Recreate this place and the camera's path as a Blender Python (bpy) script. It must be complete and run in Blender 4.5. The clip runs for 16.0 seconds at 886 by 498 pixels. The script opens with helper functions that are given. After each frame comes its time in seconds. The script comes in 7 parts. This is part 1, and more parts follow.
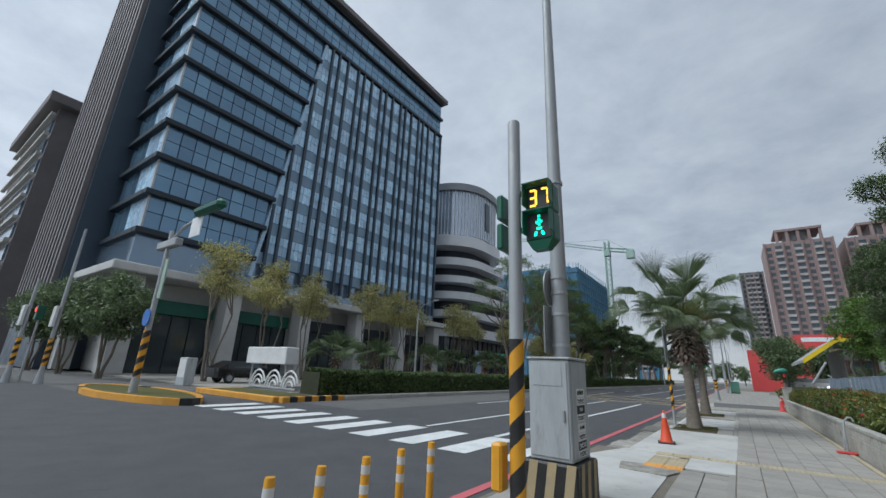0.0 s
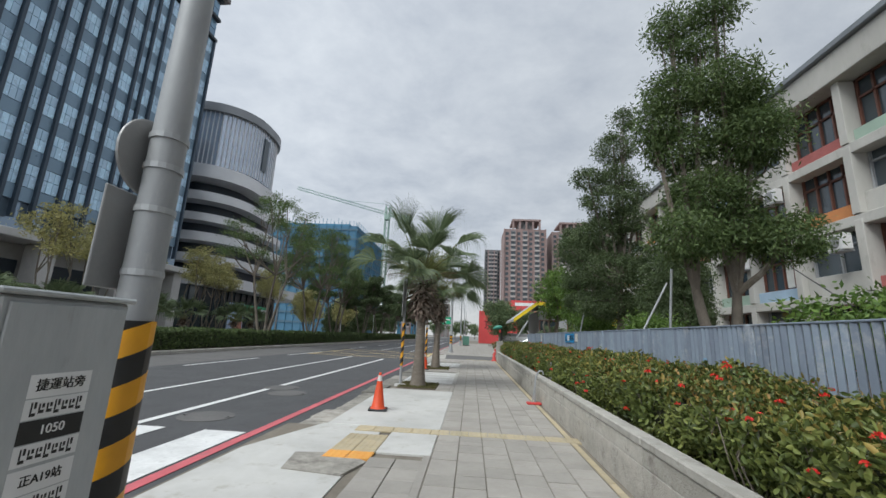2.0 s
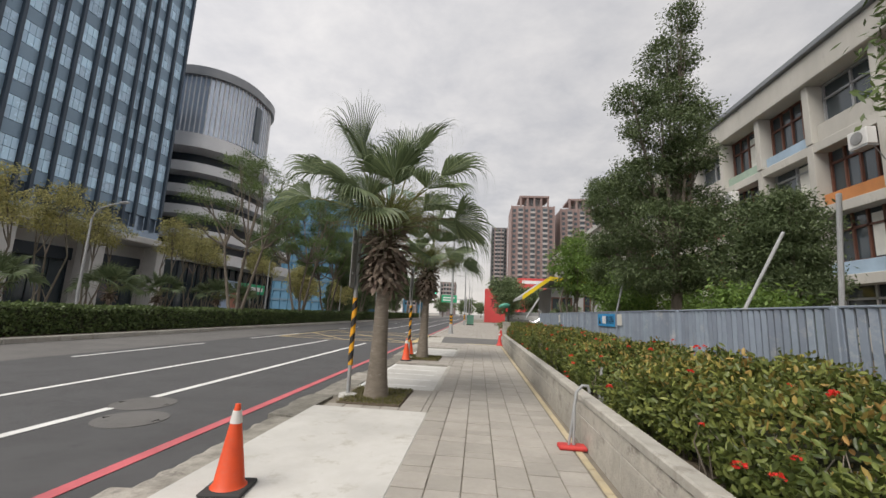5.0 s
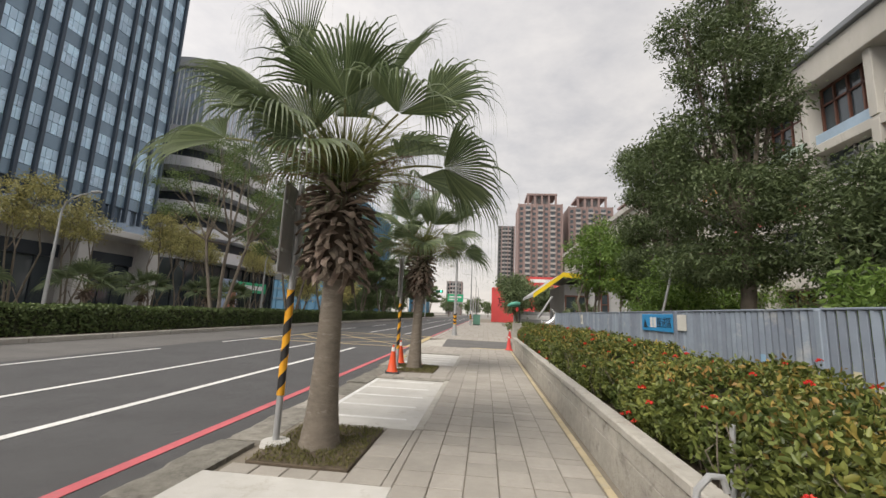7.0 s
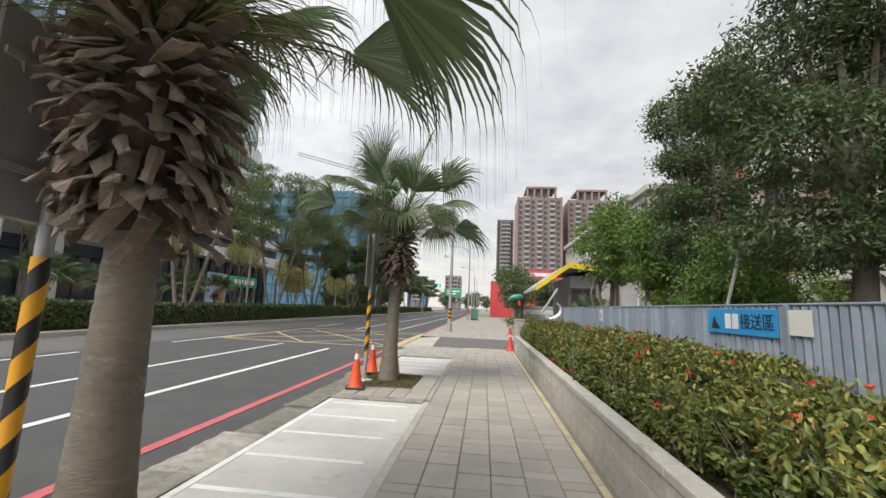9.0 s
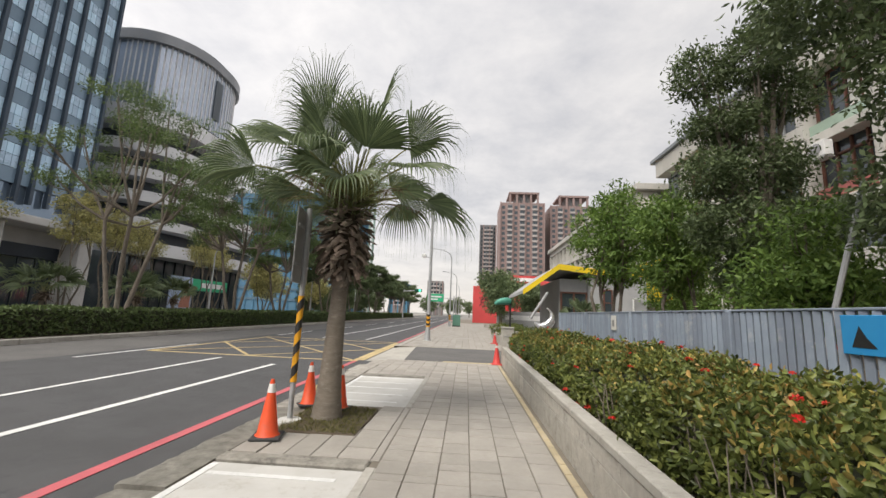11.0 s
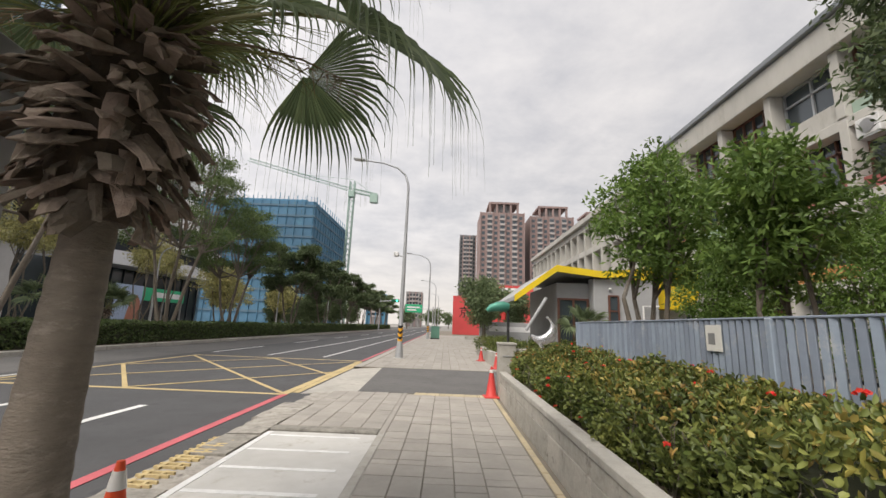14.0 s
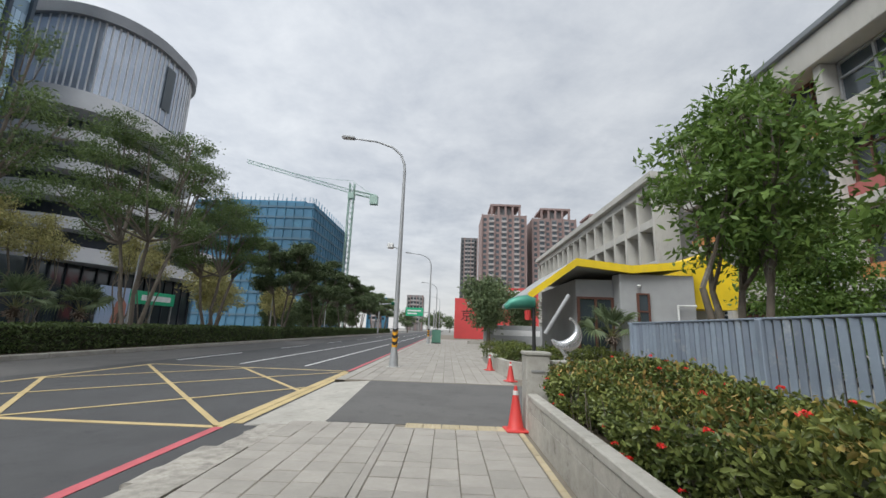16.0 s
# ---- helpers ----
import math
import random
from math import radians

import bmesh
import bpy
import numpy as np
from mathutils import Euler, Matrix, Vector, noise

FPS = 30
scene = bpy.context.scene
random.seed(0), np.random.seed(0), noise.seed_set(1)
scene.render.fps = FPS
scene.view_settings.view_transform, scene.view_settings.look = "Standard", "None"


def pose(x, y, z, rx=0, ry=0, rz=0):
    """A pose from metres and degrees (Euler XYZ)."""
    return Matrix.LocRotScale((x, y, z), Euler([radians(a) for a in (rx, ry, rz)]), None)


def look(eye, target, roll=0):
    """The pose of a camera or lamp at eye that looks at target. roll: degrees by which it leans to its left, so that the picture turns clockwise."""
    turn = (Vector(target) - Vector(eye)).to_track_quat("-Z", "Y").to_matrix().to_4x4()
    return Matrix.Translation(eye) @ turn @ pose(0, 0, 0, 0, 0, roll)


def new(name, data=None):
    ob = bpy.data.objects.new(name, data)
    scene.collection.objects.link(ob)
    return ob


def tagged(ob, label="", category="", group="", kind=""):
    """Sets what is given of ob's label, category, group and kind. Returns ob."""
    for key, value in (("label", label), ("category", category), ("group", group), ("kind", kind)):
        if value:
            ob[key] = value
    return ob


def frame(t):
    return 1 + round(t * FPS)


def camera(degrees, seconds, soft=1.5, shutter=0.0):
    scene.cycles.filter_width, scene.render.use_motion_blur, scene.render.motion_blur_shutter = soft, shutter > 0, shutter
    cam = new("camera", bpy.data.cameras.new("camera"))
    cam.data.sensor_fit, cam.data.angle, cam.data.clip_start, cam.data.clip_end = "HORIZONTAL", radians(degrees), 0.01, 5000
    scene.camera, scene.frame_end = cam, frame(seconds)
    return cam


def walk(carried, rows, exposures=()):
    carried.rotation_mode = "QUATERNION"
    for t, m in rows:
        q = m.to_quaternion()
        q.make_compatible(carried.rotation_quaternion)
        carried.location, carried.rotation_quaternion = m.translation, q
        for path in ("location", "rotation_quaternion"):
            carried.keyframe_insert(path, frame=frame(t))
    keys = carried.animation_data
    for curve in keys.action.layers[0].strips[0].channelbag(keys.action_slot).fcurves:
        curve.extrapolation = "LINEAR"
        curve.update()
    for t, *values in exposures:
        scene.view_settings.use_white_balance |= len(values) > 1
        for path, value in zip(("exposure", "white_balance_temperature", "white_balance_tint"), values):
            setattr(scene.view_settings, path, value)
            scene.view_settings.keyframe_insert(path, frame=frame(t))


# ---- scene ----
cam = camera(95.7, 16.0)
PATH = [
    (0, (0.122, -1.473, 1.414), (-0.997, 0.08, 1.992), 2.4),
    (0.5, (0.185, -0.702, 1.432), (-0.647, 1.023, 2.006), 2.4),
    (1, (0.261, 0.048, 1.431), (-0.283, 1.896, 1.972), 2.4),
    (1.5, (0.304, 0.792, 1.456), (0.002, 2.711, 1.934), 2.5),
    (2, (0.342, 1.614, 1.498), (0.19, 3.564, 1.917), 2.6),
    (2.5, (0.424, 2.396, 1.536), (0.328, 4.358, 1.913), 2.5),
    (3, (0.445, 3.226, 1.555), (0.349, 5.192, 1.907), 2.3),
    (3.5, (0.508, 3.955, 1.577), (0.387, 5.923, 1.913), 2.4),
    (4, (0.566, 4.768, 1.566), (0.42, 6.736, 1.891), 2.4),
    (6.5, (0.702, 8.393, 1.619), (0.488, 10.357, 1.931), 2.8),
    (7, (0.696, 9.104, 1.61), (0.48, 11.067, 1.921), 2.6),
    (7.5, (0.736, 9.795, 1.613), (0.518, 11.761, 1.912), 2.8),
    (8, (0.733, 10.504, 1.605), (0.519, 12.47, 1.899), 2.5),
    (8.5, (0.769, 11.203, 1.613), (0.553, 13.17, 1.901), 2.6),
    (9, (0.762, 11.891, 1.623), (0.552, 13.859, 1.908), 2.5),
    (11.5, (0.786, 15.16, 1.629), (0.688, 17.129, 1.965), 2.5),
    (12, (0.783, 15.824, 1.627), (0.71, 17.79, 1.985), 2.5),
    (12.5, (0.81, 16.509, 1.614), (0.755, 18.474, 1.985), 2.3),
    (13, (0.779, 17.24, 1.608), (0.738, 19.203, 1.985), 2.4),
    (13.5, (0.754, 17.960, 1.600), (0.721, 19.924, 1.977), 2.4),
    (14, (0.724, 18.673, 1.605), (0.699, 20.638, 1.98), 2.2),
    (14.5, (0.749, 19.403, 1.592), (0.726, 21.367, 1.97), 2.1),
    (15, (0.732, 20.111, 1.588), (0.71, 22.074, 1.972), 2.0),
    (15.5, (0.7, 20.798, 1.576), (0.676, 22.759, 1.966), 2.1),
    (16, (0.678, 21.545, 1.574), (0.647, 23.506, 1.967), 2.1),
]
walk(cam, [(t, look(eye, target, roll)) for t, eye, target, roll in PATH],
     exposures=[(0, 0.05, 5700, 4), (1.5, 0.27, 5950, 5), (3.5, 0.44, 6500, 9), (7, 0.62, 7000, 11), (9, 0.76, 6650, 8), (12.5, 0.68, 7000, 12), (14.5, 0.66, 6750, 11), (16, 0.48, 6250, 7)])

# ---- world, sun, exposure ----
SUN_ELEV, SUN_ROT = 48.0, 300.0
world = bpy.data.worlds.new("overcast_sky")
scene.world = world
world.use_nodes = True
wn, wl = world.node_tree.nodes, world.node_tree.links
wn.clear()


def wnode(kind, **inputs):
    n = wn.new(kind)
    for k, v in inputs.items():
        n.inputs[k].default_value = v
    return n


sky = wn.new("ShaderNodeTexSky")
sky.sky_type, sky.sun_disc = "NISHITA", False
sky.sun_elevation, sky.sun_rotation = radians(SUN_ELEV), radians(SUN_ROT)
wcoord = wn.new("ShaderNodeTexCoord")
# cloud deck: noise on the view direction flattened onto a plane overhead
sep = wn.new("ShaderNodeSeparateXYZ")
wl.new(wcoord.outputs["Generated"], sep.inputs[0])
zadd = wn.new("ShaderNodeMath"); zadd.operation = "MAXIMUM"; zadd.inputs[1].default_value = 0.0
wl.new(sep.outputs["Z"], zadd.inputs[0])
zoff = wn.new("ShaderNodeMath"); zoff.operation = "ADD"; zoff.inputs[1].default_value = 0.16
wl.new(zadd.outputs[0], zoff.inputs[0])
dx = wn.new("ShaderNodeMath"); dx.operation = "DIVIDE"
dy = wn.new("ShaderNodeMath"); dy.operation = "DIVIDE"
wl.new(sep.outputs["X"], dx.inputs[0]); wl.new(zoff.outputs[0], dx.inputs[1])
wl.new(sep.outputs["Y"], dy.inputs[0]); wl.new(zoff.outputs[0], dy.inputs[1])
comb = wn.new("ShaderNodeCombineXYZ")
wl.new(dx.outputs[0], comb.inputs[0]); wl.new(dy.outputs[0], comb.inputs[1])
cloud = wnode("ShaderNodeTexNoise", Scale=2.6, Detail=9.0, Roughness=0.62, Distortion=0.15)
wl.new(comb.outputs[0], cloud.inputs["Vector"])
ramp = wn.new("ShaderNodeValToRGB")
ramp.color_ramp.elements[0].position, ramp.color_ramp.elements[0].color = 0.30, (0.57, 0.59, 0.645, 1)
ramp.color_ramp.elements[1].position, ramp.color_ramp.elements[1].color = 0.72, (0.86, 0.86, 0.88, 1)
wl.new(cloud.outputs["Fac"], ramp.inputs[0])
# paler, warmer clouds low over the horizon
low = wn.new("ShaderNodeMapRange")
low.inputs["From Min"].default_value, low.inputs["From Max"].default_value = 0.0, 0.22
low.inputs["To Min"].default_value, low.inputs["To Max"].default_value = 0.75, 0.0
wl.new(sep.outputs["Z"], low.inputs["Value"])
warm = wn.new("ShaderNodeMix"); warm.data_type = "RGBA"
wl.new(low.outputs[0], warm.inputs[0])
wl.new(ramp.outputs["Color"], warm.inputs[6])
warm.inputs[7].default_value = (0.88, 0.84, 0.80, 1)
back_sky = wnode("ShaderNodeBackground", Strength=0.05)
back_cloud = wnode("ShaderNodeBackground", Strength=0.74)
wl.new(sky.outputs[0], back_sky.inputs["Color"])
toward = wn.new("ShaderNodeVectorMath"); toward.operation = "DOT_PRODUCT"
toward.inputs[1].default_value = (-0.72, -0.60, 0.30)
wl.new(wcoord.outputs["Generated"], toward.inputs[0])
glow = wn.new("ShaderNodeMapRange")
for k_, v_ in (("From Min", -1.0), ("From Max", 1.0), ("To Min", 0.58), ("To Max", 1.00)):
    glow.inputs[k_].default_value = v_
wl.new(toward.outputs["Value"], glow.inputs["Value"])
wl.new(glow.outputs[0], back_cloud.inputs["Strength"])
wl.new(warm.outputs[2], back_cloud.inputs["Color"])
wmix = wn.new("ShaderNodeMixShader"); wmix.inputs[0].default_value = 0.90
wl.new(back_sky.outputs[0], wmix.inputs[1]); wl.new(back_cloud.outputs[0], wmix.inputs[2])
wout = wn.new("ShaderNodeOutputWorld")
wl.new(wmix.outputs[0], wout.inputs["Surface"])

sun_data = bpy.data.lights.new("sun", "SUN")
sun_data.energy, sun_data.angle, sun_data.color = 2.3, radians(35), (1.0, 0.97, 0.92)
sun = new("sun", sun_data)
sun.matrix_world = look((-30, -20, 60), (0, 14, 0))


# ---- materials ----
def mat(name, c1, c2=None, rough=0.8, metal=0.0, scale=4.0, bump=0.0, bscale=40.0, c3=None, big=0.5, spec=0.5,
        rand=0.0, island=0.0, trans=0.0, emit=None, estr=0.0, stretch=(1, 1, 1), contrast=1.0, coat=0.0):
    """Procedural surface: two scales of noise mix c1 and c2, blots of c3, fine bump, variation per piece."""
    m = bpy.data.materials.new(name)
    m.use_nodes = True
    n, l = m.node_tree.nodes, m.node_tree.links
    b = n["Principled BSDF"]
    b.inputs["Roughness"].default_value = rough
    b.inputs["Metallic"].default_value = metal
    b.inputs["Specular IOR Level"].default_value = spec
    b.inputs["Coat Weight"].default_value = coat
    if c2 is None:
        c2 = tuple(x * 0.82 for x in c1)
    geo = n.new("ShaderNodeNewGeometry")
    mp = n.new("ShaderNodeMapping")
    mp.inputs["Scale"].default_value = stretch
    l.new(geo.outputs["Position"], mp.inputs["Vector"])

    def noise_tex(s, detail=4.0, r=0.6):
        t = n.new("ShaderNodeTexNoise")
        t.inputs["Scale"].default_value, t.inputs["Detail"].default_value, t.inputs["Roughness"].default_value = s, detail, r
        l.new(mp.outputs["Vector"], t.inputs["Vector"])
        return t

    def mix(fac, a, bcol, blend="MIX"):
        x = n.new("ShaderNodeMix")
        x.data_type, x.blend_type = "RGBA", blend
        for s, k in ((fac, 0), (a, 6), (bcol, 7)):
            if hasattr(s, "links"):
                l.new(s, x.inputs[k])
            else:
                x.inputs[k].default_value = s if k == 0 else (*s[:3], 1)
        return x.outputs[2]

    def rng(sock, a, c, lo=0.0, hi=1.0):
        r = n.new("ShaderNodeMapRange")
        for k, v in (("From Min", a), ("From Max", c), ("To Min", lo), ("To Max", hi)):
            r.inputs[k].default_value = v
        l.new(sock, r.inputs["Value"])
        return r.outputs[0]

    fine, broad = noise_tex(scale, 6.0, 0.7), noise_tex(scale * 0.13, 3.0)
    col = mix(rng(fine.outputs["Fac"], 0.5 - 0.22 / contrast, 0.5 + 0.22 / contrast), c1, c2)
    dark = mix(1.0, col, (1 - 0.35 * big,) * 3, "MULTIPLY")
    col = mix(rng(broad.outputs["Fac"], 0.38, 0.66), col, dark)
    if c3:
        blot = noise_tex(scale * 0.45, 5.0, 0.75)
        col = mix(rng(blot.outputs["Fac"], 0.56, 0.70), col, c3)
    if rand or island:
        src = n.new("ShaderNodeObjectInfo").outputs["Random"] if rand else geo.outputs["Random Per Island"]
        k = rand or island
        hsv = n.new("ShaderNodeHueSaturation")
        l.new(col, hsv.inputs["Color"])
        l.new(rng(src, 0, 1, 1 - k, 1 + k), hsv.inputs["Value"])
        l.new(rng(src, 0, 1, 0.5 + 0.03 * k, 0.5 - 0.03 * k), hsv.inputs["Hue"])
        col = hsv.outputs["Color"]
    l.new(col, b.inputs["Base Color"])
    l.new(rng(fine.outputs["Fac"], 0.3, 0.7, max(rough - 0.1, 0.02), min(rough + 0.1, 1.0)), b.inputs["Roughness"])
    if bump:
        bt = noise_tex(bscale, 5.0, 0.65)
        bn = n.new("ShaderNodeBump")
        bn.inputs["Strength"].default_value, bn.inputs["Distance"].default_value = min(bump, 1.0), 0.02
        l.new(bt.outputs["Fac"], bn.inputs["Height"])
        l.new(bn.outputs["Normal"], b.inputs["Normal"])
    if emit:
        b.inputs["Emission Color"].default_value, b.inputs["Emission Strength"].default_value = (*emit, 1), estr
    if trans:
        tr = n.new("ShaderNodeBsdfTranslucent")
        l.new(col, tr.inputs["Color"])
        ms = n.new("ShaderNodeMixShader")
        ms.inputs[0].default_value = trans
        l.new(b.outputs[0], ms.inputs[1]), l.new(tr.outputs[0], ms.inputs[2])
        l.new(ms.outputs[0], n["Material Output"].inputs["Surface"])
    return m


def leaf(name, c1, c2, trans=0.3, rough=0.5, island=0.35):
    return mat(name, c1, c2, rough, scale=1.2, island=island, trans=trans, big=0.3, spec=0.3)


M_ASPHALT = mat("asphalt", (0.070, 0.070, 0.074), (0.090, 0.090, 0.093), 0.85, scale=9, bump=0.35, bscale=160, c3=(0.058, 0.058, 0.062), big=0.5)
M_ASPHALT_OLD = mat("worn_asphalt", (0.115, 0.112, 0.110), (0.15, 0.145, 0.14), 0.9, scale=6, bump=0.3, bscale=140, c3=(0.09, 0.088, 0.088))
M_GROUND = mat("far_ground", (0.22, 0.215, 0.20), (0.28, 0.27, 0.25), 0.9, scale=1.5, bump=0.1)
M_TILE = mat("paving_tile", (0.315, 0.293, 0.263), (0.372, 0.348, 0.313), 0.85, scale=14, bump=0.25, bscale=120, c3=(0.31, 0.285, 0.255), rand=0.09, big=0.35)
M_TILE_J = mat("paving_tile_rest", (0.315, 0.293, 0.263), (0.372, 0.348, 0.313), 0.85, scale=14, bump=0.25, bscale=120, c3=(0.31, 0.285, 0.255), island=0.09, big=0.35)
M_JOINT = mat("joint_sand", (0.17, 0.15, 0.12), (0.24, 0.21, 0.17), 0.95, scale=20, bump=0.4, bscale=90)
M_YELTILE = mat("tactile_yellow", (0.50, 0.41, 0.25), (0.44, 0.385, 0.28), 0.8, scale=8, bump=0.2, bscale=80, c3=(0.38, 0.345, 0.27), rand=0.09)
M_ORANGE_TILE = mat("tactile_orange", (0.75, 0.33, 0.06), (0.70, 0.38, 0.1), 0.75, scale=8, bump=0.2)
M_SLAB = mat("poured_concrete", (0.50, 0.49, 0.46), (0.56, 0.55, 0.53), 0.85, scale=6, bump=0.25, bscale=50, c3=(0.39, 0.37, 0.33), big=0.5)
M_GUTTER = mat("gutter_concrete", (0.21, 0.197, 0.172), (0.36, 0.34, 0.30), 0.92, scale=6, bump=1.0, bscale=14, c3=(0.12, 0.11, 0.10), rand=0.35, contrast=1.5)
M_WALL = mat("planter_concrete", (0.39, 0.365, 0.32), (0.50, 0.475, 0.425), 0.9, scale=9, bump=1.0, bscale=30, c3=(0.23, 0.21, 0.185), stretch=(1, 1, 1.2), contrast=1.4, rand=0.10)
M_WALLCAP = mat("smooth_concrete", (0.38, 0.36, 0.32), (0.47, 0.45, 0.41), 0.88, scale=8, bump=0.5, c3=(0.27, 0.25, 0.22), contrast=1.3, rand=0.06)
M_WHITE = mat("road_paint_white", (0.78, 0.78, 0.77), (0.66, 0.66, 0.65), 0.7, scale=18, bump=0.15, bscale=120, c3=(0.52, 0.52, 0.51))
M_YELLOW = mat("road_paint_yellow", (0.60, 0.46, 0.22), (0.52, 0.41, 0.22), 0.7, scale=14, bump=0.15, c3=(0.40, 0.31, 0.16))
M_RED = mat("road_paint_red", (0.60, 0.13, 0.15), (0.52, 0.13, 0.15), 0.7, scale=9, bump=0.15, c3=(0.40, 0.14, 0.15))
M_STEEL = mat("galvanised_steel", (0.46, 0.47, 0.48), (0.38, 0.39, 0.40), 0.5, 0.35, scale=6, bump=0.05, c3=(0.32, 0.33, 0.33))
M_POLE = mat("grey_painted_steel", (0.40, 0.41, 0.42), (0.34, 0.35, 0.36), 0.5, 0.1, scale=5, bump=0.05, c3=(0.45, 0.45, 0.44), stretch=(1, 1, 0.4))
M_PLATE = mat("sign_back_grey", (0.36, 0.36, 0.355), (0.30, 0.30, 0.30), 0.45, 0.3, scale=3, big=0.6)
M_CABINET = mat("cabinet_grey_paint", (0.47, 0.49, 0.50), (0.39, 0.41, 0.42), 0.55, 0.05, scale=7, bump=0.15, c3=(0.24, 0.24, 0.23), stretch=(1, 1, 0.22), contrast=1.4)
M_STRIPE_Y = mat("hazard_yellow", (0.80, 0.38, 0.015), (0.70, 0.33, 0.02), 0.45, scale=6, c3=(0.55, 0.30, 0.05))
M_STRIPE_K = mat("hazard_black", (0.015, 0.015, 0.016), (0.03, 0.03, 0.03), 0.45, scale=8)
M_BEIGE = mat("faded_hazard_paint", (0.47, 0.36, 0.19), (0.40, 0.32, 0.2), 0.8, scale=6, bump=0.2, c3=(0.3, 0.26, 0.19))
M_CONE = mat("cone_orange", (0.85, 0.10, 0.025), (0.75, 0.09, 0.03), 0.5, scale=8, c3=(0.6, 0.10, 0.05), trans=0.1)
M_CONE_RED = mat("cone_red", (0.62, 0.05, 0.04), (0.52, 0.05, 0.05), 0.55, scale=8, c3=(0.4, 0.06, 0.05))
M_REFLECT = mat("reflective_white", (0.75, 0.74, 0.72), (0.62, 0.60, 0.58), 0.35, scale=10, c3=(0.55, 0.4, 0.35))
M_RUBBER = mat("black_rubber", (0.03, 0.03, 0.032), (0.05, 0.05, 0.05), 0.85, scale=10)
M_BARK = mat("palm_bark", (0.24, 0.205, 0.165), (0.165, 0.14, 0.115), 0.95, scale=9, bump=0.8, bscale=30, c3=(0.29, 0.26, 0.22), stretch=(1, 1, 2.5))
M_BOOT = mat("dead_frond_base", (0.15, 0.112, 0.088), (0.24, 0.19, 0.15), 0.95, scale=14, bump=0.6, bscale=60, c3=(0.26, 0.22, 0.18), rand=0.4)
M_BOOT_CORE = mat("palm_fibre", (0.05, 0.035, 0.025), (0.09, 0.065, 0.045), 0.98, scale=12, bump=0.9)
M_FROND = leaf("palm_frond_green", (0.175, 0.220, 0.115), (0.120, 0.165, 0.085), 0.38, 0.42, 0.32)
M_FROND_DRY = leaf("palm_frond_dry", (0.22, 0.16, 0.09), (0.16, 0.12, 0.08), 0.15, 0.8, 0.3)
M_PALM_FIBRE = leaf("palm_leaf_thread", (0.22, 0.24, 0.08), (0.17, 0.19, 0.07), 0.3, 0.6, 0.3)
M_PETIOLE = mat("palm_petiole", (0.16, 0.175, 0.06), (0.20, 0.18, 0.08), 0.6, scale=6)
M_BARK2 = mat("tree_bark", (0.20, 0.17, 0.135), (0.13, 0.11, 0.09), 0.95, scale=8, bump=0.8, bscale=30, c3=(0.26, 0.24, 0.21), stretch=(1, 1, 0.5))
M_LEAF_DARK = leaf("leaf_dark", (0.130, 0.170, 0.078), (0.082, 0.118, 0.052))
M_LEAF_MID = leaf("leaf_mid", (0.145, 0.200, 0.075), (0.095, 0.145, 0.050), 0.35)
M_LEAF_BRIGHT = leaf("leaf_bright", (0.170, 0.260, 0.060), (0.110, 0.190, 0.045), 0.35)
M_LEAF_OLIVE = leaf("leaf_olive", (0.50, 0.45, 0.19), (0.38, 0.38, 0.16))
M_LEAF_FAR = leaf("leaf_far", (0.185, 0.235, 0.115), (0.130, 0.180, 0.090))
M_HEDGE = leaf("ixora_leaf", (0.080, 0.118, 0.035), (0.195, 0.220, 0.060), 0.25, 0.36, 0.62)
M_HEDGE_TIP = leaf("ixora_young_leaf", (0.34, 0.17, 0.07), (0.33, 0.35, 0.08), 0.3, 0.42, 0.55)
M_HEDGE2 = leaf("clipped_hedge_leaf", (0.120, 0.165, 0.060), (0.085, 0.125, 0.045), 0.2, 0.5, 0.4)
M_HEDGE_CORE = mat("hedge_inner_shade", (0.030, 0.038, 0.018), (0.05, 0.052, 0.026), 0.95, scale=14, bump=0.8)
M_SOIL = mat("planter_soil", (0.09, 0.07, 0.05), (0.13, 0.10, 0.07), 0.98, scale=12, bump=0.8)
M_GRASS = leaf("bed_grass", (0.12, 0.13, 0.04), (0.16, 0.14, 0.06), 0.25, 0.7, 0.4)
M_FLOWER = mat("ixora_flower", (0.85, 0.035, 0.025), (0.74, 0.055, 0.035), 0.6, scale=20, island=0.2, trans=0.2)
M_FENCE = mat("fence_blue_grey", (0.29, 0.34, 0.415), (0.245, 0.29, 0.36), 0.5, 0.1, scale=5, bump=0.05, c3=(0.38, 0.40, 0.43), rand=0.16)
M_FENCE_YEL = mat("fence_mural_cream", (0.62, 0.55, 0.32), (0.55, 0.52, 0.4), 0.6, scale=8)
M_FENCE_SKY = mat("fence_mural_sky_blue", (0.28, 0.45, 0.62), (0.24, 0.40, 0.58), 0.6, scale=8)
M_BANNER = mat("banner_blue", (0.02, 0.26, 0.58), (0.03, 0.30, 0.62), 0.5, scale=5)
M_PAPER = mat("notice_paper", (0.72, 0.71, 0.66), (0.66, 0.65, 0.61), 0.8, scale=6)
M_INK = mat("print_black", (0.02, 0.02, 0.02), None, 0.6)
M_SIGN_W = mat("print_white", (0.80, 0.80, 0.80), (0.74, 0.74, 0.74), 0.55, scale=6)
M_CONC = mat("weathered_concrete_facade", (0.47, 0.455, 0.42), (0.53, 0.515, 0.48), 0.9, scale=2.2, bump=0.25, bscale=25, c3=(0.38, 0.365, 0.335), stretch=(1, 1, 0.35))
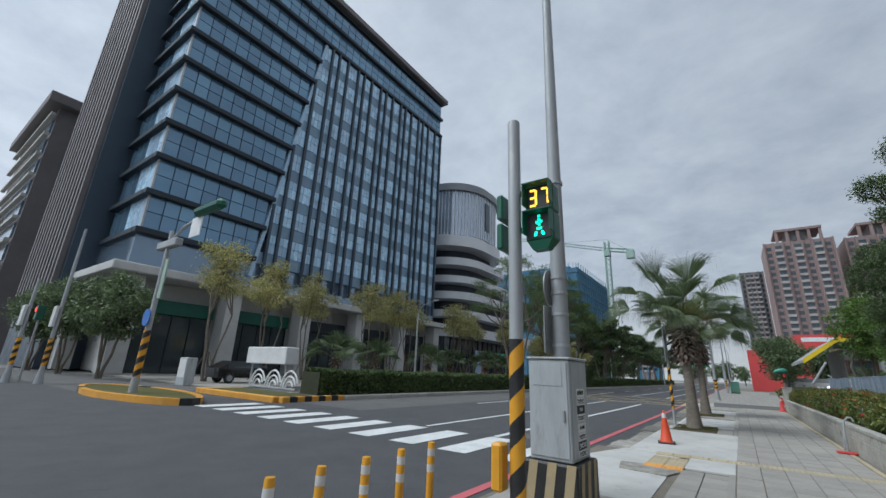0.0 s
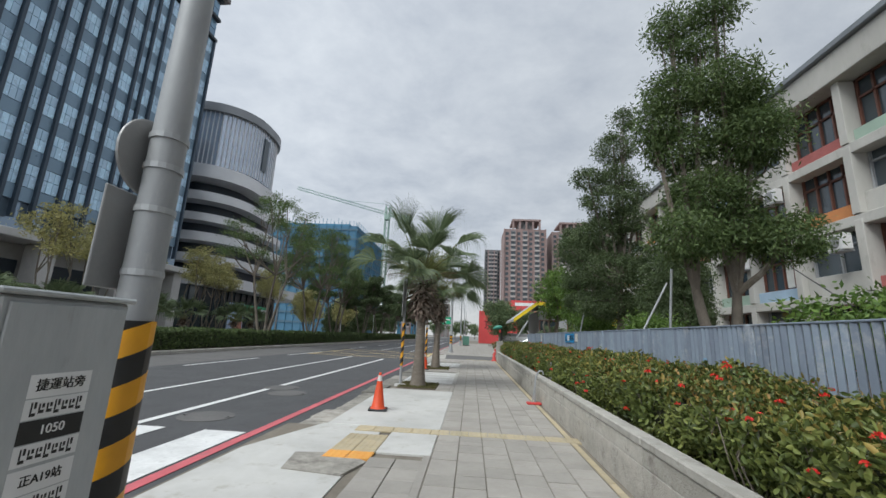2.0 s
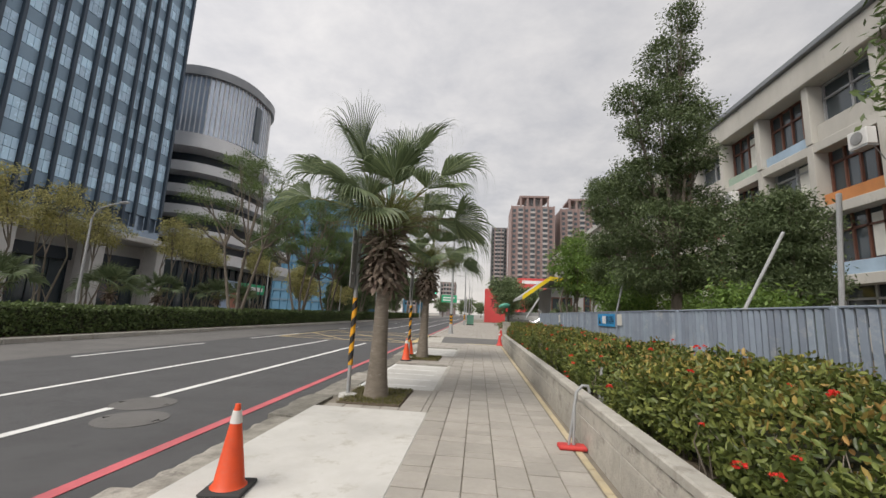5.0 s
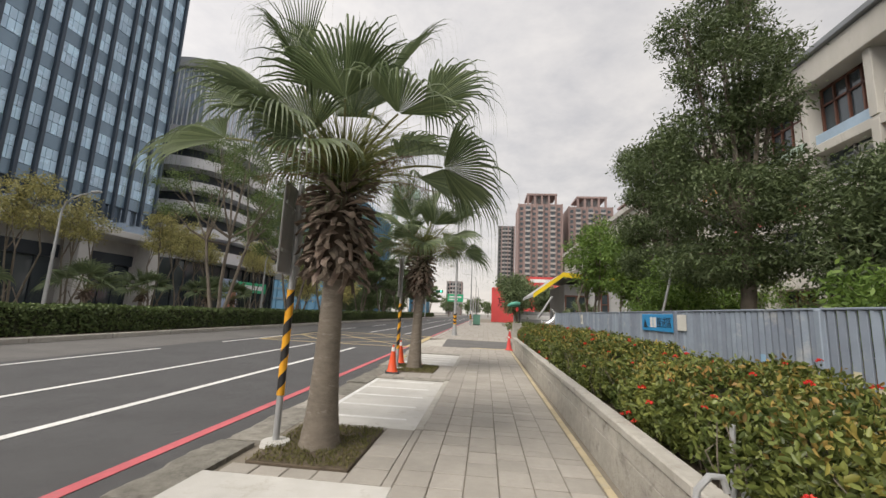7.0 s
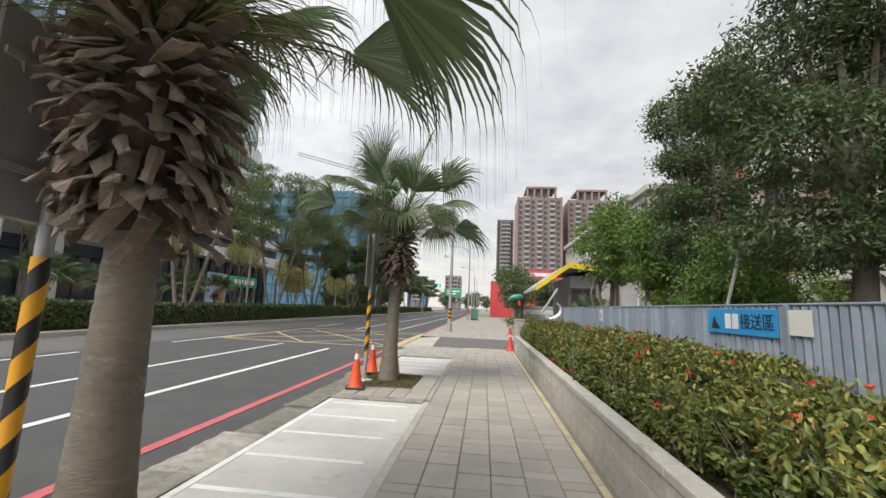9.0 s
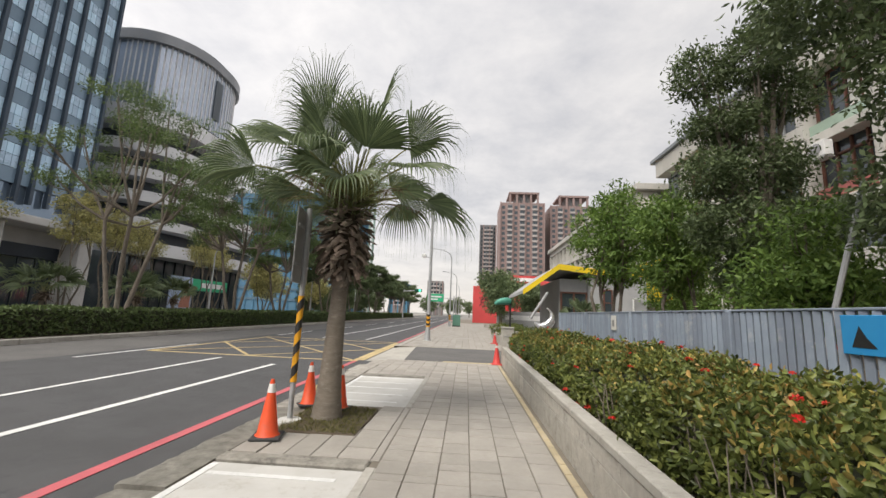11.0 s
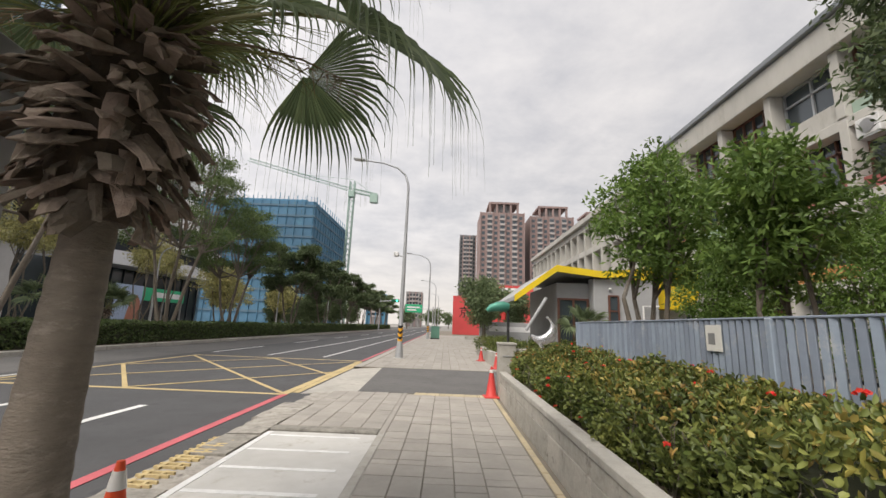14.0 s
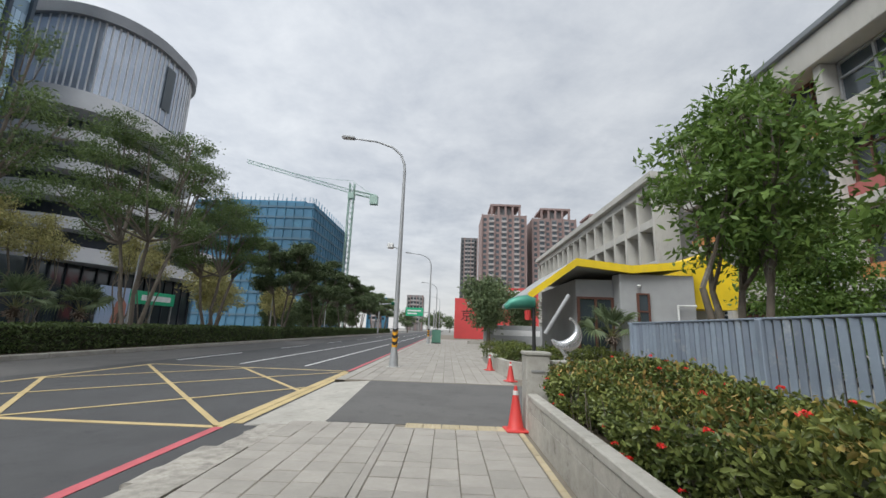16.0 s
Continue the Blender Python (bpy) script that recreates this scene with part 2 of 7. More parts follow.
M_CONC_SHADE = mat("shaded_concrete", (0.22, 0.215, 0.20), (0.27, 0.26, 0.25), 0.9, scale=2, bump=0.2, stretch=(1, 1, 0.35))
M_WINFRAME = mat("brown_window_frame", (0.15, 0.062, 0.04), (0.12, 0.05, 0.035), 0.55, scale=5)
M_BRICKRED = mat("red_panel", (0.42, 0.13, 0.12), (0.36, 0.12, 0.11), 0.85, scale=6, bump=0.2)
M_ORANGE = mat("orange_panel", (0.58, 0.24, 0.08), (0.52, 0.22, 0.09), 0.85, scale=5, bump=0.1)
M_MINT = mat("mint_panel", (0.36, 0.47, 0.38), (0.33, 0.43, 0.36), 0.85, scale=5, bump=0.1)
M_LBLUE = mat("pale_blue_panel", (0.36, 0.48, 0.60), (0.33, 0.44, 0.56), 0.85, scale=5)
M_ROOF = mat("roof_sheet_grey", (0.22, 0.24, 0.26), (0.26, 0.28, 0.30), 0.6, 0.2, scale=3)
M_YROOF = mat("yellow_roof_paint", (0.82, 0.58, 0.01), (0.75, 0.54, 0.02), 0.6, scale=4, c3=(0.66, 0.48, 0.04))
M_GREYWALL = mat("grey_render", (0.36, 0.365, 0.37), (0.40, 0.405, 0.41), 0.85, scale=3, bump=0.1)
M_GLASS_A = mat("curtain_wall_glass", (0.17, 0.29, 0.42), (0.21, 0.34, 0.47), 0.12, 0.45, scale=0.35, rand=0.16, big=0.6, spec=0.8)
M_GLASS_AJ = mat("curtain_wall_glass_side", (0.20, 0.27, 0.36), (0.26, 0.33, 0.42), 0.10, 0.55, scale=0.35, island=0.25, big=0.6, spec=0.8)
M_BLIND_SKY = mat("glass_blinds_sky_reflection", (0.47, 0.68, 0.88), (0.54, 0.73, 0.90), 0.25, 0.15, scale=0.5, rand=0.2, spec=0.7)
M_SPANDREL = mat("spandrel_grey", (0.21, 0.31, 0.41), (0.24, 0.34, 0.44), 0.35, 0.2, scale=0.6)
M_MULL_RECESS = mat("dark_mullion_and_recess_shade", (0.022, 0.03, 0.042), (0.03, 0.04, 0.052), 0.5, 0.2, scale=2)
M_FIN = mat("dark_fin", (0.05, 0.072, 0.10), (0.062, 0.085, 0.115), 0.45, 0.3, scale=1)
M_GRANITE = mat("grey_granite", (0.52, 0.51, 0.50), (0.60, 0.59, 0.575), 0.6, scale=1.6, bump=0.05)
M_LOUVRE = mat("brown_grey_louvre", (0.17, 0.15, 0.15), (0.21, 0.19, 0.19), 0.55, 0.2, scale=1)
M_DARKGLASS = mat("dark_glass", (0.050, 0.064, 0.075), (0.065, 0.085, 0.098), 0.1, 0.2, scale=0.7, spec=0.8)
M_SHOPGREEN = mat("green_shop_fascia", (0.015, 0.13, 0.09), (0.02, 0.11, 0.08), 0.5, scale=1)
M_SIGNGREEN = mat("green_sign", (0.02, 0.42, 0.20), (0.025, 0.38, 0.19), 0.5, scale=2)
M_ALU = mat("silver_cladding", (0.72, 0.725, 0.74), (0.64, 0.645, 0.67), 0.4, 0.15, scale=0.5, big=0.5)
M_ALU_D = mat("grey_roof_cladding", (0.30, 0.31, 0.33), (0.25, 0.26, 0.28), 0.4, 0.3, scale=0.5)
M_DRUM = mat("drum_glass_sky_reflection", (0.40, 0.46, 0.55), (0.55, 0.60, 0.68), 0.08, 0.6, scale=0.25, big=0.8, spec=0.8)
M_NET = mat("blue_scaffold_net", (0.06, 0.16, 0.26), (0.10, 0.21, 0.31), 0.9, scale=0.5, bump=0.3, c3=(0.09, 0.22, 0.30), big=0.8)
M_NET_F = mat("slab_behind_net", (0.085, 0.15, 0.21), (0.11, 0.18, 0.24), 0.9, scale=0.5)
M_NET_D = mat("scaffold_shadow_net", (0.065, 0.20, 0.31), (0.09, 0.23, 0.34), 0.9, scale=0.5, c3=(0.12, 0.15, 0.17))
M_CRANE = mat("crane_green", (0.30, 0.42, 0.37), (0.34, 0.46, 0.40), 0.6, scale=1)
M_TOWER = mat("tower_pink_tile", (0.26, 0.185, 0.175), (0.30, 0.22, 0.205), 0.8, scale=0.3)
M_TOWER_G = mat("tower_grey_tile", (0.20, 0.185, 0.185), (0.24, 0.22, 0.22), 0.8, scale=0.3)
M_TOWER_D = mat("tower_dark_grey", (0.13, 0.135, 0.14), (0.17, 0.17, 0.175), 0.8, scale=0.3)
M_BALC = mat("tower_balcony", (0.38, 0.34, 0.33), (0.42, 0.38, 0.37), 0.8, scale=0.5)
M_REDBOARD = mat("red_hoarding", (0.66, 0.07, 0.07), (0.60, 0.075, 0.075), 0.55, scale=1)
M_SIGNAL = mat("signal_green_housing", (0.010, 0.115, 0.065), (0.014, 0.10, 0.06), 0.4, scale=5)
M_LED_AMBER = mat("amber_led", (0.5, 0.25, 0.02), None, 0.5, emit=(1.0, 0.55, 0.04), estr=2.2)
M_LED_GREEN = mat("green_led", (0.03, 0.5, 0.3), None, 0.5, emit=(0.06, 1.0, 0.55), estr=1.8)
M_LED_RED = mat("red_led", (0.5, 0.03, 0.03), None, 0.5, emit=(1.0, 0.05, 0.05), estr=2.0)
M_CHROME = mat("polished_silver", (0.72, 0.72, 0.73), (0.66, 0.66, 0.67), 0.22, 0.75, scale=3)
M_PATINA = mat("green_bronze", (0.05, 0.22, 0.16), (0.07, 0.27, 0.20), 0.45, 0.3, scale=4, c3=(0.03, 0.14, 0.10))
M_WHITEPAINT = mat("white_paint", (0.72, 0.72, 0.71), (0.66, 0.66, 0.65), 0.6, scale=4, c3=(0.55, 0.54, 0.52))
M_GREENBOX = mat("green_cabinet_paint", (0.10, 0.24, 0.18), (0.12, 0.27, 0.2), 0.55, scale=4)
M_BLUE = mat("traffic_blue", (0.02, 0.14, 0.5), None, 0.45)
M_CARBLACK = mat("car_black", (0.015, 0.015, 0.018), None, 0.2, 0.2, coat=0.6)
M_ORANGEKERB = mat("kerb_orange_paint", (0.72, 0.34, 0.03), (0.64, 0.31, 0.05), 0.7, scale=5, bump=0.1, c3=(0.5, 0.28, 0.09))
M_FARBLD = mat("far_building", (0.33, 0.32, 0.31), (0.38, 0.37, 0.36), 0.85, scale=0.4)
M_POSTER = mat("poster_sky", (0.30, 0.42, 0.62), (0.42, 0.50, 0.66), 0.5, scale=0.5)
M_POSTER2 = mat("poster_brown", (0.38, 0.14, 0.10), (0.46, 0.22, 0.15), 0.5, scale=2)


# ---- building blocks ----
class Geo:
    """Collects vertices and faces; mesh() makes one mesh of them."""

    def __init__(self):
        self.v, self.f, self.m = [], [], []

    def add(self, verts, faces, k=0):
        o = len(self.v)
        self.v.extend(tuple(p) for p in verts)
        self.f.extend(tuple(i + o for i in f) for f in faces)
        self.m.extend([k] * len(faces))
        return self

    def quad(self, a, b, c, d, k=0):
        return self.add((a, b, c, d), ((0, 1, 2, 3),), k)

    def box(self, x0, x1, y0, y1, z0, z1, bev=0.0, k=0, m=None):
        x0, x1, y0, y1, z0, z1 = min(x0, x1), max(x0, x1), min(y0, y1), max(y0, y1), min(z0, z1), max(z0, z1)
        if bev <= 0:
            v = [(x, y, z) for z in (z0, z1) for y in (y0, y1) for x in (x0, x1)]
            f = [(0, 2, 3, 1), (4, 5, 7, 6), (0, 1, 5, 4), (2, 6, 7, 3), (0, 4, 6, 2), (1, 3, 7, 5)]
        else:
            b = min(bev, (x1 - x0) * 0.49, (y1 - y0) * 0.49, (z1 - z0) * 0.49)
            v, idx = [], {}
            for sx in (0, 1):
                for sy in (0, 1):
                    for sz in (0, 1):
                        cx, cy, cz = (x0, x1)[sx], (y0, y1)[sy], (z0, z1)[sz]
                        ix, iy, iz = cx + b * (1 - 2 * sx), cy + b * (1 - 2 * sy), cz + b * (1 - 2 * sz)
                        for a, p in enumerate(((cx, iy, iz), (ix, cy, iz), (ix, iy, cz))):
                            idx[sx, sy, sz, a] = len(v)
                            v.append(p)
            f = []
            for a in range(3):
                o1, o2 = [i for i in range(3) if i != a]
                for s in (0, 1):
                    ring = []
                    for p, q in ((0, 0), (1, 0), (1, 1), (0, 1)):
                        key = [0, 0, 0]
                        key[a], key[o1], key[o2] = s, p, q
                        ring.append(idx[(*key, a)])
                    f.append(tuple(ring))
                for p in (0, 1):
                    for q in (0, 1):
                        key0, key1 = [0, 0, 0], [0, 0, 0]
                        key0[a], key0[o1], key0[o2] = 0, p, q
                        key1[a], key1[o1], key1[o2] = 1, p, q
                        f.append((idx[(*key0, o1)], idx[(*key1, o1)], idx[(*key1, o2)], idx[(*key0, o2)]))
            for sx in (0, 1):
                for sy in (0, 1):
                    for sz in (0, 1):
                        f.append(tuple(idx[sx, sy, sz, a] for a in range(3)))
        if m is not None:
            v = [m @ Vector(p) for p in v]
        return self.add(v, f, k)

    def tube(self, pts, rad, n=10, k=0, cap=True, squash=1.0):
        pts = [Vector(p) for p in pts]
        if not hasattr(rad, "__len__"):
            rad = [rad] * len(pts)
        rings, v, f = [], [], []
        side = None
        for i, p in enumerate(pts):
            d = (pts[min(i + 1, len(pts) - 1)] - pts[max(i - 1, 0)]).normalized()
            if side is None:
                side = d.cross(Vector((0, 1, 0)) if abs(d.y) < 0.9 else Vector((1, 0, 0))).normalized()
            side = (side - d * side.dot(d)).normalized()
            up = d.cross(side)
            rings.append(len(v))
            for j in range(n):
                a = 2 * math.pi * j / n
                v.append(p + side * (math.cos(a) * rad[i]) + up * (math.sin(a) * rad[i] * squash))
        for a, b in zip(rings, rings[1:]):
            f.extend((a + j, a + (j + 1) % n, b + (j + 1) % n, b + j) for j in range(n))
        if cap:
            f.append(tuple(range(n - 1, -1, -1)))
            f.append(tuple(rings[-1] + j for j in range(n)))
        return self.add(v, f, k)

    def lathe(self, prof, n=24, at=(0, 0, 0), k=0):
        return self.tube([(at[0], at[1], at[2] + z) for _, z in prof], [max(r, 1e-4) for r, _ in prof], n, k)

    def prism(self, outline, z0, z1, k=0):
        n = len(outline)
        v = [(x, y, z0) for x, y in outline] + [(x, y, z1) for x, y in outline]
        f = [tuple(range(n - 1, -1, -1)), tuple(range(n, 2 * n))]
        f += [(i, (i + 1) % n, n + (i + 1) % n, n + i) for i in range(n)]
        return self.add(v, f, k)

    def mesh(self, name, mats, smooth=False):
        me = bpy.data.meshes.new(name)
        me.from_pydata(self.v, [], self.f)
        mats = mats if isinstance(mats, (list, tuple)) else [mats]
        for q in mats:
            me.materials.append(q)
        if len(mats) > 1:
            me.polygons.foreach_set("material_index", self.m)
        if smooth:
            me.polygons.foreach_set("use_smooth", [True] * len(me.polygons))
            me.set_sharp_from_angle(angle=radians(40))
        me.update()
        return me


def fast_mesh(name, verts, quads, mats, index=None):
    """A mesh of many quads from numpy arrays."""
    me = bpy.data.meshes.new(name)
    nv, nf = len(verts), len(quads)
    me.vertices.add(nv)
    me.vertices.foreach_set("co", np.asarray(verts, np.float32).ravel())
    me.loops.add(nf * 4)
    me.loops.foreach_set("vertex_index", np.asarray(quads, np.int32).ravel())
    me.polygons.add(nf)
    me.polygons.foreach_set("loop_start", np.arange(0, nf * 4, 4, dtype=np.int32))
    for q in mats:
        me.materials.append(q)
    if index is not None:
        me.polygons.foreach_set("material_index", np.asarray(index, np.int32))
    me.update(calc_edges=True)
    return me


def part(name, g, material, parent, label="", smooth=False, at=None):
    """One mesh object under a thing or a part."""
    me = g.mesh(name, material, smooth) if isinstance(g, Geo) else g
    ob = new(name, me)
    ob.parent = parent
    if at is not None:
        ob.matrix_basis = at
    return tagged(ob, label)


def thing(name, label, category, at=(0, 0, 0), rz=0.0, group="", kind=""):
    ob = new(name)
    ob.empty_display_size = 0.2
    ob.matrix_basis = pose(*at, 0, 0, rz)
    return tagged(ob, label, category, group, kind)


def solid(name, g, material, label="", category="", kind="", group="", smooth=False):
    me = g.mesh(name, material, smooth) if isinstance(g, Geo) else g
    return tagged(new(name, me), label, category, group, kind)


def written(name, text, size, material, parent, at, label=""):
    cu = bpy.data.curves.new(name, "FONT")
    cu.body, cu.size, cu.extrude, cu.align_x, cu.align_y = text, size, 0.002, "CENTER", "CENTER"
    cu.materials.append(material)
    ob = new(name, cu)
    ob.parent, ob.matrix_basis = parent, at
    return tagged(ob, label)


rng_np = np.random.default_rng(7)


def leaf_cards(centres, normals, length, width, jitter=0.35, droop=0.0):
    """Kite-shaped, slightly folded leaves: vertices and quads."""
    n = len(centres)
    d = rng_np.normal(size=(n, 3)) * jitter + normals
    d[:, 2] -= droop
    d /= np.linalg.norm(d, axis=1, keepdims=True) + 1e-9
    s = np.cross(d, rng_np.normal(size=(n, 3)))
    s /= np.linalg.norm(s, axis=1, keepdims=True) + 1e-9
    u = np.cross(s, d)
    ln = (length * rng_np.uniform(0.65, 1.3, n))[:, None]
    wd = (width * rng_np.uniform(0.7, 1.25, n))[:, None]
    v = np.stack([centres - d * ln * 0.5, centres + s * wd * 0.5 + u * wd * 0.15,
                  centres + d * ln * 0.5, centres - s * wd * 0.5 + u * wd * 0.15], 1).reshape(-1, 3)
    q = np.arange(n * 4).reshape(n, 4)
    return v, q


def leaf_ovals(centres, normals, length, width, jitter=0.35):
    """Oval leaves of two quads each, folded along the midrib."""
    n = len(centres)
    d = rng_np.normal(size=(n, 3)) * jitter + normals
    d /= np.linalg.norm(d, axis=1, keepdims=True) + 1e-9
    s = np.cross(d, rng_np.normal(size=(n, 3)))
    s /= np.linalg.norm(s, axis=1, keepdims=True) + 1e-9
    u = np.cross(s, d)
    ln = (length * rng_np.uniform(0.65, 1.3, n))[:, None]
    wd = (width * rng_np.uniform(0.75, 1.2, n))[:, None]
    rows = [centres + d * ln * a + s * wd * b + u * (wd * abs(b) * 0.45 - ln * 0.35 * (a + 0.5) ** 2 * 0.3)
            for a, b in ((-0.5, 0.0), (-0.22, 0.42), (0.2, 0.46), (0.5, 0.0), (0.2, -0.46), (-0.22, -0.42))]
    v = np.stack(rows, 1).reshape(-1, 3)
    k = np.arange(n)[:, None] * 6
    q = np.stack([k + np.array([[0, 1, 2, 3]]), k + np.array([[0, 3, 4, 5]])], 1).reshape(-1, 4)
    return v, q


# ---- setting: ground, road, pavement ----
solid("ground", Geo().quad((-2500, -2500, -0.16), (2500, -2500, -0.16), (2500, 2500, -0.16), (-2500, 2500, -0.16)), M_GROUND,
      "flat grey ground reaching the horizon", "ground", "structure")
ROAD_Z = -0.10
g = Geo()
g.quad((-15, -90, ROAD_Z), (-2.30, -90, ROAD_Z), (-2.30, 420, ROAD_Z), (-15, 420, ROAD_Z))
g.quad((-140, -22, ROAD_Z), (-15, -22, ROAD_Z), (-15, 4.5, ROAD_Z), (-140, 4.5, ROAD_Z))
g.quad((-22.5, 4.5, ROAD_Z - 0.01), (-15, 4.5, ROAD_Z - 0.01), (-15, 11, ROAD_Z - 0.01), (-22.5, 11, ROAD_Z - 0.01))
road = solid("road", g, M_ASPHALT, "dark asphalt road with painted lanes", "road", "structure")
g = Geo()
g.quad((-15, 9.6, ROAD_Z + 0.004), (-11.2, 9.6, ROAD_Z + 0.004), (-11.2, 420, ROAD_Z + 0.004), (-15, 420, ROAD_Z + 0.004))
g.quad((-24, 11, ROAD_Z), (-17.6, 11, ROAD_Z), (-17.6, 420, ROAD_Z), (-24, 420, ROAD_Z))
g.quad((-60, 4.5, ROAD_Z - 0.005), (-22.5, 4.5, ROAD_Z - 0.005), (-22.5, 10.4, ROAD_Z - 0.005), (-60, 10.4, ROAD_Z - 0.005))
solid("road_edge_lane", g, M_ASPHALT_OLD, "paler worn asphalt along the far lane", "road", "structure")

# painted markings, each a thin slab of paint
PZ = ROAD_Z + 0.009


def paint(name, outline, material, label, z=PZ):
    return solid(name, Geo().prism(outline, z - 0.006, z), material, label, "road marking", "structure")


def stripe(name, x0, x1, y0, y1, material, label, z=PZ):
    return paint(name, [(x0, y0), (x1, y0), (x1, y1), (x0, y1)], material, label, z)


for i in range(10):
    x = -3.72 - 1.30 * i
    stripe("crosswalk_stripe", x, x + 0.66, 5.75, 8.0, M_WHITE, "white crosswalk bar on asphalt")
for y0, y1 in ((8.1, 12.35), (13.2, 26.7)):
    stripe("lane_line", -5.03, -4.88, y0, y1, M_WHITE, "white lane line on asphalt")
stripe("lane_line", -7.26, -7.13, 8.3, 27.6, M_WHITE, "thin white lane line on asphalt")
for y0 in (17, 26, 39, 50, 61, 74, 88):
    stripe("lane_line", -10.72, -10.60, y0, y0 + 5.5, M_WHITE, "dashed white lane line")
for y0, y1 in ((38.5, 96), (100, 140)):
    stripe("lane_line", -5.10, -4.98, y0, y1, M_WHITE, "white lane line on asphalt")
    stripe("lane_line", -7.75, -7.63, y0, y1, M_WHITE, "white lane line on asphalt")
stripe("red_line", -3.01, -2.86, 0.5, 28.4, M_RED, "red no-parking line along the kerb")
stripe("red_line", -3.02, -2.88, 37.0, 140, M_RED, "red no-parking line along the kerb")
# yellow hatched box in front of the driveway
YB = (-10.35, -2.98, 28.42, 37.2)


def yline(xa, ya, xb, yb, w=0.14, z=PZ):
    d = Vector((xb - xa, yb - ya)).normalized()
    n = Vector((-d.y, d.x)) * w * 0.5
    paint("box_junction_line", [(xa + n.x, ya + n.y), (xa - n.x, ya - n.y), (xb - n.x, yb - n.y), (xb + n.x, yb + n.y)], M_YELLOW,
          "yellow hatched box line on asphalt", z)


x0, x1, y0, y1 = YB
yline(x0, y0, x1, y0), yline(x0, y1, x1, y1), yline(x0, y0, x0, y1), yline(x1, y0, x1, y1, 0.2)
# two families of diagonals, the near corner to the far one and across
for k, (xa, ya, xb, yb) in enumerate(((-3.0, 28.5, -10.25, 36.8), (-3.05, 32.3, -6.9, 37.1), (-6.75, 28.5, -10.3, 32.9),
                                      (-6.75, 28.5, -3.0, 32.9), (-10.3, 28.5, -3.0, 36.9), (-10.3, 32.6, -6.5, 37.1))):
    yline(xa, ya, xb, yb, 0.11, PZ + 0.002 * (1 + (k > 2)))
stripe("box_junction_line", -2.86, -2.70, 28.7, 36.6, M_YELLOW, "yellow kerb line by the driveway")

# manhole and patches in the road
g = Geo().lathe([(0.46, 0.0), (0.46, 0.008), (0.36, 0.009), (0.35, 0.006)], 28)
mh = tagged(new("manhole_cover", g.mesh("manhole_cover", M_ASPHALT_OLD, True)), "round concrete-rimmed manhole cover in asphalt", "manhole", kind="structure")
mh.matrix_basis = pose(-4.75, 12.75, ROAD_Z)
mh2 = tagged(new("manhole_cover", mh.data), "round concrete-rimmed manhole cover in asphalt", "manhole", kind="structure")
mh2.matrix_basis = pose(-4.3, 8.9, ROAD_Z)
mh3 = tagged(new("manhole_cover", mh.data), "round concrete-rimmed manhole cover in asphalt", "manhole", kind="structure")
mh3.matrix_basis = pose(-4.2, 11.9, ROAD_Z)

# near pavement: bedding, gutter pieces, concrete bays, driveway
g = Geo()
g.box(-0.20, 2.02, -9, 28.7, -0.155, -0.014)
g.box(-2.62, -0.20, -9, 8.5, -0.155, -0.030)
g.box(-2.62, 6.5, 34.1, 140, -0.155, -0.008)
g.box(-2.34, -1.8, 0.9, 28.7, -0.155, -0.075)
g.box(2.02, 140, -9, 34, -0.155, -0.020)
pavement = solid("pavement", g, M_JOINT, "pavement bedding with sandy joints", "pavement", "structure")
ap = Geo().add([(-2.63, 28.6, -0.094), (-1.3, 28.6, -0.010), (-1.55, 34.2, -0.010), (-2.63, 34.2, -0.094), (-2.63, 28.6, -0.16), (-1.3, 28.6, -0.16), (-1.55, 34.2, -0.16), (-2.63, 34.2, -0.16)],
               [(0, 1, 2, 3), (7, 6, 5, 4), (0, 4, 5, 1), (1, 5, 6, 2), (2, 6, 7, 3), (3, 7, 4, 0)])
solid("driveway_apron", ap, M_WALLCAP, "sloping pale concrete apron of the driveway", "driveway", "structure")
g = Geo().prism([(-1.3, 28.72), (8.6, 28.72), (8.6, 34.08), (-1.55, 34.08)], -0.155, -0.006)
solid("driveway", g, M_ASPHALT_OLD, "grey asphalt driveway crossing the pavement", "driveway", "structure")


def bay(y0, y1, z, x0=-1.86, x1=-0.22, lines=0, label="pale poured concrete parking bay"):
    b = solid("concrete_bay", Geo().box(x0, x1, y0, y1, -0.155, z, 0.012), M_SLAB, label, "concrete slab", "structure")
    for i in range(lines):
        y = y0 + (i + 0.6) * (y1 - y0) / lines
        part("bay_line", Geo().box(x0 + 0.12, x1 - 0.22, y, y + 0.075, z + 0.001, z + 0.005), M_WHITE, b)
    if lines:
        part("bay_line", Geo().box(x0 + 0.02, x0 + 0.10, y0 + 0.1, y1 - 0.05, z + 0.001, z + 0.005), M_WHITE, b)
    return b


bay(8.53, 13.02, 0.004, -1.98, -0.10, label="fresh white poured concrete slab")
bay(7.12, 8.19, 0.004, -0.84, -0.12, label="small fresh white concrete patch")
bay(14.92, 18.95, -0.030, lines=5)
bay(21.75, 25.05, -0.030, lines=5)
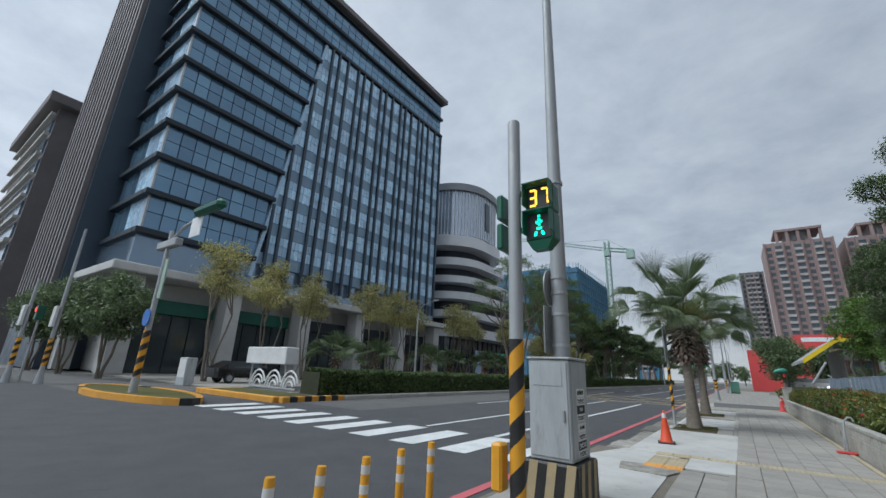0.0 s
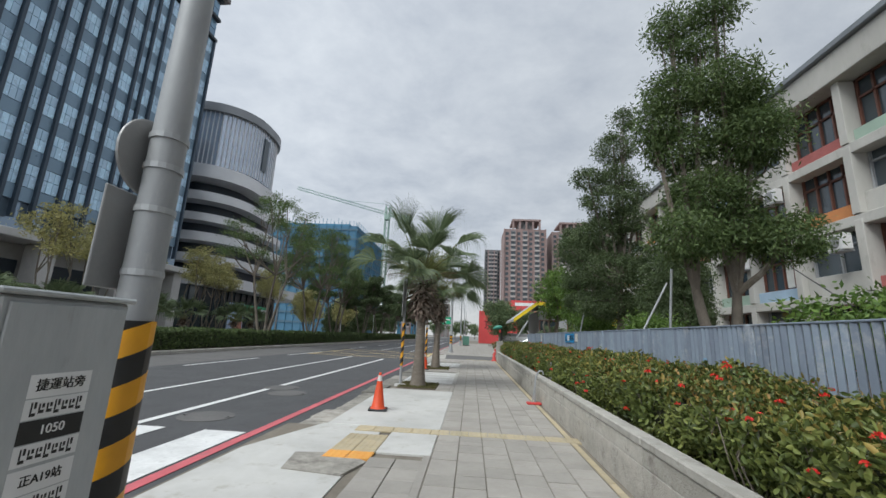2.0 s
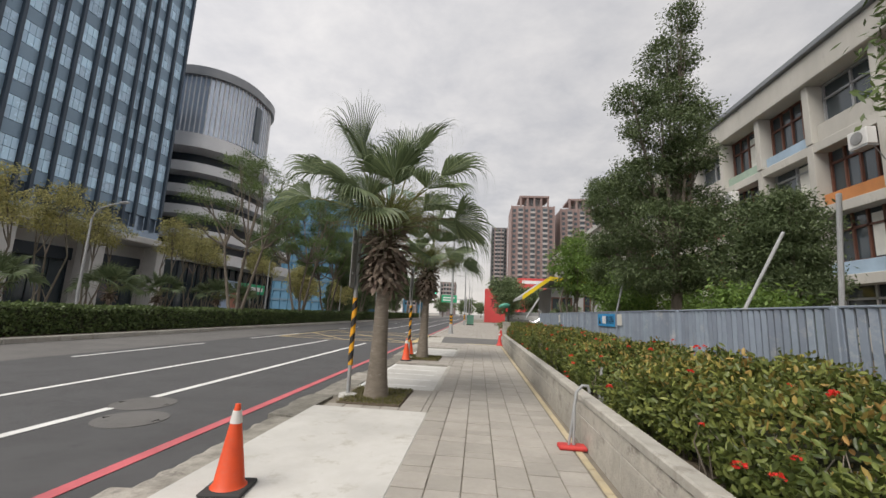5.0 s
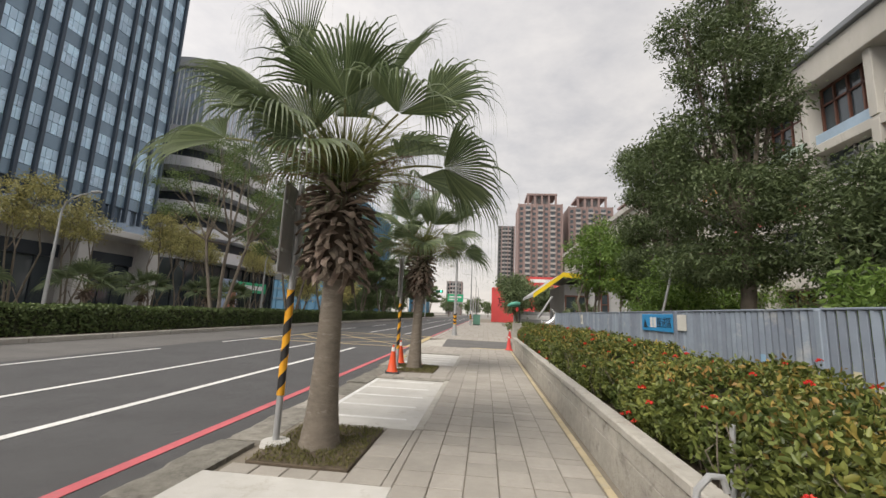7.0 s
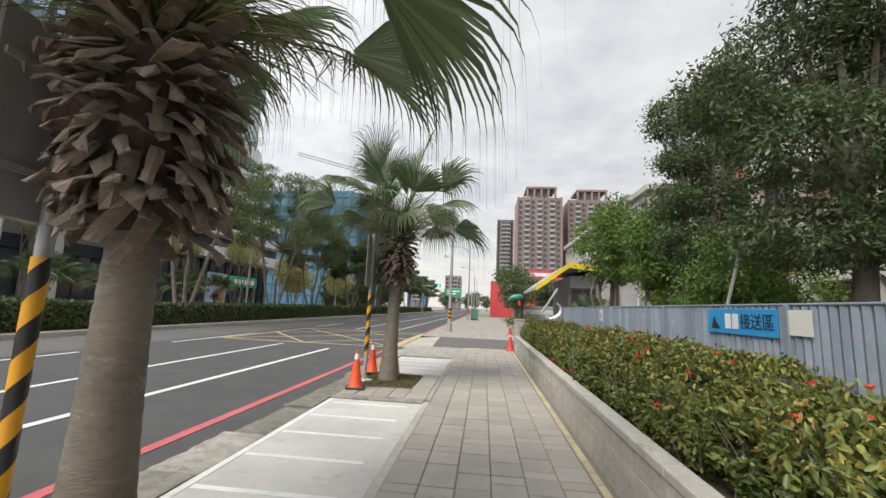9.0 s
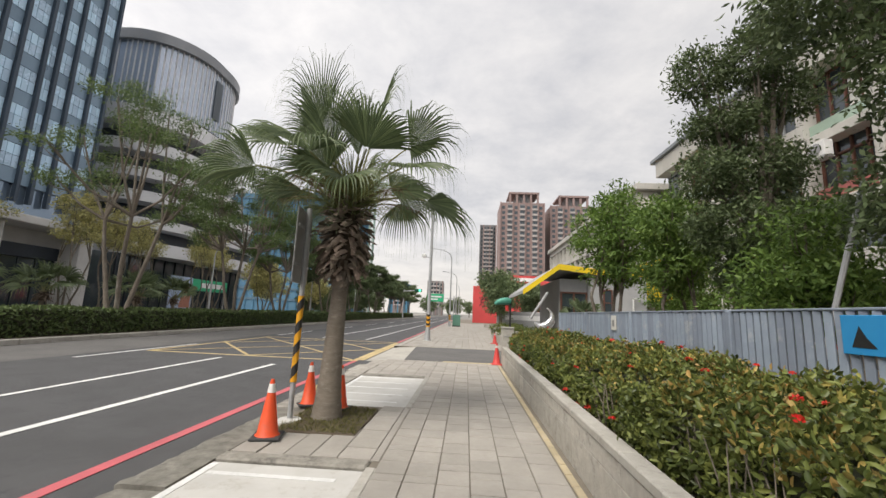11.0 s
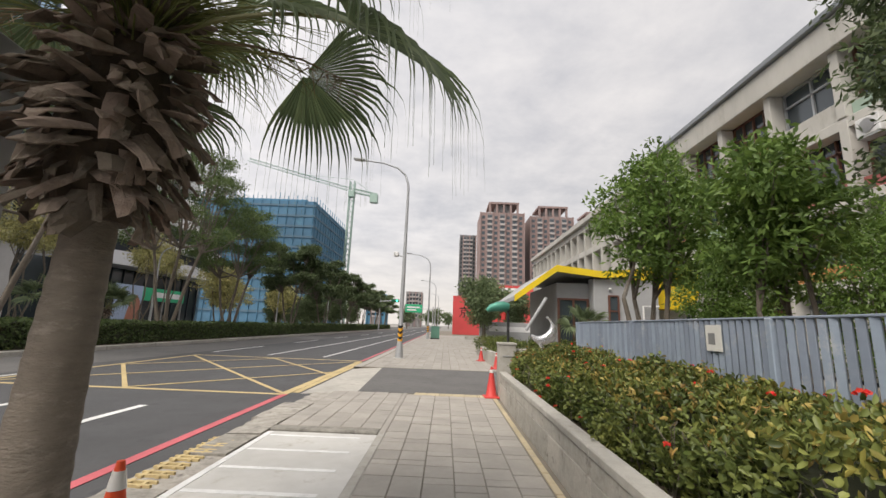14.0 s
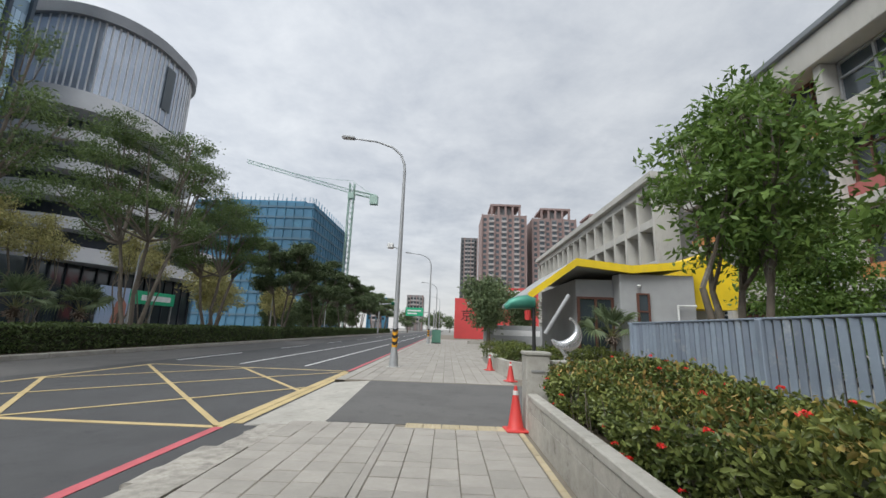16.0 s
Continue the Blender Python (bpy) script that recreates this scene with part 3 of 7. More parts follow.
# raised rims round the sunken bays
for y0, y1 in ((14.90, 18.97), (21.73, 25.07)):
    solid("bay_edging", Geo().box(-0.215, -0.10, y0, y1, -0.155, 0.008, 0.012), M_WALLCAP, "rough concrete edging beside a bay", "edging", "structure")
    solid("bay_edging", Geo().box(-1.86, -0.215, y1 + 0.004, y1 + 0.22, -0.155, 0.004, 0.02), M_GUTTER, "broken concrete edging at a bay's end", "edging", "structure")
solid("rough_verge", Geo().box(-1.86, -0.22, 25.30, 28.70, -0.155, -0.016, 0.02), M_JOINT, "worn bedding beside the driveway", "pavement", "structure")
solid("bed_surround", Geo().box(-1.86, -0.22, 13.02, 14.9, -0.155, -0.02), M_JOINT, "bedding round a palm bed", "pavement", "structure")
solid("bed_surround", Geo().box(-1.86, -0.22, 19.2, 21.73, -0.155, -0.02), M_JOINT, "bedding round a palm bed", "pavement", "structure")
solid("asphalt_patch", Geo().prism([(-1.7, 6.3), (-1.0, 6.2), (-0.85, 6.7), (-1.2, 7.0), (-1.8, 6.9)], -0.03, -0.002), M_GUTTER, "dark asphalt patch in the pavement", "patch", "structure")

for y0, y1 in ((-9, 7.1), (13.04, 14.88), (19.2, 21.7), (25.1, 28.68)):
    solid("pavement_edging", Geo().box(-0.215, -0.117, y0, y1, -0.155, -0.002, 0.008), M_TILE_J, "narrow worn edging tiles of the pavement", "edging", "structure")

# gutter strip of uneven cast pieces
random.seed(3)
gut = thing("gutter_strip", "broken grey concrete gutter slabs beside the road", "gutter", kind="structure")
y = 1.0
while y < 28.5:
    ln = random.uniform(0.8, 1.7)
    x0, xe = -2.44 + random.uniform(-0.06, 0.08), (-1.88 if y > 13 else -2.0)
    y2 = min(y + ln, 28.62)
    skew, low = random.uniform(-0.22, 0.22), random.uniform(-0.010, 0.030)
    # slab outline with a chipped roadside edge
    n = max(4, int((y2 - y) / 0.11))
    edge = [(x0 + 0.055 * noise.noise((k * 0.9, y * 3.1, 2)) + 0.025 * noise.noise((k * 3.7, y, 5)), y + 0.015 + (y2 - y - 0.03) * k / n) for k in range(n + 1)]
    line = [(xe, y + 0.012 + skew * 0.25)] + [(xe, y2 - 0.012 + skew * 0.25)] + [(a, min(b, 28.66)) for a, b in reversed(edge)]
    m = len(line)
    top = [(a, b, -0.028 - low + 0.016 * noise.noise((a * 3, b * 1.9, 0)) - (0.018 if k > 1 else 0.0)) for k, (a, b) in enumerate(line)]
    inner = [(a + (0.05 if k > 1 else 0.0), b, -0.026 - low + 0.016 * noise.noise((a * 3, b * 1.9, 0))) for k, (a, b) in enumerate(line)]
    e = Geo().add([(a, b, -0.155) for a, b in line] + top + inner,
                  [(k, (k + 1) % m, m + (k + 1) % m, m + k) for k in range(m)] + [(m + k, m + (k + 1) % m, 2 * m + (k + 1) % m, 2 * m + k) for k in range(m)] + [tuple(range(2 * m, 3 * m))])
    part("gutter_piece", e, M_GUTTER, gut)
    y = y2
solid("gutter_far", Geo().box(-2.62, -2.3, 34.1, 140, -0.15, -0.004, 0.02), M_WALLCAP, "long pale concrete kerb", "kerb", "structure")
solid("corner_slab", Geo().prism([(-2.58, 4.42), (-0.985, 4.42), (-0.985, 7.5), (-1.04, 8.6), (-2.05, 8.6), (-2.55, 7.0)], -0.15, -0.016), M_SLAB, "smooth pale concrete apron", "concrete slab", "structure")

# planter wall along the pavement, cast in lengths
wall = thing("planter_wall", "low grey concrete planter wall along the pavement", "wall", kind="structure")
y = -9.0
while y < 28.2:
    y2 = min(y + 1.5, 28.45)
    part("wall_panel", Geo().box(2.04, 2.19, y + 0.004, y2 - 0.004, -0.155, 0.335, 0.008), M_WALL, wall)
    part("wall_panel", Geo().box(2.043, 2.19, y + 0.004, y2 - 0.004, 0.338, 0.508, 0.008), M_WALL, wall)
    part("coping", Geo().box(2.03, 2.20, y + 0.003, y2 - 0.003, 0.512, 0.60, 0.014), M_WALLCAP, wall)
    y = y2
pier = thing("wall_pier", "square grey concrete pier ending the planter wall", "pier", kind="structure")
part("pier_body", Geo().box(2.02, 2.42, 28.46, 28.86, -0.155, 1.20, 0.012), M_WALLCAP, pier)
part("pier_cap", Geo().box(2.00, 2.44, 28.44, 28.88, 1.203, 1.26, 0.012), M_WALLCAP, pier)
part("return_wall", Geo().box(2.425, 4.6, 28.6, 28.82, -0.155, 1.12, 0.012), M_WALLCAP, pier)
part("mail_slot", Geo().box(2.10, 2.32, 28.445, 28.458, 0.93, 0.97, 0.004), M_PLATE, pier)
far_pl = thing("far_planter", "low rounded concrete planter beyond the driveway", "planter", kind="structure")
for i in range(14):
    a0, a1 = math.pi * (1 + 0.5 * i / 14), math.pi * (1 + 0.5 * (i + 1) / 14)
    p = [(4.6 + r * math.cos(a), 37.6 + 2.6 * r / 1.9 * math.sin(a)) for a, r in ((a0, 1.9), (a1, 1.9), (a1, 1.66), (a0, 1.66))]
    part("planter_wall_piece", Geo().prism(p, -0.1, 0.55), M_WALLCAP, far_pl)
part("planter_soil_fill", Geo().box(2.95, 8.2, 37.7, 39.0, -0.1, 0.30), M_SOIL, far_pl)
part("planter_soil_fill", Geo().box(2.95, 6.4, 39.0, 44, -0.1, 0.30), M_SOIL, far_pl)
part("planter_wall_piece", Geo().box(2.7, 2.94, 37.6, 44, -0.1, 0.55, 0.01), M_WALLCAP, far_pl)
solid("kerb_far", Geo().box(3.2, 6.6, 70.0, 70.3, -0.1, 0.4, 0.03), M_WALLCAP, "low concrete planter kerb", "kerb", "structure")
solid("planter_soil", Geo().box(2.205, 6.0, -9, 28.58, -0.15, 0.46), M_SOIL, "dark soil behind the planter wall", "soil", "structure")
solid("school_yard", Geo().box(6.0, 17.4, -30, 28, -0.15, 0.42), M_SOIL, "bare shaded school garden ground", "ground", "structure")

# median with kerb
med = thing("median", "raised planted median with concrete kerb", "median", kind="structure")
y = 12.2
while y < 140:
    part("kerb_stone", Geo().box(-15.25, -14.98, y + 0.01, y + 3.19, -0.155, 0.10, 0.03), M_WALLCAP, med)
    y += 3.2
part("median_soil", Geo().box(-17.4, -15.26, 10.9, 140, -0.155, 0.10), M_SOIL, med)
part("median_kerb_back", Geo().box(-17.65, -17.41, 10.9, 140, -0.155, 0.10, 0.02), M_WALLCAP, med)
for i in range(9):
    part("painted_kerb", Geo().box(-15.27, -14.96, 8.9 + 0.36 * i, 9.25 + 0.36 * i, -0.155, 0.12, 0.02), (M_ORANGEKERB, M_STRIPE_K)[i % 2], med)
part("painted_kerb", Geo().box(-21.5, -15.27, 8.66, 8.96, -0.155, 0.12, 0.03), M_ORANGEKERB, med)
part("painted_kerb", Geo().box(-21.8, -21.5, 8.66, 10.9, -0.155, 0.12, 0.03), M_ORANGEKERB, med)
part("nose_grass", Geo().box(-21.5, -15.28, 8.98, 10.88, -0.155, 0.10), M_GRASS, med)
# traffic island
isl = thing("traffic_island", "kidney-shaped traffic island with orange kerb", "traffic island", kind="structure")
pts = [(-20.6 + 4.6 * math.cos(a) * (1 + 0.12 * math.cos(2 * a)), 5.7 + 1.55 * math.sin(a)) for a in np.linspace(0, 2 * math.pi, 28, endpoint=False)]
inner = [(-20.6 + (x + 20.6) * 0.94, 5.7 + (y - 5.7) * 0.84) for x, y in pts]
for i in range(28):
    j = (i + 1) % 28
    part("island_kerb", Geo().prism([pts[i], pts[j], inner[j], inner[i]], -0.155, 0.12), M_STRIPE_K if i % 9 == 0 else M_ORANGEKERB, isl)
part("island_grass", Geo().prism(inner, -0.155, 0.09), M_GRASS, isl)
solid("far_pavement", Geo().box(-46, -24, 11, 420, -0.155, 0.0, 0.03), M_TILE_J, "pale paved forecourt before the office blocks", "pavement", "structure")


# ---- building A: glass office block ----
A = thing("office_block", "tall blue glass office block with dark fins and ledges", "office building", (-45, 0, 0))
AY0, AY1, AZ0, AZ1 = 11.3, 58.4, 13.1, 56.4
FL = [13.1 + 3.97 * i for i in range(11)]
part("core_wall", Geo().box(-40, -0.75, AY0 + 0.8, AY1 - 0.2, 9.5, 56.0), M_DARKGLASS, A)
part("roof", Geo().box(-41, 0.9, AY0 - 1.2, AY1 + 1.2, 57.3, 58.3, 0.1), M_LOUVRE, A)
part("roof_soffit", Geo().box(-40, 0.2, AY0 - 0.4, AY1 + 0.4, 56.7, 57.27), M_MULL_RECESS, A)


def dg(z):
    return 22.9 + (z - 13.1) * 0.148


for fi, z in enumerate(FL):
    z1 = z + 3.97 if fi < 10 else 56.3
    # dark ledge, on the plain part or all along above the fins
    ye = AY1 if fi >= 9 else dg(z)
    part("ledge", Geo().box(-0.3, 0.62, AY0 - 0.6, ye, z - 0.28, z + 0.28, 0.05), M_MULL_RECESS, A)
    part("side_ledge", Geo().box(-9.6, -0.31, AY0 - 0.62, AY0 + 0.3, z - 0.28, z + 0.28, 0.05), M_MULL_RECESS, A)
    yend = AY1 - 0.1 if fi >= 9 else dg(z + 2) - 0.3
    nb = max(3, round((yend - AY0) / 1.45))
    w = (yend - AY0) / nb
    for b in range(nb):
        ya = AY0 + b * w
        g = Geo().box(-0.45, 0.0, ya + 0.05, ya + w - 0.05, z + 0.29, z + 2.0, 0.0)
        part("pane", g, M_GLASS_A, A)
        part("pane", Geo().box(-0.45, 0.0, ya + 0.05, ya + w - 0.05, z + 2.08, z1 - 0.29), M_GLASS_A, A)
    for b in range(6):
        xa = -9.4 + b * 1.55
        # panes by the corner take the paler colour as the bright sky's reflection
        part("side_pane", Geo().box(xa + 0.05, xa + 1.48, AY0 - 0.02, AY0 + 0.4, z + 0.29, z1 - 0.29), M_BLIND_SKY if b > 2 else M_GLASS_A, A)
part("mullion_grid", Geo().box(-0.5, -0.12, AY0, AY1, 13.0, 56.5), M_MULL_RECESS, A)
part("corner_post", Geo().box(-0.35, 0.05, AY0 - 0.1, AY0 + 0.05, 13.0, 56.4), M_STEEL, A)
# finned part right of the slanting edge
FINS = [24.0]
while FINS[-1] < AY1 - 1.2:
    FINS.append(FINS[-1] + (2.25, 1.35, 1.75)[len(FINS) % 3])
FINS[-1] = AY1 - 0.3
for yb in FINS:
    z_top = 49.0 if yb >= 28.2 else 13.1 + (yb - 22.9) / 0.148
    part("fin", Geo().box(0.0, 0.55, yb - 0.17, yb + 0.17, 10.9, min(z_top, 49.0), 0.03), M_FIN, A)
for fi in range(9):
    z = FL[fi] - 0.4
    for fa, fb in zip(FINS, FINS[1:]):
        ya, yb = max(fa + 0.2, dg(z + 3)), fb - 0.2
        if yb - ya < 0.3:
            continue
        n = max(1, round((yb - ya) / 0.62))
        for i in range(n):
            yy0, yy1 = ya + (yb - ya) * i / n + 0.025, ya + (yb - ya) * (i + 1) / n - 0.025
            for z0, z1 in ((z + 1.5, z + 2.75), (z + 2.8, z + 3.9)):
                part("pane", Geo().box(-0.1, 0.2, yy0, yy1, z0, z1), M_BLIND_SKY, A)
    part("spandrel", Geo().box(-0.1, 0.16, dg(z + 1), AY1 - 0.2, z + 0.0, z + 1.45), M_SPANDREL, A)
part("slanting_trim", Geo().add([(0.3, dg(11) - 0.2, 11), (0.3, dg(11) + 0.25, 11), (0.3, dg(49) + 0.25, 49), (0.3, dg(49) - 0.2, 49),
                                 (-0.2, dg(11) - 0.2, 11), (-0.2, dg(11) + 0.25, 11), (-0.2, dg(49) + 0.25, 49), (-0.2, dg(49) - 0.2, 49)],
                                [(0, 1, 2, 3), (7, 6, 5, 4), (0, 3, 7, 4), (1, 5, 6, 2), (0, 4, 5, 1), (3, 2, 6, 7)]), M_BLIND_SKY, A)
# far end wall of the block and louvred stair tower on the side street
part("end_wall", Geo().box(-40, -0.4, AY1 - 0.18, AY1 + 0.1, 9.5, 56.5), M_GLASS_AJ, A)
part("stair_tower", Geo().box(-27, -10.2, AY0 - 2.6, AY0 + 6, 0, 60.5), M_FIN, A)
for i in range(11):
    x = -26.8 + i * 1.52
    part("louvre", Geo().box(x, x + 0.62, AY0 - 3.1, AY0 - 2.62, 8, 60.8), M_LOUVRE, A)
# podium with piers, fascia and shopfronts
part("podium_canopy", Geo().box(-12, 2.6, AY0 - 2.0, AY1 + 2, 8.7, 9.5, 0.08), M_GRANITE, A)
part("podium_upper", Geo().box(-12, -0.2, AY0 - 0.2, AY1 + 0.6, 9.52, 12.8), M_GLASS_AJ, A)
for i in range(6):
    yb = AY0 + 0.2 + i * 9.3
    part("pier", Geo().box(-0.4, 1.6, yb - 0.8, yb + 0.8, 0, 8.68, 0.05), M_GRANITE, A)
    if i < 5:
        part("shopfront", Geo().box(-1.4, -1.1, yb + 0.82, yb + 8.48, 0, 5.6), M_DARKGLASS, A)
        for j in range(5):
            part("shop_mullion", Geo().box(-1.09, -0.98, yb + 1.0 + j * 1.8, yb + 1.1 + j * 1.8, 0, 5.6), M_MULL_RECESS, A)
        part("fascia", Geo().box(-1.4, -0.7, yb + 0.82, yb + 8.48, 5.62, 7.0, 0.03), M_SHOPGREEN if i < 2 else M_MULL_RECESS, A)
part("podium_core", Geo().box(-30, -1.45, AY0 + 1, AY1, 0, 8.68), M_GRANITE, A)
for i in range(4):
    part("pier", Geo().box(-10 - i * 5, -8.6 - i * 5, AY0 - 1.6, AY0 - 0.2, 0, 8.68, 0.05), M_GRANITE, A)

# ---- building B: ribbon block with a glass drum ----
B = thing("ribbon_office", "curved office building with silver ribbon balconies", "office building", (-45, 60.5, 0))


def rounded(x0, x1, y0, y1, r, n=14, near=8.0):
    """Plan outline with a wide far corner and a rounded near corner on the street side."""
    out = []
    for cx, cy, rr, a0 in ((x1 - r, y1 - r, r, 0), (x0 + 1.5, y1 - 1.5, 1.5, 90), (x0 + 1.5, y0 + 1.5, 1.5, 180), (x1 - near, y0 + near, near, 270)):
        for i in range(n + 1):
            a = radians(a0 + 90 * i / n)
            out.append((cx + rr * math.cos(a), cy + rr * math.sin(a)))
    return out


def y1_at(z):
    return 29.3 + max(0, 29 - z) * 0.95


# ribbons swell and shrink from floor to floor
for i, (z, hb, out) in enumerate(((8.2, 1.9, 1.2), (12.4, 1.5, 0.2), (16.2, 1.6, 0.6), (20.0, 1.5, 0.1), (23.8, 1.7, 0.4), (28.0, 2.5, 1.0))):
    yy = y1_at(z)
    part("ribbon_balcony", Geo().prism(rounded(-30, out, 7.0 - out, yy + out, 10.5, 20, 9.6), z, z + hb), M_ALU, B, smooth=True)
    # set-back glazing in near-black: the deep recess's shade is in the colour
    part("recessed_glazing", Geo().prism(rounded(-30, -2.6, 9.6, yy - 2.6, 9.0, 14, 8.0), z + hb - 0.2, z + 4.4), M_MULL_RECESS, B)
drum = rounded(-30, 0.2, 8.3, 30.3, 10.5, 18, 9.0)
# the drum's pale base colour includes the sky it reflects
part("drum_glass", Geo().prism(drum, 31.2, 42.2), M_DRUM, B)
last = drum[0]
for x, y in drum[1:] + drum[:1]:
    seg = math.hypot(x - last[0], y - last[1])
    steps = max(1, round(seg / 1.3))
    for k in range(steps):
        fx, fy = last[0] + (x - last[0]) * k / steps, last[1] + (y - last[1]) * k / steps
        if fx > -14:
            part("drum_fin", Geo().box(fx - 0.09, fx + 0.09, fy - 0.09, fy + 0.09, 31.2, 42.2), M_ALU, B)
    last = (x, y)
for ya, yb, za, zb in ((17.2, 19.0, 33.6, 40.8),):
    part("open_bay", Geo().box(0.15, 0.42, ya, yb, za, zb, 0.02), M_DARKGLASS, B)
part("drum_roof", Geo().prism(rounded(-30, 0.8, 7.7, 30.9, 10.8, 20, 9.4), 42.2, 43.9), M_ALU_D, B, smooth=True)
part("ground_floor_glass", Geo().prism(rounded(-30, -3.5, 2, 45, 9), 0, 8.2), M_DARKGLASS, B)
for i in range(14):
    part("glazing_post", Geo().box(-3.6, -3.3, 7 + i * 2.3, 7.2 + i * 2.3, 0, 8.2), M_MULL_RECESS, B)
shop = thing("shop_sign", "green shop sign with white lettering on posts", "sign", (-44.0, 77.2, 0))
part("sign_board", Geo().box(0, 0.3, 0.2, 9.6, 3.6, 5.5, 0.05), M_SIGNGREEN, shop)
part("sign_lettering", Geo().box(0.3, 0.33, 2.4, 8.6, 4.15, 4.95), M_SIGN_W, shop, "white lettering bar")
for y in (0.4, 4.9, 9.3):
    part("sign_post", Geo().box(-0.02, 0.18, y - 0.1, y + 0.1, 0, 3.6), M_PLATE, shop)
post = thing("poster_hoarding", "large poster hoarding with blue sky picture", "billboard", (-43.8, 72.4, 0))
part("poster", Geo().box(0, 0.15, 0, 4.9, 0.7, 5.6, 0.03), M_POSTER, post)
part("poster_picture", Geo().add([(0.16, 2.2, 0.8), (0.16, 4.7, 0.8), (0.16, 4.6, 3.4), (0.16, 3.8, 4.3), (0.16, 2.8, 3.6)], [(0, 1, 2, 3, 4)]), M_POSTER2, post)
for y in (0.2, 4.7):
    part("poster_post", Geo().box(-0.1, 0.0, y - 0.06, y + 0.06, 0, 5.6), M_PLATE, post)

# ---- netted building site and crane ----
N = thing("netted_construction", "unfinished tower wrapped in blue scaffold netting", "construction site", (-45, 150, 0))
part("netting", Geo().box(-40, 0, 0, 46, 0, 41.5), M_NET, N)
for i in range(11):
    part("scaffold_ledger", Geo().box(-40.2, 0.25, -0.25, 46.2, 3.6 + 3.6 * i, 4.3 + 3.6 * i), M_NET_F, N)
for i in range(14):
    part("scaffold_standard", Geo().box(-39.5 + i * 3, -39.4 + i * 3, -0.3, -0.05, 0, 43.2), M_NET_D, N)
for i in range(15):
    part("scaffold_standard", Geo().box(0.05, 0.3, 1 + i * 3.1, 1.1 + i * 3.1, 0, 43.4), M_NET_D, N)
random.seed(15)
for i in range(26):
    hx, hh = -39 + i * 1.55, random.uniform(1.2, 3.4)
    part("rebar_post", Geo().box(hx, hx + 0.12, 0.4, 0.52, 41.4, 41.5 + hh), M_NET_D, N)
part("roof_formwork", Geo().box(-30, -4, 3, 40, 41.5, 43.0), M_NET_D, N)
C = thing("tower_crane", "green lattice tower crane above the building site", "crane", (-38.5, 172, 0), 0)


def lattice(name, a, b, w, n, parent, r=0.12):
    a, b = Vector(a), Vector(b)
    d = (b - a).normalized()
    s = d.cross(Vector((0, 1, 0)) if abs(d.y) < 0.9 else Vector((1, 0, 0))).normalized() * w
    u = d.cross(s).normalized() * w
    g = Geo()
    cs = (s + u, s - u, -s - u, u - s)
    for c in cs:
        g.tube([a + c, b + c], r, 4)
    for i in range(n):
        p, q = a.lerp(b, i / n), a.lerp(b, (i + 1) / n)
        for k in range(4):
            g.tube([p + cs[k], q + cs[(k + 1) % 4]], r * 0.6, 3)
    part(name, g, M_CRANE, parent)


lattice("mast", (0, 0, 0), (0, 0, 57), 0.9, 26, C, 0.2)
lattice("jib", (0, 0, 53.5), (-43, 0, 65), 0.6, 26, C, 0.08)
lattice("counter_jib", (0, 0, 53.5), (10, 0, 51.5), 0.7, 7, C, 0.16)
part("counterweight", Geo().box(7.5, 10.5, -1.2, 1.2, 48.5, 52, 0.1), M_CRANE, C)
part("cab", Geo().box(-1.2, 1.2, -1.2, 1.2, 50.5, 53, 0.1), M_CRANE, C)
part("pendant", Geo().tube([(0, 0, 58), (-22, 0, 59.6)], 0.07, 4).tube([(0, 0, 58), (9, 0, 52)], 0.07, 4), M_CRANE, C)


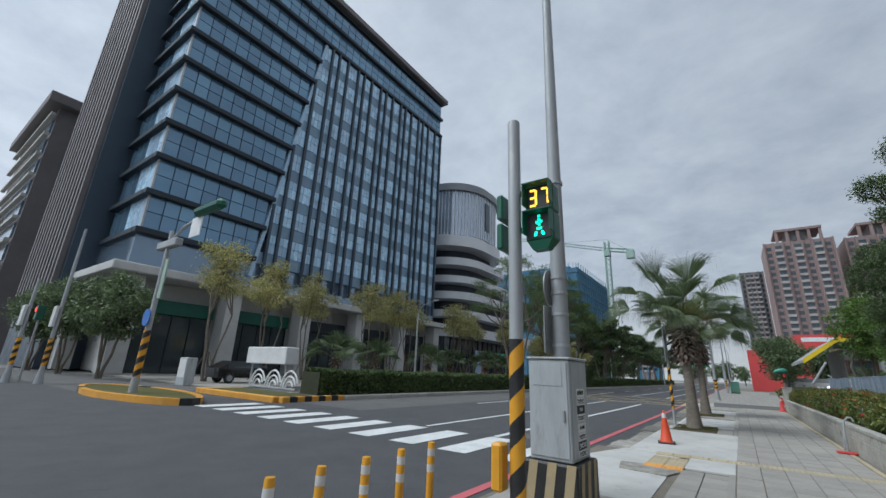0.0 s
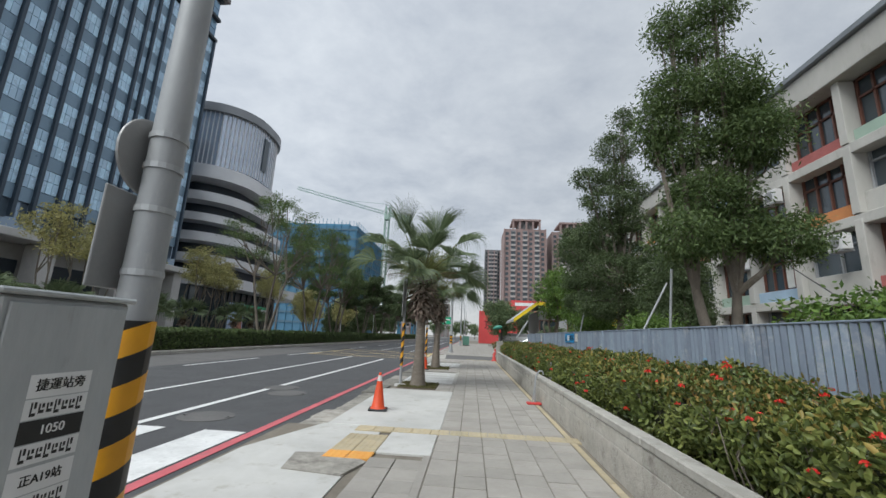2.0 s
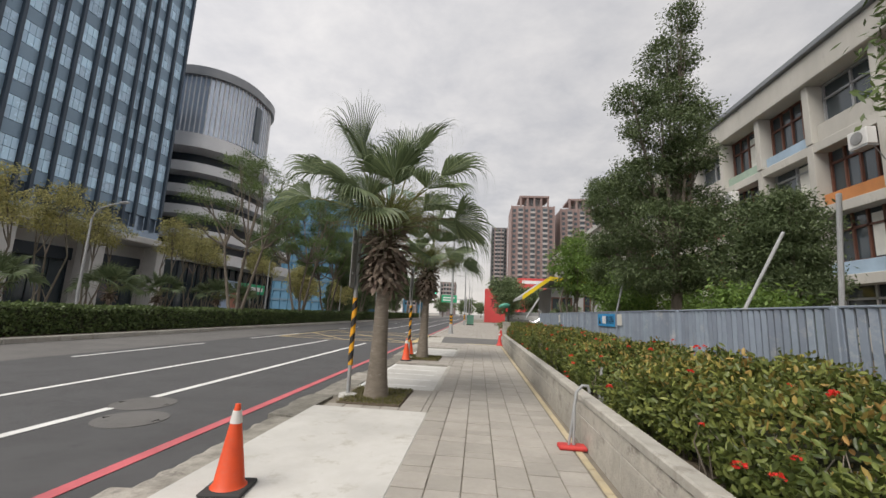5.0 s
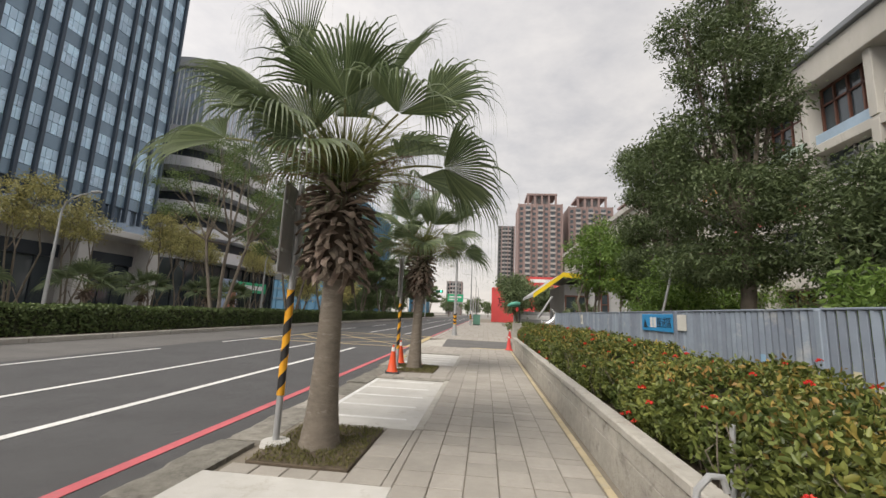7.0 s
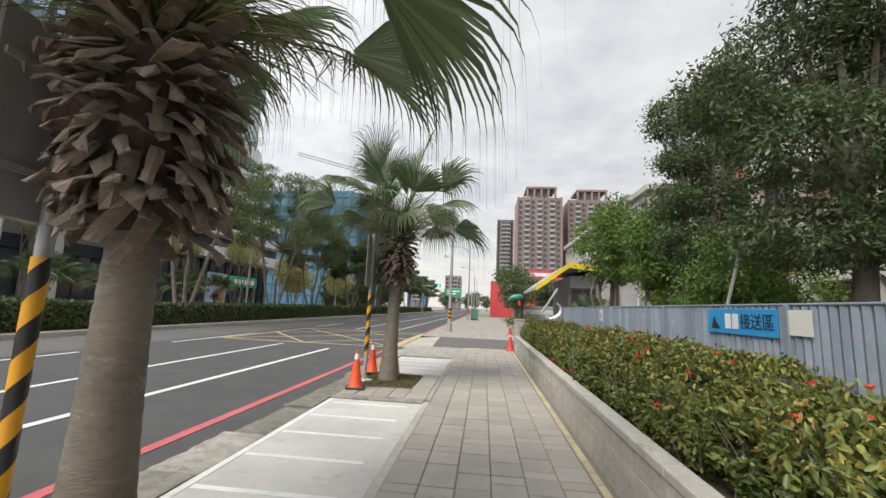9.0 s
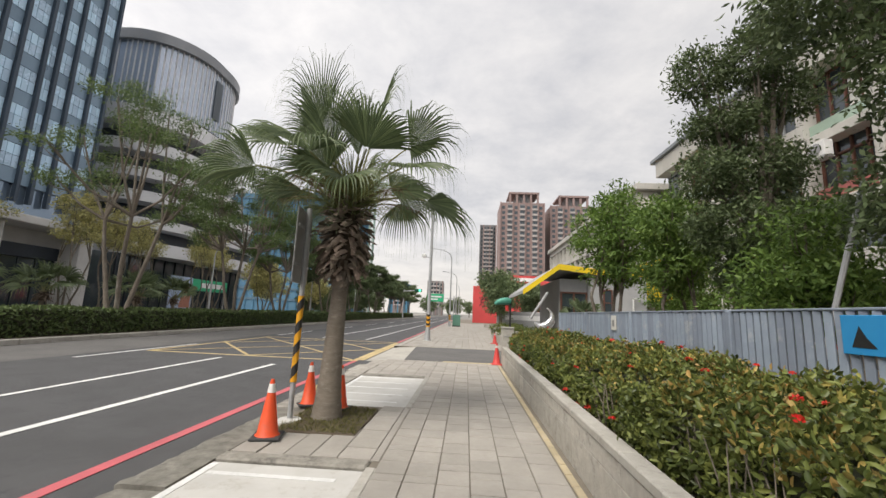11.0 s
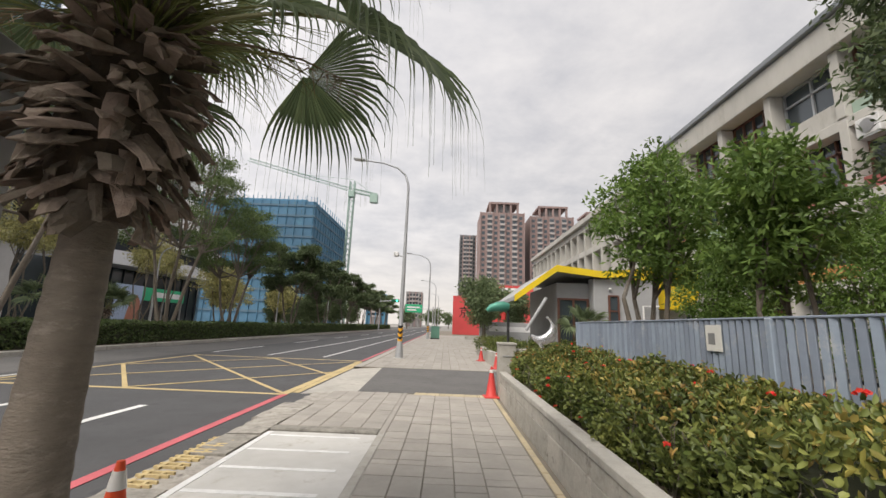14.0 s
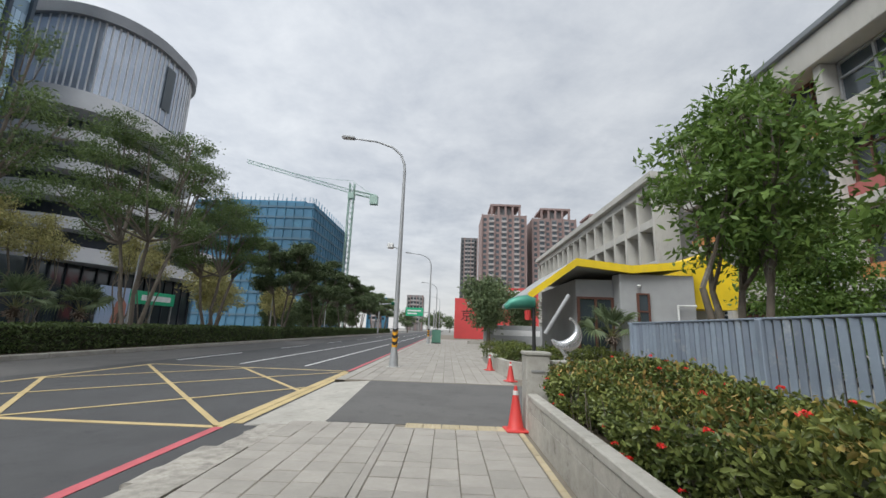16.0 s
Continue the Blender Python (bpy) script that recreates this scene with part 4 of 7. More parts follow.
# ---- apartment towers ----
def tower(x0, x1, y0, z1, label, body, crown, floors=21, cols=7, depth=26):
    w = x1 - x0
    t = thing("apartment_tower", label, "apartment building", (x0, y0, 0), group="apartment towers")
    part("wall", Geo().box(0, w, 0, depth, 0, z1), body, t)
    h = z1 / (floors + 0.5)
    q = w / cols
    bal_me = Geo().box(-q * 0.4, q * 0.4, -1.7, -0.9, 0, h * 0.36).mesh("balcony", M_BALC)
    bwin_me = Geo().box(-q * 0.34, q * 0.34, -1.0, -0.85, h * 0.40, h * 0.92).mesh("window", M_DARKGLASS)
    win_me = Geo().box(-q * 0.24, q * 0.24, -0.08, 0.0, h * 0.3, h * 0.85).mesh("window", M_DARKGLASS)
    for c in range(cols):
        cx = (c + 0.5) * w / cols
        bal = c in (1, cols - 2, cols // 2)
        if bal:
            part("bay_strip", Geo().box(cx - w / cols * 0.46, cx + w / cols * 0.46, -0.9, 0, 0, z1 * 0.985), M_TOWER_G, t)
        for fl in range(2, floors):
            z = fl * h
            for nm, me, x_, y_, z_ in ((("balcony", bal_me, cx, 0, z), ("window", bwin_me, cx, 0, z)) if bal else (("window", win_me, cx, 0, z),)):
                ob = new(nm, me)
                ob.parent, ob.matrix_basis = t, pose(x_, y_, z_)
    for c in range(cols + 1):
        part("pilaster", Geo().box(c * w / cols - 0.35, c * w / cols + 0.35, -1.1, 0, 0, z1), M_TOWER if c % 2 else body, t)
    if crown:
        a, b = w * 0.22, w * 0.86
        part("crown_block", Geo().box(a + 3.5, b - 3.5, 2, 16, z1, z1 + 5.5), M_TOWER_G, t)
        for x in np.linspace(a, b, 5):
            part("crown_post", Geo().box(x - 0.6, x + 0.6, 0, 1.2, z1, z1 + 6.5), M_TOWER, t)
        part("crown_beam", Geo().box(a - 0.8, b + 0.8, -0.3, 18, z1 + 5.6, z1 + 6.8), M_TOWER, t)
        part("crown_emblem", Geo().box((a + b) / 2 - 2.4, (a + b) / 2 + 2.4, 1.6, 2, z1 + 0.8, z1 + 4.6), M_TOWER_D, t)
    return t


tower(20, 46.5, 257, 71.0, "pinkish-brown tiled apartment tower with stacked balconies", M_TOWER, True)
tower(51.5, 78, 262, 71.0, "pinkish-brown tiled apartment tower with open roof frame", M_TOWER, True)
tower(83.5, 110, 268, 70, "pinkish-brown apartment tower behind the school", M_TOWER, True)
tower(9.3, 20.5, 300, 66, "dark grey tower still under construction", M_TOWER_D, False, 22, 5, 20)
tower(-28, -17, 310, 25, "pale low apartment block far down the road", M_FARBLD, False, 8, 5, 20)
tower(-52, -40, 290, 21, "distant building in grey with blue netting", M_NET_D, False, 7, 4, 16)

# ---- red sales hoarding ----
RB = thing("red_hoarding", "tall red sales hoarding with one large character", "billboard", (2.1, 98, 0))
part("board", Geo().box(0, 7.5, 0, 0.6, 0.0, 7.5, 0.05), M_REDBOARD, RB)
written("board_character", "京", 2.3, M_INK, RB, pose(2.3, -0.03, 4.2, 90, 0, 0), "large dark character")
part("board_mark", Geo().lathe([(0.35, 0), (0.35, 0.02)], 16), M_SIGN_W, RB, at=pose(2.6, -0.01, 6.6, 90, 0, 0))
SB = thing("sales_hall", "red flat-roofed sales hall with pale lettering", "building", (12.6, 130, 0))
part("hall_wall", Geo().box(0, 16, 0, 12, 0, 13.2), M_REDBOARD, SB)
part("hall_lettering", Geo().box(1.2, 7.5, -0.06, 0, 11.5, 12.5), M_SIGN_W, SB)

# ---- school ----
SX = 17.5
S = thing("school_block", "four-storey weathered concrete school with brown windows", "school building", (SX, 0, 0))
SY0, SY1 = -24.0, 49.0
part("wall", Geo().box(0.62, 14, SY0, SY1, 0, 14.6), M_CONC, S)
part("roof", Geo().box(-0.8, 15, SY0 - 1, SY1 + 0.6, 15.4, 15.75, 0.05), M_ROOF, S)
part("cornice", Geo().box(-0.6, 14.5, SY0, SY1, 14.0, 15.38, 0.03), M_CONC, S)
LV = (3.9, 7.3, 10.7, 14.0)
NB = 20
bw = (SY1 - SY0) / NB
random.seed(11)
for fl, zt in enumerate(LV):
    part("floor_slab", Geo().box(-0.30, 0.60, SY0, SY1, zt - 3.3 - 0.35, zt - 3.3 + 0.12, 0.02), M_CONC, S) if fl else None
    for b in range(NB):
        ya = SY0 + b * bw
        part("fin", Geo().box(-0.34, 0.60, ya - 0.2, ya + 0.2, zt - 3.15, zt - 0.02, 0.02), M_CONC, S)
        big = (b + fl) % 3 != 1
        sill = zt - (2.55 if big else 2.2)
        pan = (M_BRICKRED, M_ORANGE, M_MINT, M_BRICKRED, M_MINT, M_ORANGE, M_LBLUE)[(b * 3 + fl * 2) % 7] if big else M_CONC
        part("panel", Geo().box(-0.05, 0.58, ya + 0.22, ya + bw - 0.22, zt - 3.15, sill, 0.01), pan, S)
        w = part("window", Geo().box(0.42, 0.60, ya + 0.3, ya + bw - 0.3, sill + 0.02, zt - 0.08), M_DARKGLASS, S)
        fr = Geo()
        n = 4 if big else 2
        for i in range(n + 1):
            yy = ya + 0.3 + i * (bw - 0.6) / n
            fr.box(0.32, 0.42, yy - 0.05, yy + 0.05, sill, zt - 0.05)
        for z in (sill + 0.04, sill + (zt - sill) * 0.62, zt - 0.1):
            fr.box(0.32, 0.42, ya + 0.25, ya + bw - 0.25, z - 0.05, z + 0.05)
        part("window_frame", fr, M_WINFRAME if big else M_STEEL, w)
        if (b * 7 + fl * 5) % 4 == 0:
            cg = Geo().box(0.36, 0.415, ya + 0.5, ya + 0.3 + (bw - 0.6) * 0.45, sill + 0.15, zt - 0.5)
            part("curtain", cg, M_PAPER, w)
for i, (y, z) in enumerate(((13.5, 2.2), (16.0, 6.2), (20.5, 6.0), (27.2, 6.2), (33.0, 9.4), (24, 9.4))):
    ac = thing("air_conditioner", "white outdoor air-conditioning unit on a bracket", "air conditioner", (SX - 0.45, y, z), group="air conditioners")
    part("casing", Geo().box(-0.42, 0.0, -0.45, 0.45, 0, 0.75, 0.03), M_WHITEPAINT, ac)
    part("fan_grille", Geo().lathe([(0.28, 0), (0.28, 0.02), (0.1, 0.03)], 18), M_PLATE, ac, at=pose(-0.43, 0, 0.38, 0, -90, 0))
    part("bracket", Geo().box(-0.4, 0.06, -0.4, 0.4, -0.06, 0.0), M_STEEL, ac)
S2 = thing("school_wing", "concrete school wing with deep sunshade frames", "school building", (SX - 0.5, 52, 0))
# wall behind the fins: facade concrete darkened to hold the recess shade
part("wall", Geo().box(1.5, 14, 0, 40, 0, 13.6), M_CONC_SHADE, S2)
part("roof", Geo().box(-0.8, 14.6, -0.6, 40.6, 13.8, 14.4, 0.03), M_CONC, S2)
for z in (3.4, 6.8, 10.2, 13.2):
    part("floor_band", Geo().box(-0.4, 1.48, 0, 40, z - 0.1, z + 0.55, 0.02), M_CONC, S2)
for i in range(17):
    part("sunshade_fin", Geo().box(-0.45, 1.45, i * 2.5 - 0.16, i * 2.5 + 0.16, 0, 13.2), M_CONC, S2)

# ---- guard house with folded yellow roof ----
GH = thing("guard_house", "grey guard house with folded yellow roof edge", "gatehouse", (0, 0, 0))
part("wall", Geo().box(6.6, 11.4, 40.2, 47, 0, 4.1, 0.03), M_GREYWALL, GH)
part("side_wall", Geo().box(8.3, 11.6, 39.4, 40.18, 0, 4.3, 0.03), M_GREYWALL, GH)
R0 = [(4.2, 3.15), (6.35, 4.75), (8.75, 4.50), (11.6, 4.80)]
for (xa, za), (xb, zb) in zip(R0, R0[1:]):
    part("roof_edge", Geo().add([(xa, 39.1, za - 0.2), (xb, 39.1, zb - 0.2), (xb, 39.1, zb + 0.14), (xa, 39.1, za + 0.14),
                                 (xa, 39.3, za - 0.2), (xb, 39.3, zb - 0.2), (xb, 39.3, zb + 0.14), (xa, 39.3, za + 0.14)],
                                [(0, 1, 2, 3), (7, 6, 5, 4), (0, 4, 5, 1), (3, 2, 6, 7), (0, 3, 7, 4), (1, 5, 6, 2)]), M_YROOF, GH)
    part("roof_slab", Geo().add([(xa, 39.31, za - 0.12), (xb, 39.31, zb - 0.12), (xb, 39.31, zb + 0.08), (xa, 39.31, za + 0.08),
                                 (xa, 47.5, za - 0.12), (xb, 47.5, zb - 0.12), (xb, 47.5, zb + 0.08), (xa, 47.5, za + 0.08)],
                                [(0, 1, 2, 3), (7, 6, 5, 4), (0, 4, 5, 1), (3, 2, 6, 7), (0, 3, 7, 4), (1, 5, 6, 2)]), M_GREYWALL, GH)
w = part("window", Geo().box(6.7, 8.2, 40.1, 40.19, 1.0, 3.2), M_DARKGLASS, GH)
part("window_frame", Geo().box(6.62, 6.72, 40.03, 40.18, 0.95, 3.28).box(8.16, 8.26, 40.03, 40.18, 0.95, 3.28).box(6.72, 8.16, 40.03, 40.18, 3.18, 3.28).box(7.4, 7.5, 40.03, 40.18, 0.95, 3.18), M_WINFRAME, w)
d = part("narrow_window", Geo().box(9.05, 9.5, 39.33, 39.39, 2.0, 3.4), M_DARKGLASS, GH)
part("narrow_window_frame", Geo().box(9.0, 9.08, 39.29, 39.38, 1.95, 3.45).box(9.47, 9.55, 39.29, 39.38, 1.95, 3.45).box(9.08, 9.47, 39.29, 39.38, 3.38, 3.45).box(9.08, 9.47, 39.29, 39.38, 2.62, 2.68), M_WINFRAME, d)
part("white_pipe_frame", Geo().tube([(10.7, 39.2, 1.6), (10.7, 39.2, 2.95), (11.5, 39.2, 2.95)], 0.05, 6), M_WHITEPAINT, GH)
part("gutter_lamp", Geo().lathe([(0.06, 0), (0.09, 0.05), (0.05, 0.12)], 10, (9.1, 39.3, 3.7)), M_WHITEPAINT, GH)
YV = thing("yellow_volume", "faceted bright yellow entrance volume on the school", "annex", (0, 0, 0))
part("yellow_body", Geo().add([(11.7, 40, 2.9), (13.8, 40, 2.9), (14.3, 40, 4.6), (12.9, 40, 5.6), (12.0, 40, 5.2), (11.7, 46, 2.9), (13.8, 46, 2.9), (14.3, 46, 4.6), (12.9, 46, 5.6), (12.0, 46, 5.2)],
                              [(0, 1, 2, 3, 4), (9, 8, 7, 6, 5), (0, 5, 6, 1), (1, 6, 7, 2), (2, 7, 8, 3), (3, 8, 9, 4), (4, 9, 5, 0)]), M_YROOF, YV)
part("support_wall", Geo().box(11.62, 13.9, 41, 46, 0, 2.88), M_GREYWALL, YV)


# ---- plants ----
def slimmer(clumps, k=0.84):
    return [(x, y, z, a * k, b * k, c * k) for x, y, z, a, b, c in clumps]


def cluster_points(clumps, n, spread, per=26):
    """Points in small tufts over the shells of ellipsoid clumps, with outward normals."""
    vol = np.array([c[3] * c[4] + c[4] * c[5] + c[3] * c[5] for c in clumps])
    tufts_all, norm_all = [], []
    for c, share in zip(clumps, vol / vol.sum()):
        k = max(3, int(n * share / per))
        d = rng_np.normal(size=(k, 3))
        d /= np.linalg.norm(d, axis=1, keepdims=True)
        r = rng_np.uniform(0.55, 1.08, k)[:, None] ** 0.6
        t = np.array(c[:3]) + d * r * np.array(c[3:6])
        p = np.repeat(t, per, 0) + rng_np.normal(size=(k * per, 3)) * spread * np.array([1, 1, 0.6])
        tufts_all.append(p)
        norm_all.append(np.repeat(d, per, 0))
    return np.concatenate(tufts_all), np.concatenate(norm_all)


def tree(label, at, trunk_h, trunk_r, clumps, leafmat, n, ll, lw, spread=0.22, droop=0.3, group="", lean=(0, 0), forks=1, stakes=0, category="tree", bark=None, per=26):
    t = thing("tree", label, category, at, group=group)
    g = Geo()
    tops = []
    for k in range(forks):
        a = 2.4 * k + 0.7
        off = 0.0 if forks == 1 else 0.55
        top = Vector((lean[0] + off * math.cos(a) * trunk_h * 0.45, lean[1] + off * math.sin(a) * trunk_h * 0.45, trunk_h))
        base = Vector((0.12 * math.cos(a), 0.12 * math.sin(a), -0.05)) if forks > 1 else Vector((0, 0, -0.05))
        pts = [base.lerp(top, s) + Vector((noise.noise((s * 3, k, at[0])), noise.noise((s * 3, k + 5, at[1])), 0)) * 0.16 * trunk_h * s * (1 - s) for s in (0, .08, .25, .5, .75, 1)]
        f = 1.0 if forks == 1 else 0.68
        g.tube(pts, [trunk_r * f * q for q in (1.45, 1.1, 0.95, 0.85, 0.78, 0.66)], 10)
        tops.append(pts[-1])
    for i, c in enumerate(clumps):
        a = min(tops, key=lambda q: (q - Vector(c[:3])).length) if forks > 1 else tops[0]
        b = Vector(c[:3])
        m = a.lerp(b, 0.5) + Vector((0, 0, -0.12 * (b - a).length + 0.05))
        g.tube([a, m, b, b + Vector((0, 0, c[5] * 0.5))], [trunk_r * 0.45, trunk_r * 0.32, trunk_r * 0.2, trunk_r * 0.06], 6)
        for j in range(3):
            e = b + Vector((random.uniform(-1, 1) * c[3], random.uniform(-1, 1) * c[4], random.uniform(-0.3, 0.8) * c[5])) * 0.75
            g.tube([m.lerp(b, 0.5), m.lerp(e, 0.6), e], [trunk_r * 0.18, trunk_r * 0.12, trunk_r * 0.03], 5)
    part("trunk", g, bark or M_BARK2, t, smooth=True)
    p, nr = cluster_points(clumps, n, spread, per)
    v, q = leaf_cards(p, nr * 0.7, ll, lw, 0.8, droop)
    part("crown", fast_mesh("crown", v, q, [leafmat]), None, t)
    for k in range(stakes):
        a = 2.1 * k + 0.4
        part("stake", Geo().tube([(1.0 * math.cos(a), 1.0 * math.sin(a), -0.05), (0.1 * math.cos(a), 0.1 * math.sin(a), 2.0)], 0.035, 6), M_BARK2, t)
    return t


def envelope(kind, h0, h1, r, n, seed):
    """Clumps that fill an uneven crown outline."""
    rd = random.Random(seed)
    out = []
    for i in range(n):
        s = (i + rd.random()) / n
        z = h0 + (h1 - h0) * s
        if kind == "spire":
            rr = r * (1 - s) ** 0.75 * (0.75 + 0.4 * rd.random()) + 0.15
        elif kind == "flat":
            rr = r * (0.55 + 0.45 * math.sin(math.pi * min(1, 0.25 + s))) * rd.uniform(0.6, 1.05)
        else:
            rr = r * math.sin(math.pi * (0.12 + 0.8 * s)) * rd.uniform(0.55, 1.0)
        a = i * 2.4 + rd.uniform(-0.5, 0.5)
        off = rr * (0.55 if kind != "spire" else 0.45) * rd.uniform(0.4, 1.15)
        c = rr * rd.uniform(0.42, 0.65) + 0.2
        out.append((off * math.cos(a), off * math.sin(a), z, c, c, c * (0.45 if kind == "flat" else 0.72)))
    return out


def pads(h0, h1, r, n, seed):
    """Small flat leaf pads in layers, with gaps between them."""
    rd = random.Random(seed)
    out = []
    for i in range(n):
        s = (i + rd.random()) / n
        rr = r * (0.95 - 0.55 * s ** 2) * math.sqrt(rd.uniform(0.05, 1.0))
        a = i * 2.4 + rd.uniform(-0.6, 0.6)
        c = rd.uniform(0.16, 0.27) * r
        out.append((rr * math.cos(a), rr * math.sin(a), h0 + (h1 - h0) * s + 0.10 * (r - rr), c, c, c * 0.34))
    return out


def frond_mesh(seed, az, elev, petiole, blade, droop, nseg=40, spread=112):
    """A fan leaf: arching petiole, pleated blade folded along its rib, long hanging tips."""
    rd = random.Random(seed)
    h = Vector((math.cos(az), math.sin(az), 0))
    side = Vector((-math.sin(az), math.cos(az), 0))
    p, d, pts = Vector((0, 0, 0)), elev, []
    for i in range(8):
        pts.append(p.copy())
        p = p + (h * math.cos(d) + Vector((0, 0, math.sin(d)))) * petiole / 7
        d -= droop * 0.13
    hub = pts[-1]
    fwd = (h * math.cos(d - 0.12 * droop) + Vector((0, 0, math.sin(d - 0.12 * droop)))).normalized()
    up = (h * -math.sin(d) + Vector((0, 0, math.cos(d)))).normalized()
    pet, bl = Geo(), Geo()
    pet.tube(pts, [0.034, 0.027, 0.022, 0.019, 0.017, 0.015, 0.014, 0.012], 6, squash=0.55)
    roll = rd.uniform(-0.8, 0.8)
    side2 = side * math.cos(roll) + up * math.sin(roll)
    up2 = up * math.cos(roll) - side * math.sin(roll)
    vee = rd.uniform(0.15, 0.55)
    for s in range(nseg):
        a = radians(-spread + 2 * spread * (s + 0.5) / nseg)
        half = radians(2 * spread / nseg) * 0.5
        ln = blade * (1.0 - 0.20 * (abs(a) / 2.0) ** 2) * rd.uniform(0.94, 1.06)
        way = fwd * math.cos(a) + side2 * math.sin(a) + up2 * vee * abs(math.sin(a))
        way.normalize()
        across = -fwd * math.sin(a) + side2 * math.cos(a)
        bend = rd.uniform(0.75, 1.35)
        q, rows, last = hub.copy(), [], 0.0
        for u in (0.03, 0.25, 0.45, 0.60, 0.74, 0.86, 0.98, 1.10, 1.22):
            k = min(0.97, max(0.0, (u - 0.44) / 0.52) ** 1.2 * bend * (0.50 + 0.5 * droop))
            w = (way * (1 - k) + Vector((0, 0, -1.0)) * k)
            w.normalize()
            q = q + w * ln * (u - last)
            last = u
            wd = half * ln * (u if u < 0.46 else 0.46 * max(0.05, 1.0 - (u - 0.44) / 0.50))
            fold = up2 * wd * 0.75
            rows.append((q - across * wd - fold, q + fold * 0.6, q + across * wd - fold))
        v = [z for r in rows for z in r]
        f = []
        for i in range(len(rows) - 1):
            f += [(3 * i, 3 * i + 1, 3 * i + 4, 3 * i + 3), (3 * i + 1, 3 * i + 2, 3 * i + 5, 3 * i + 4)]
        bl.add(v, f)
    return pet, bl


def boot_meshes():
    out = []
    for k in range(5):
        rd = random.Random(40 + k)
        g = Geo()
        w, ln, th = rd.uniform(0.036, 0.062), rd.uniform(0.16, 0.30), 0.006
        v = []
        for u in (0, 0.35, 0.7, 1.0):
            ww = w * (1.1 - 0.30 * u) * (1 + rd.uniform(-0.12, 0.12))
            y, z = 0.13 * math.sin(u * 1.4) + rd.uniform(-.01, .01), -ln * u
            tw = rd.uniform(-0.02, 0.02)
            rag = rd.uniform(-0.05, 0.05) if u == 1.0 else 0.0
            v += [(-ww, y - 0.012 + tw, z + rag), (0, y + 0.002, z - 0.5 * abs(rag)), (ww, y - 0.012 - tw, z - rag), (ww, y - th - 0.014 - tw, z - rag), (-ww, y - th - 0.014 + tw, z + rag)]
        f = []
        for i in range(3):
            for j in range(5):
                f.append((5 * i + j, 5 * i + (j + 1) % 5, 5 * i + 5 + (j + 1) % 5, 5 * i + 5 + j))
        f += [(4, 3, 2, 1, 0), (15, 16, 17, 18, 19)]
        g.add(v, f)
        out.append(g.mesh("boot", M_BOOT))
    return out


BOOTS = boot_meshes()


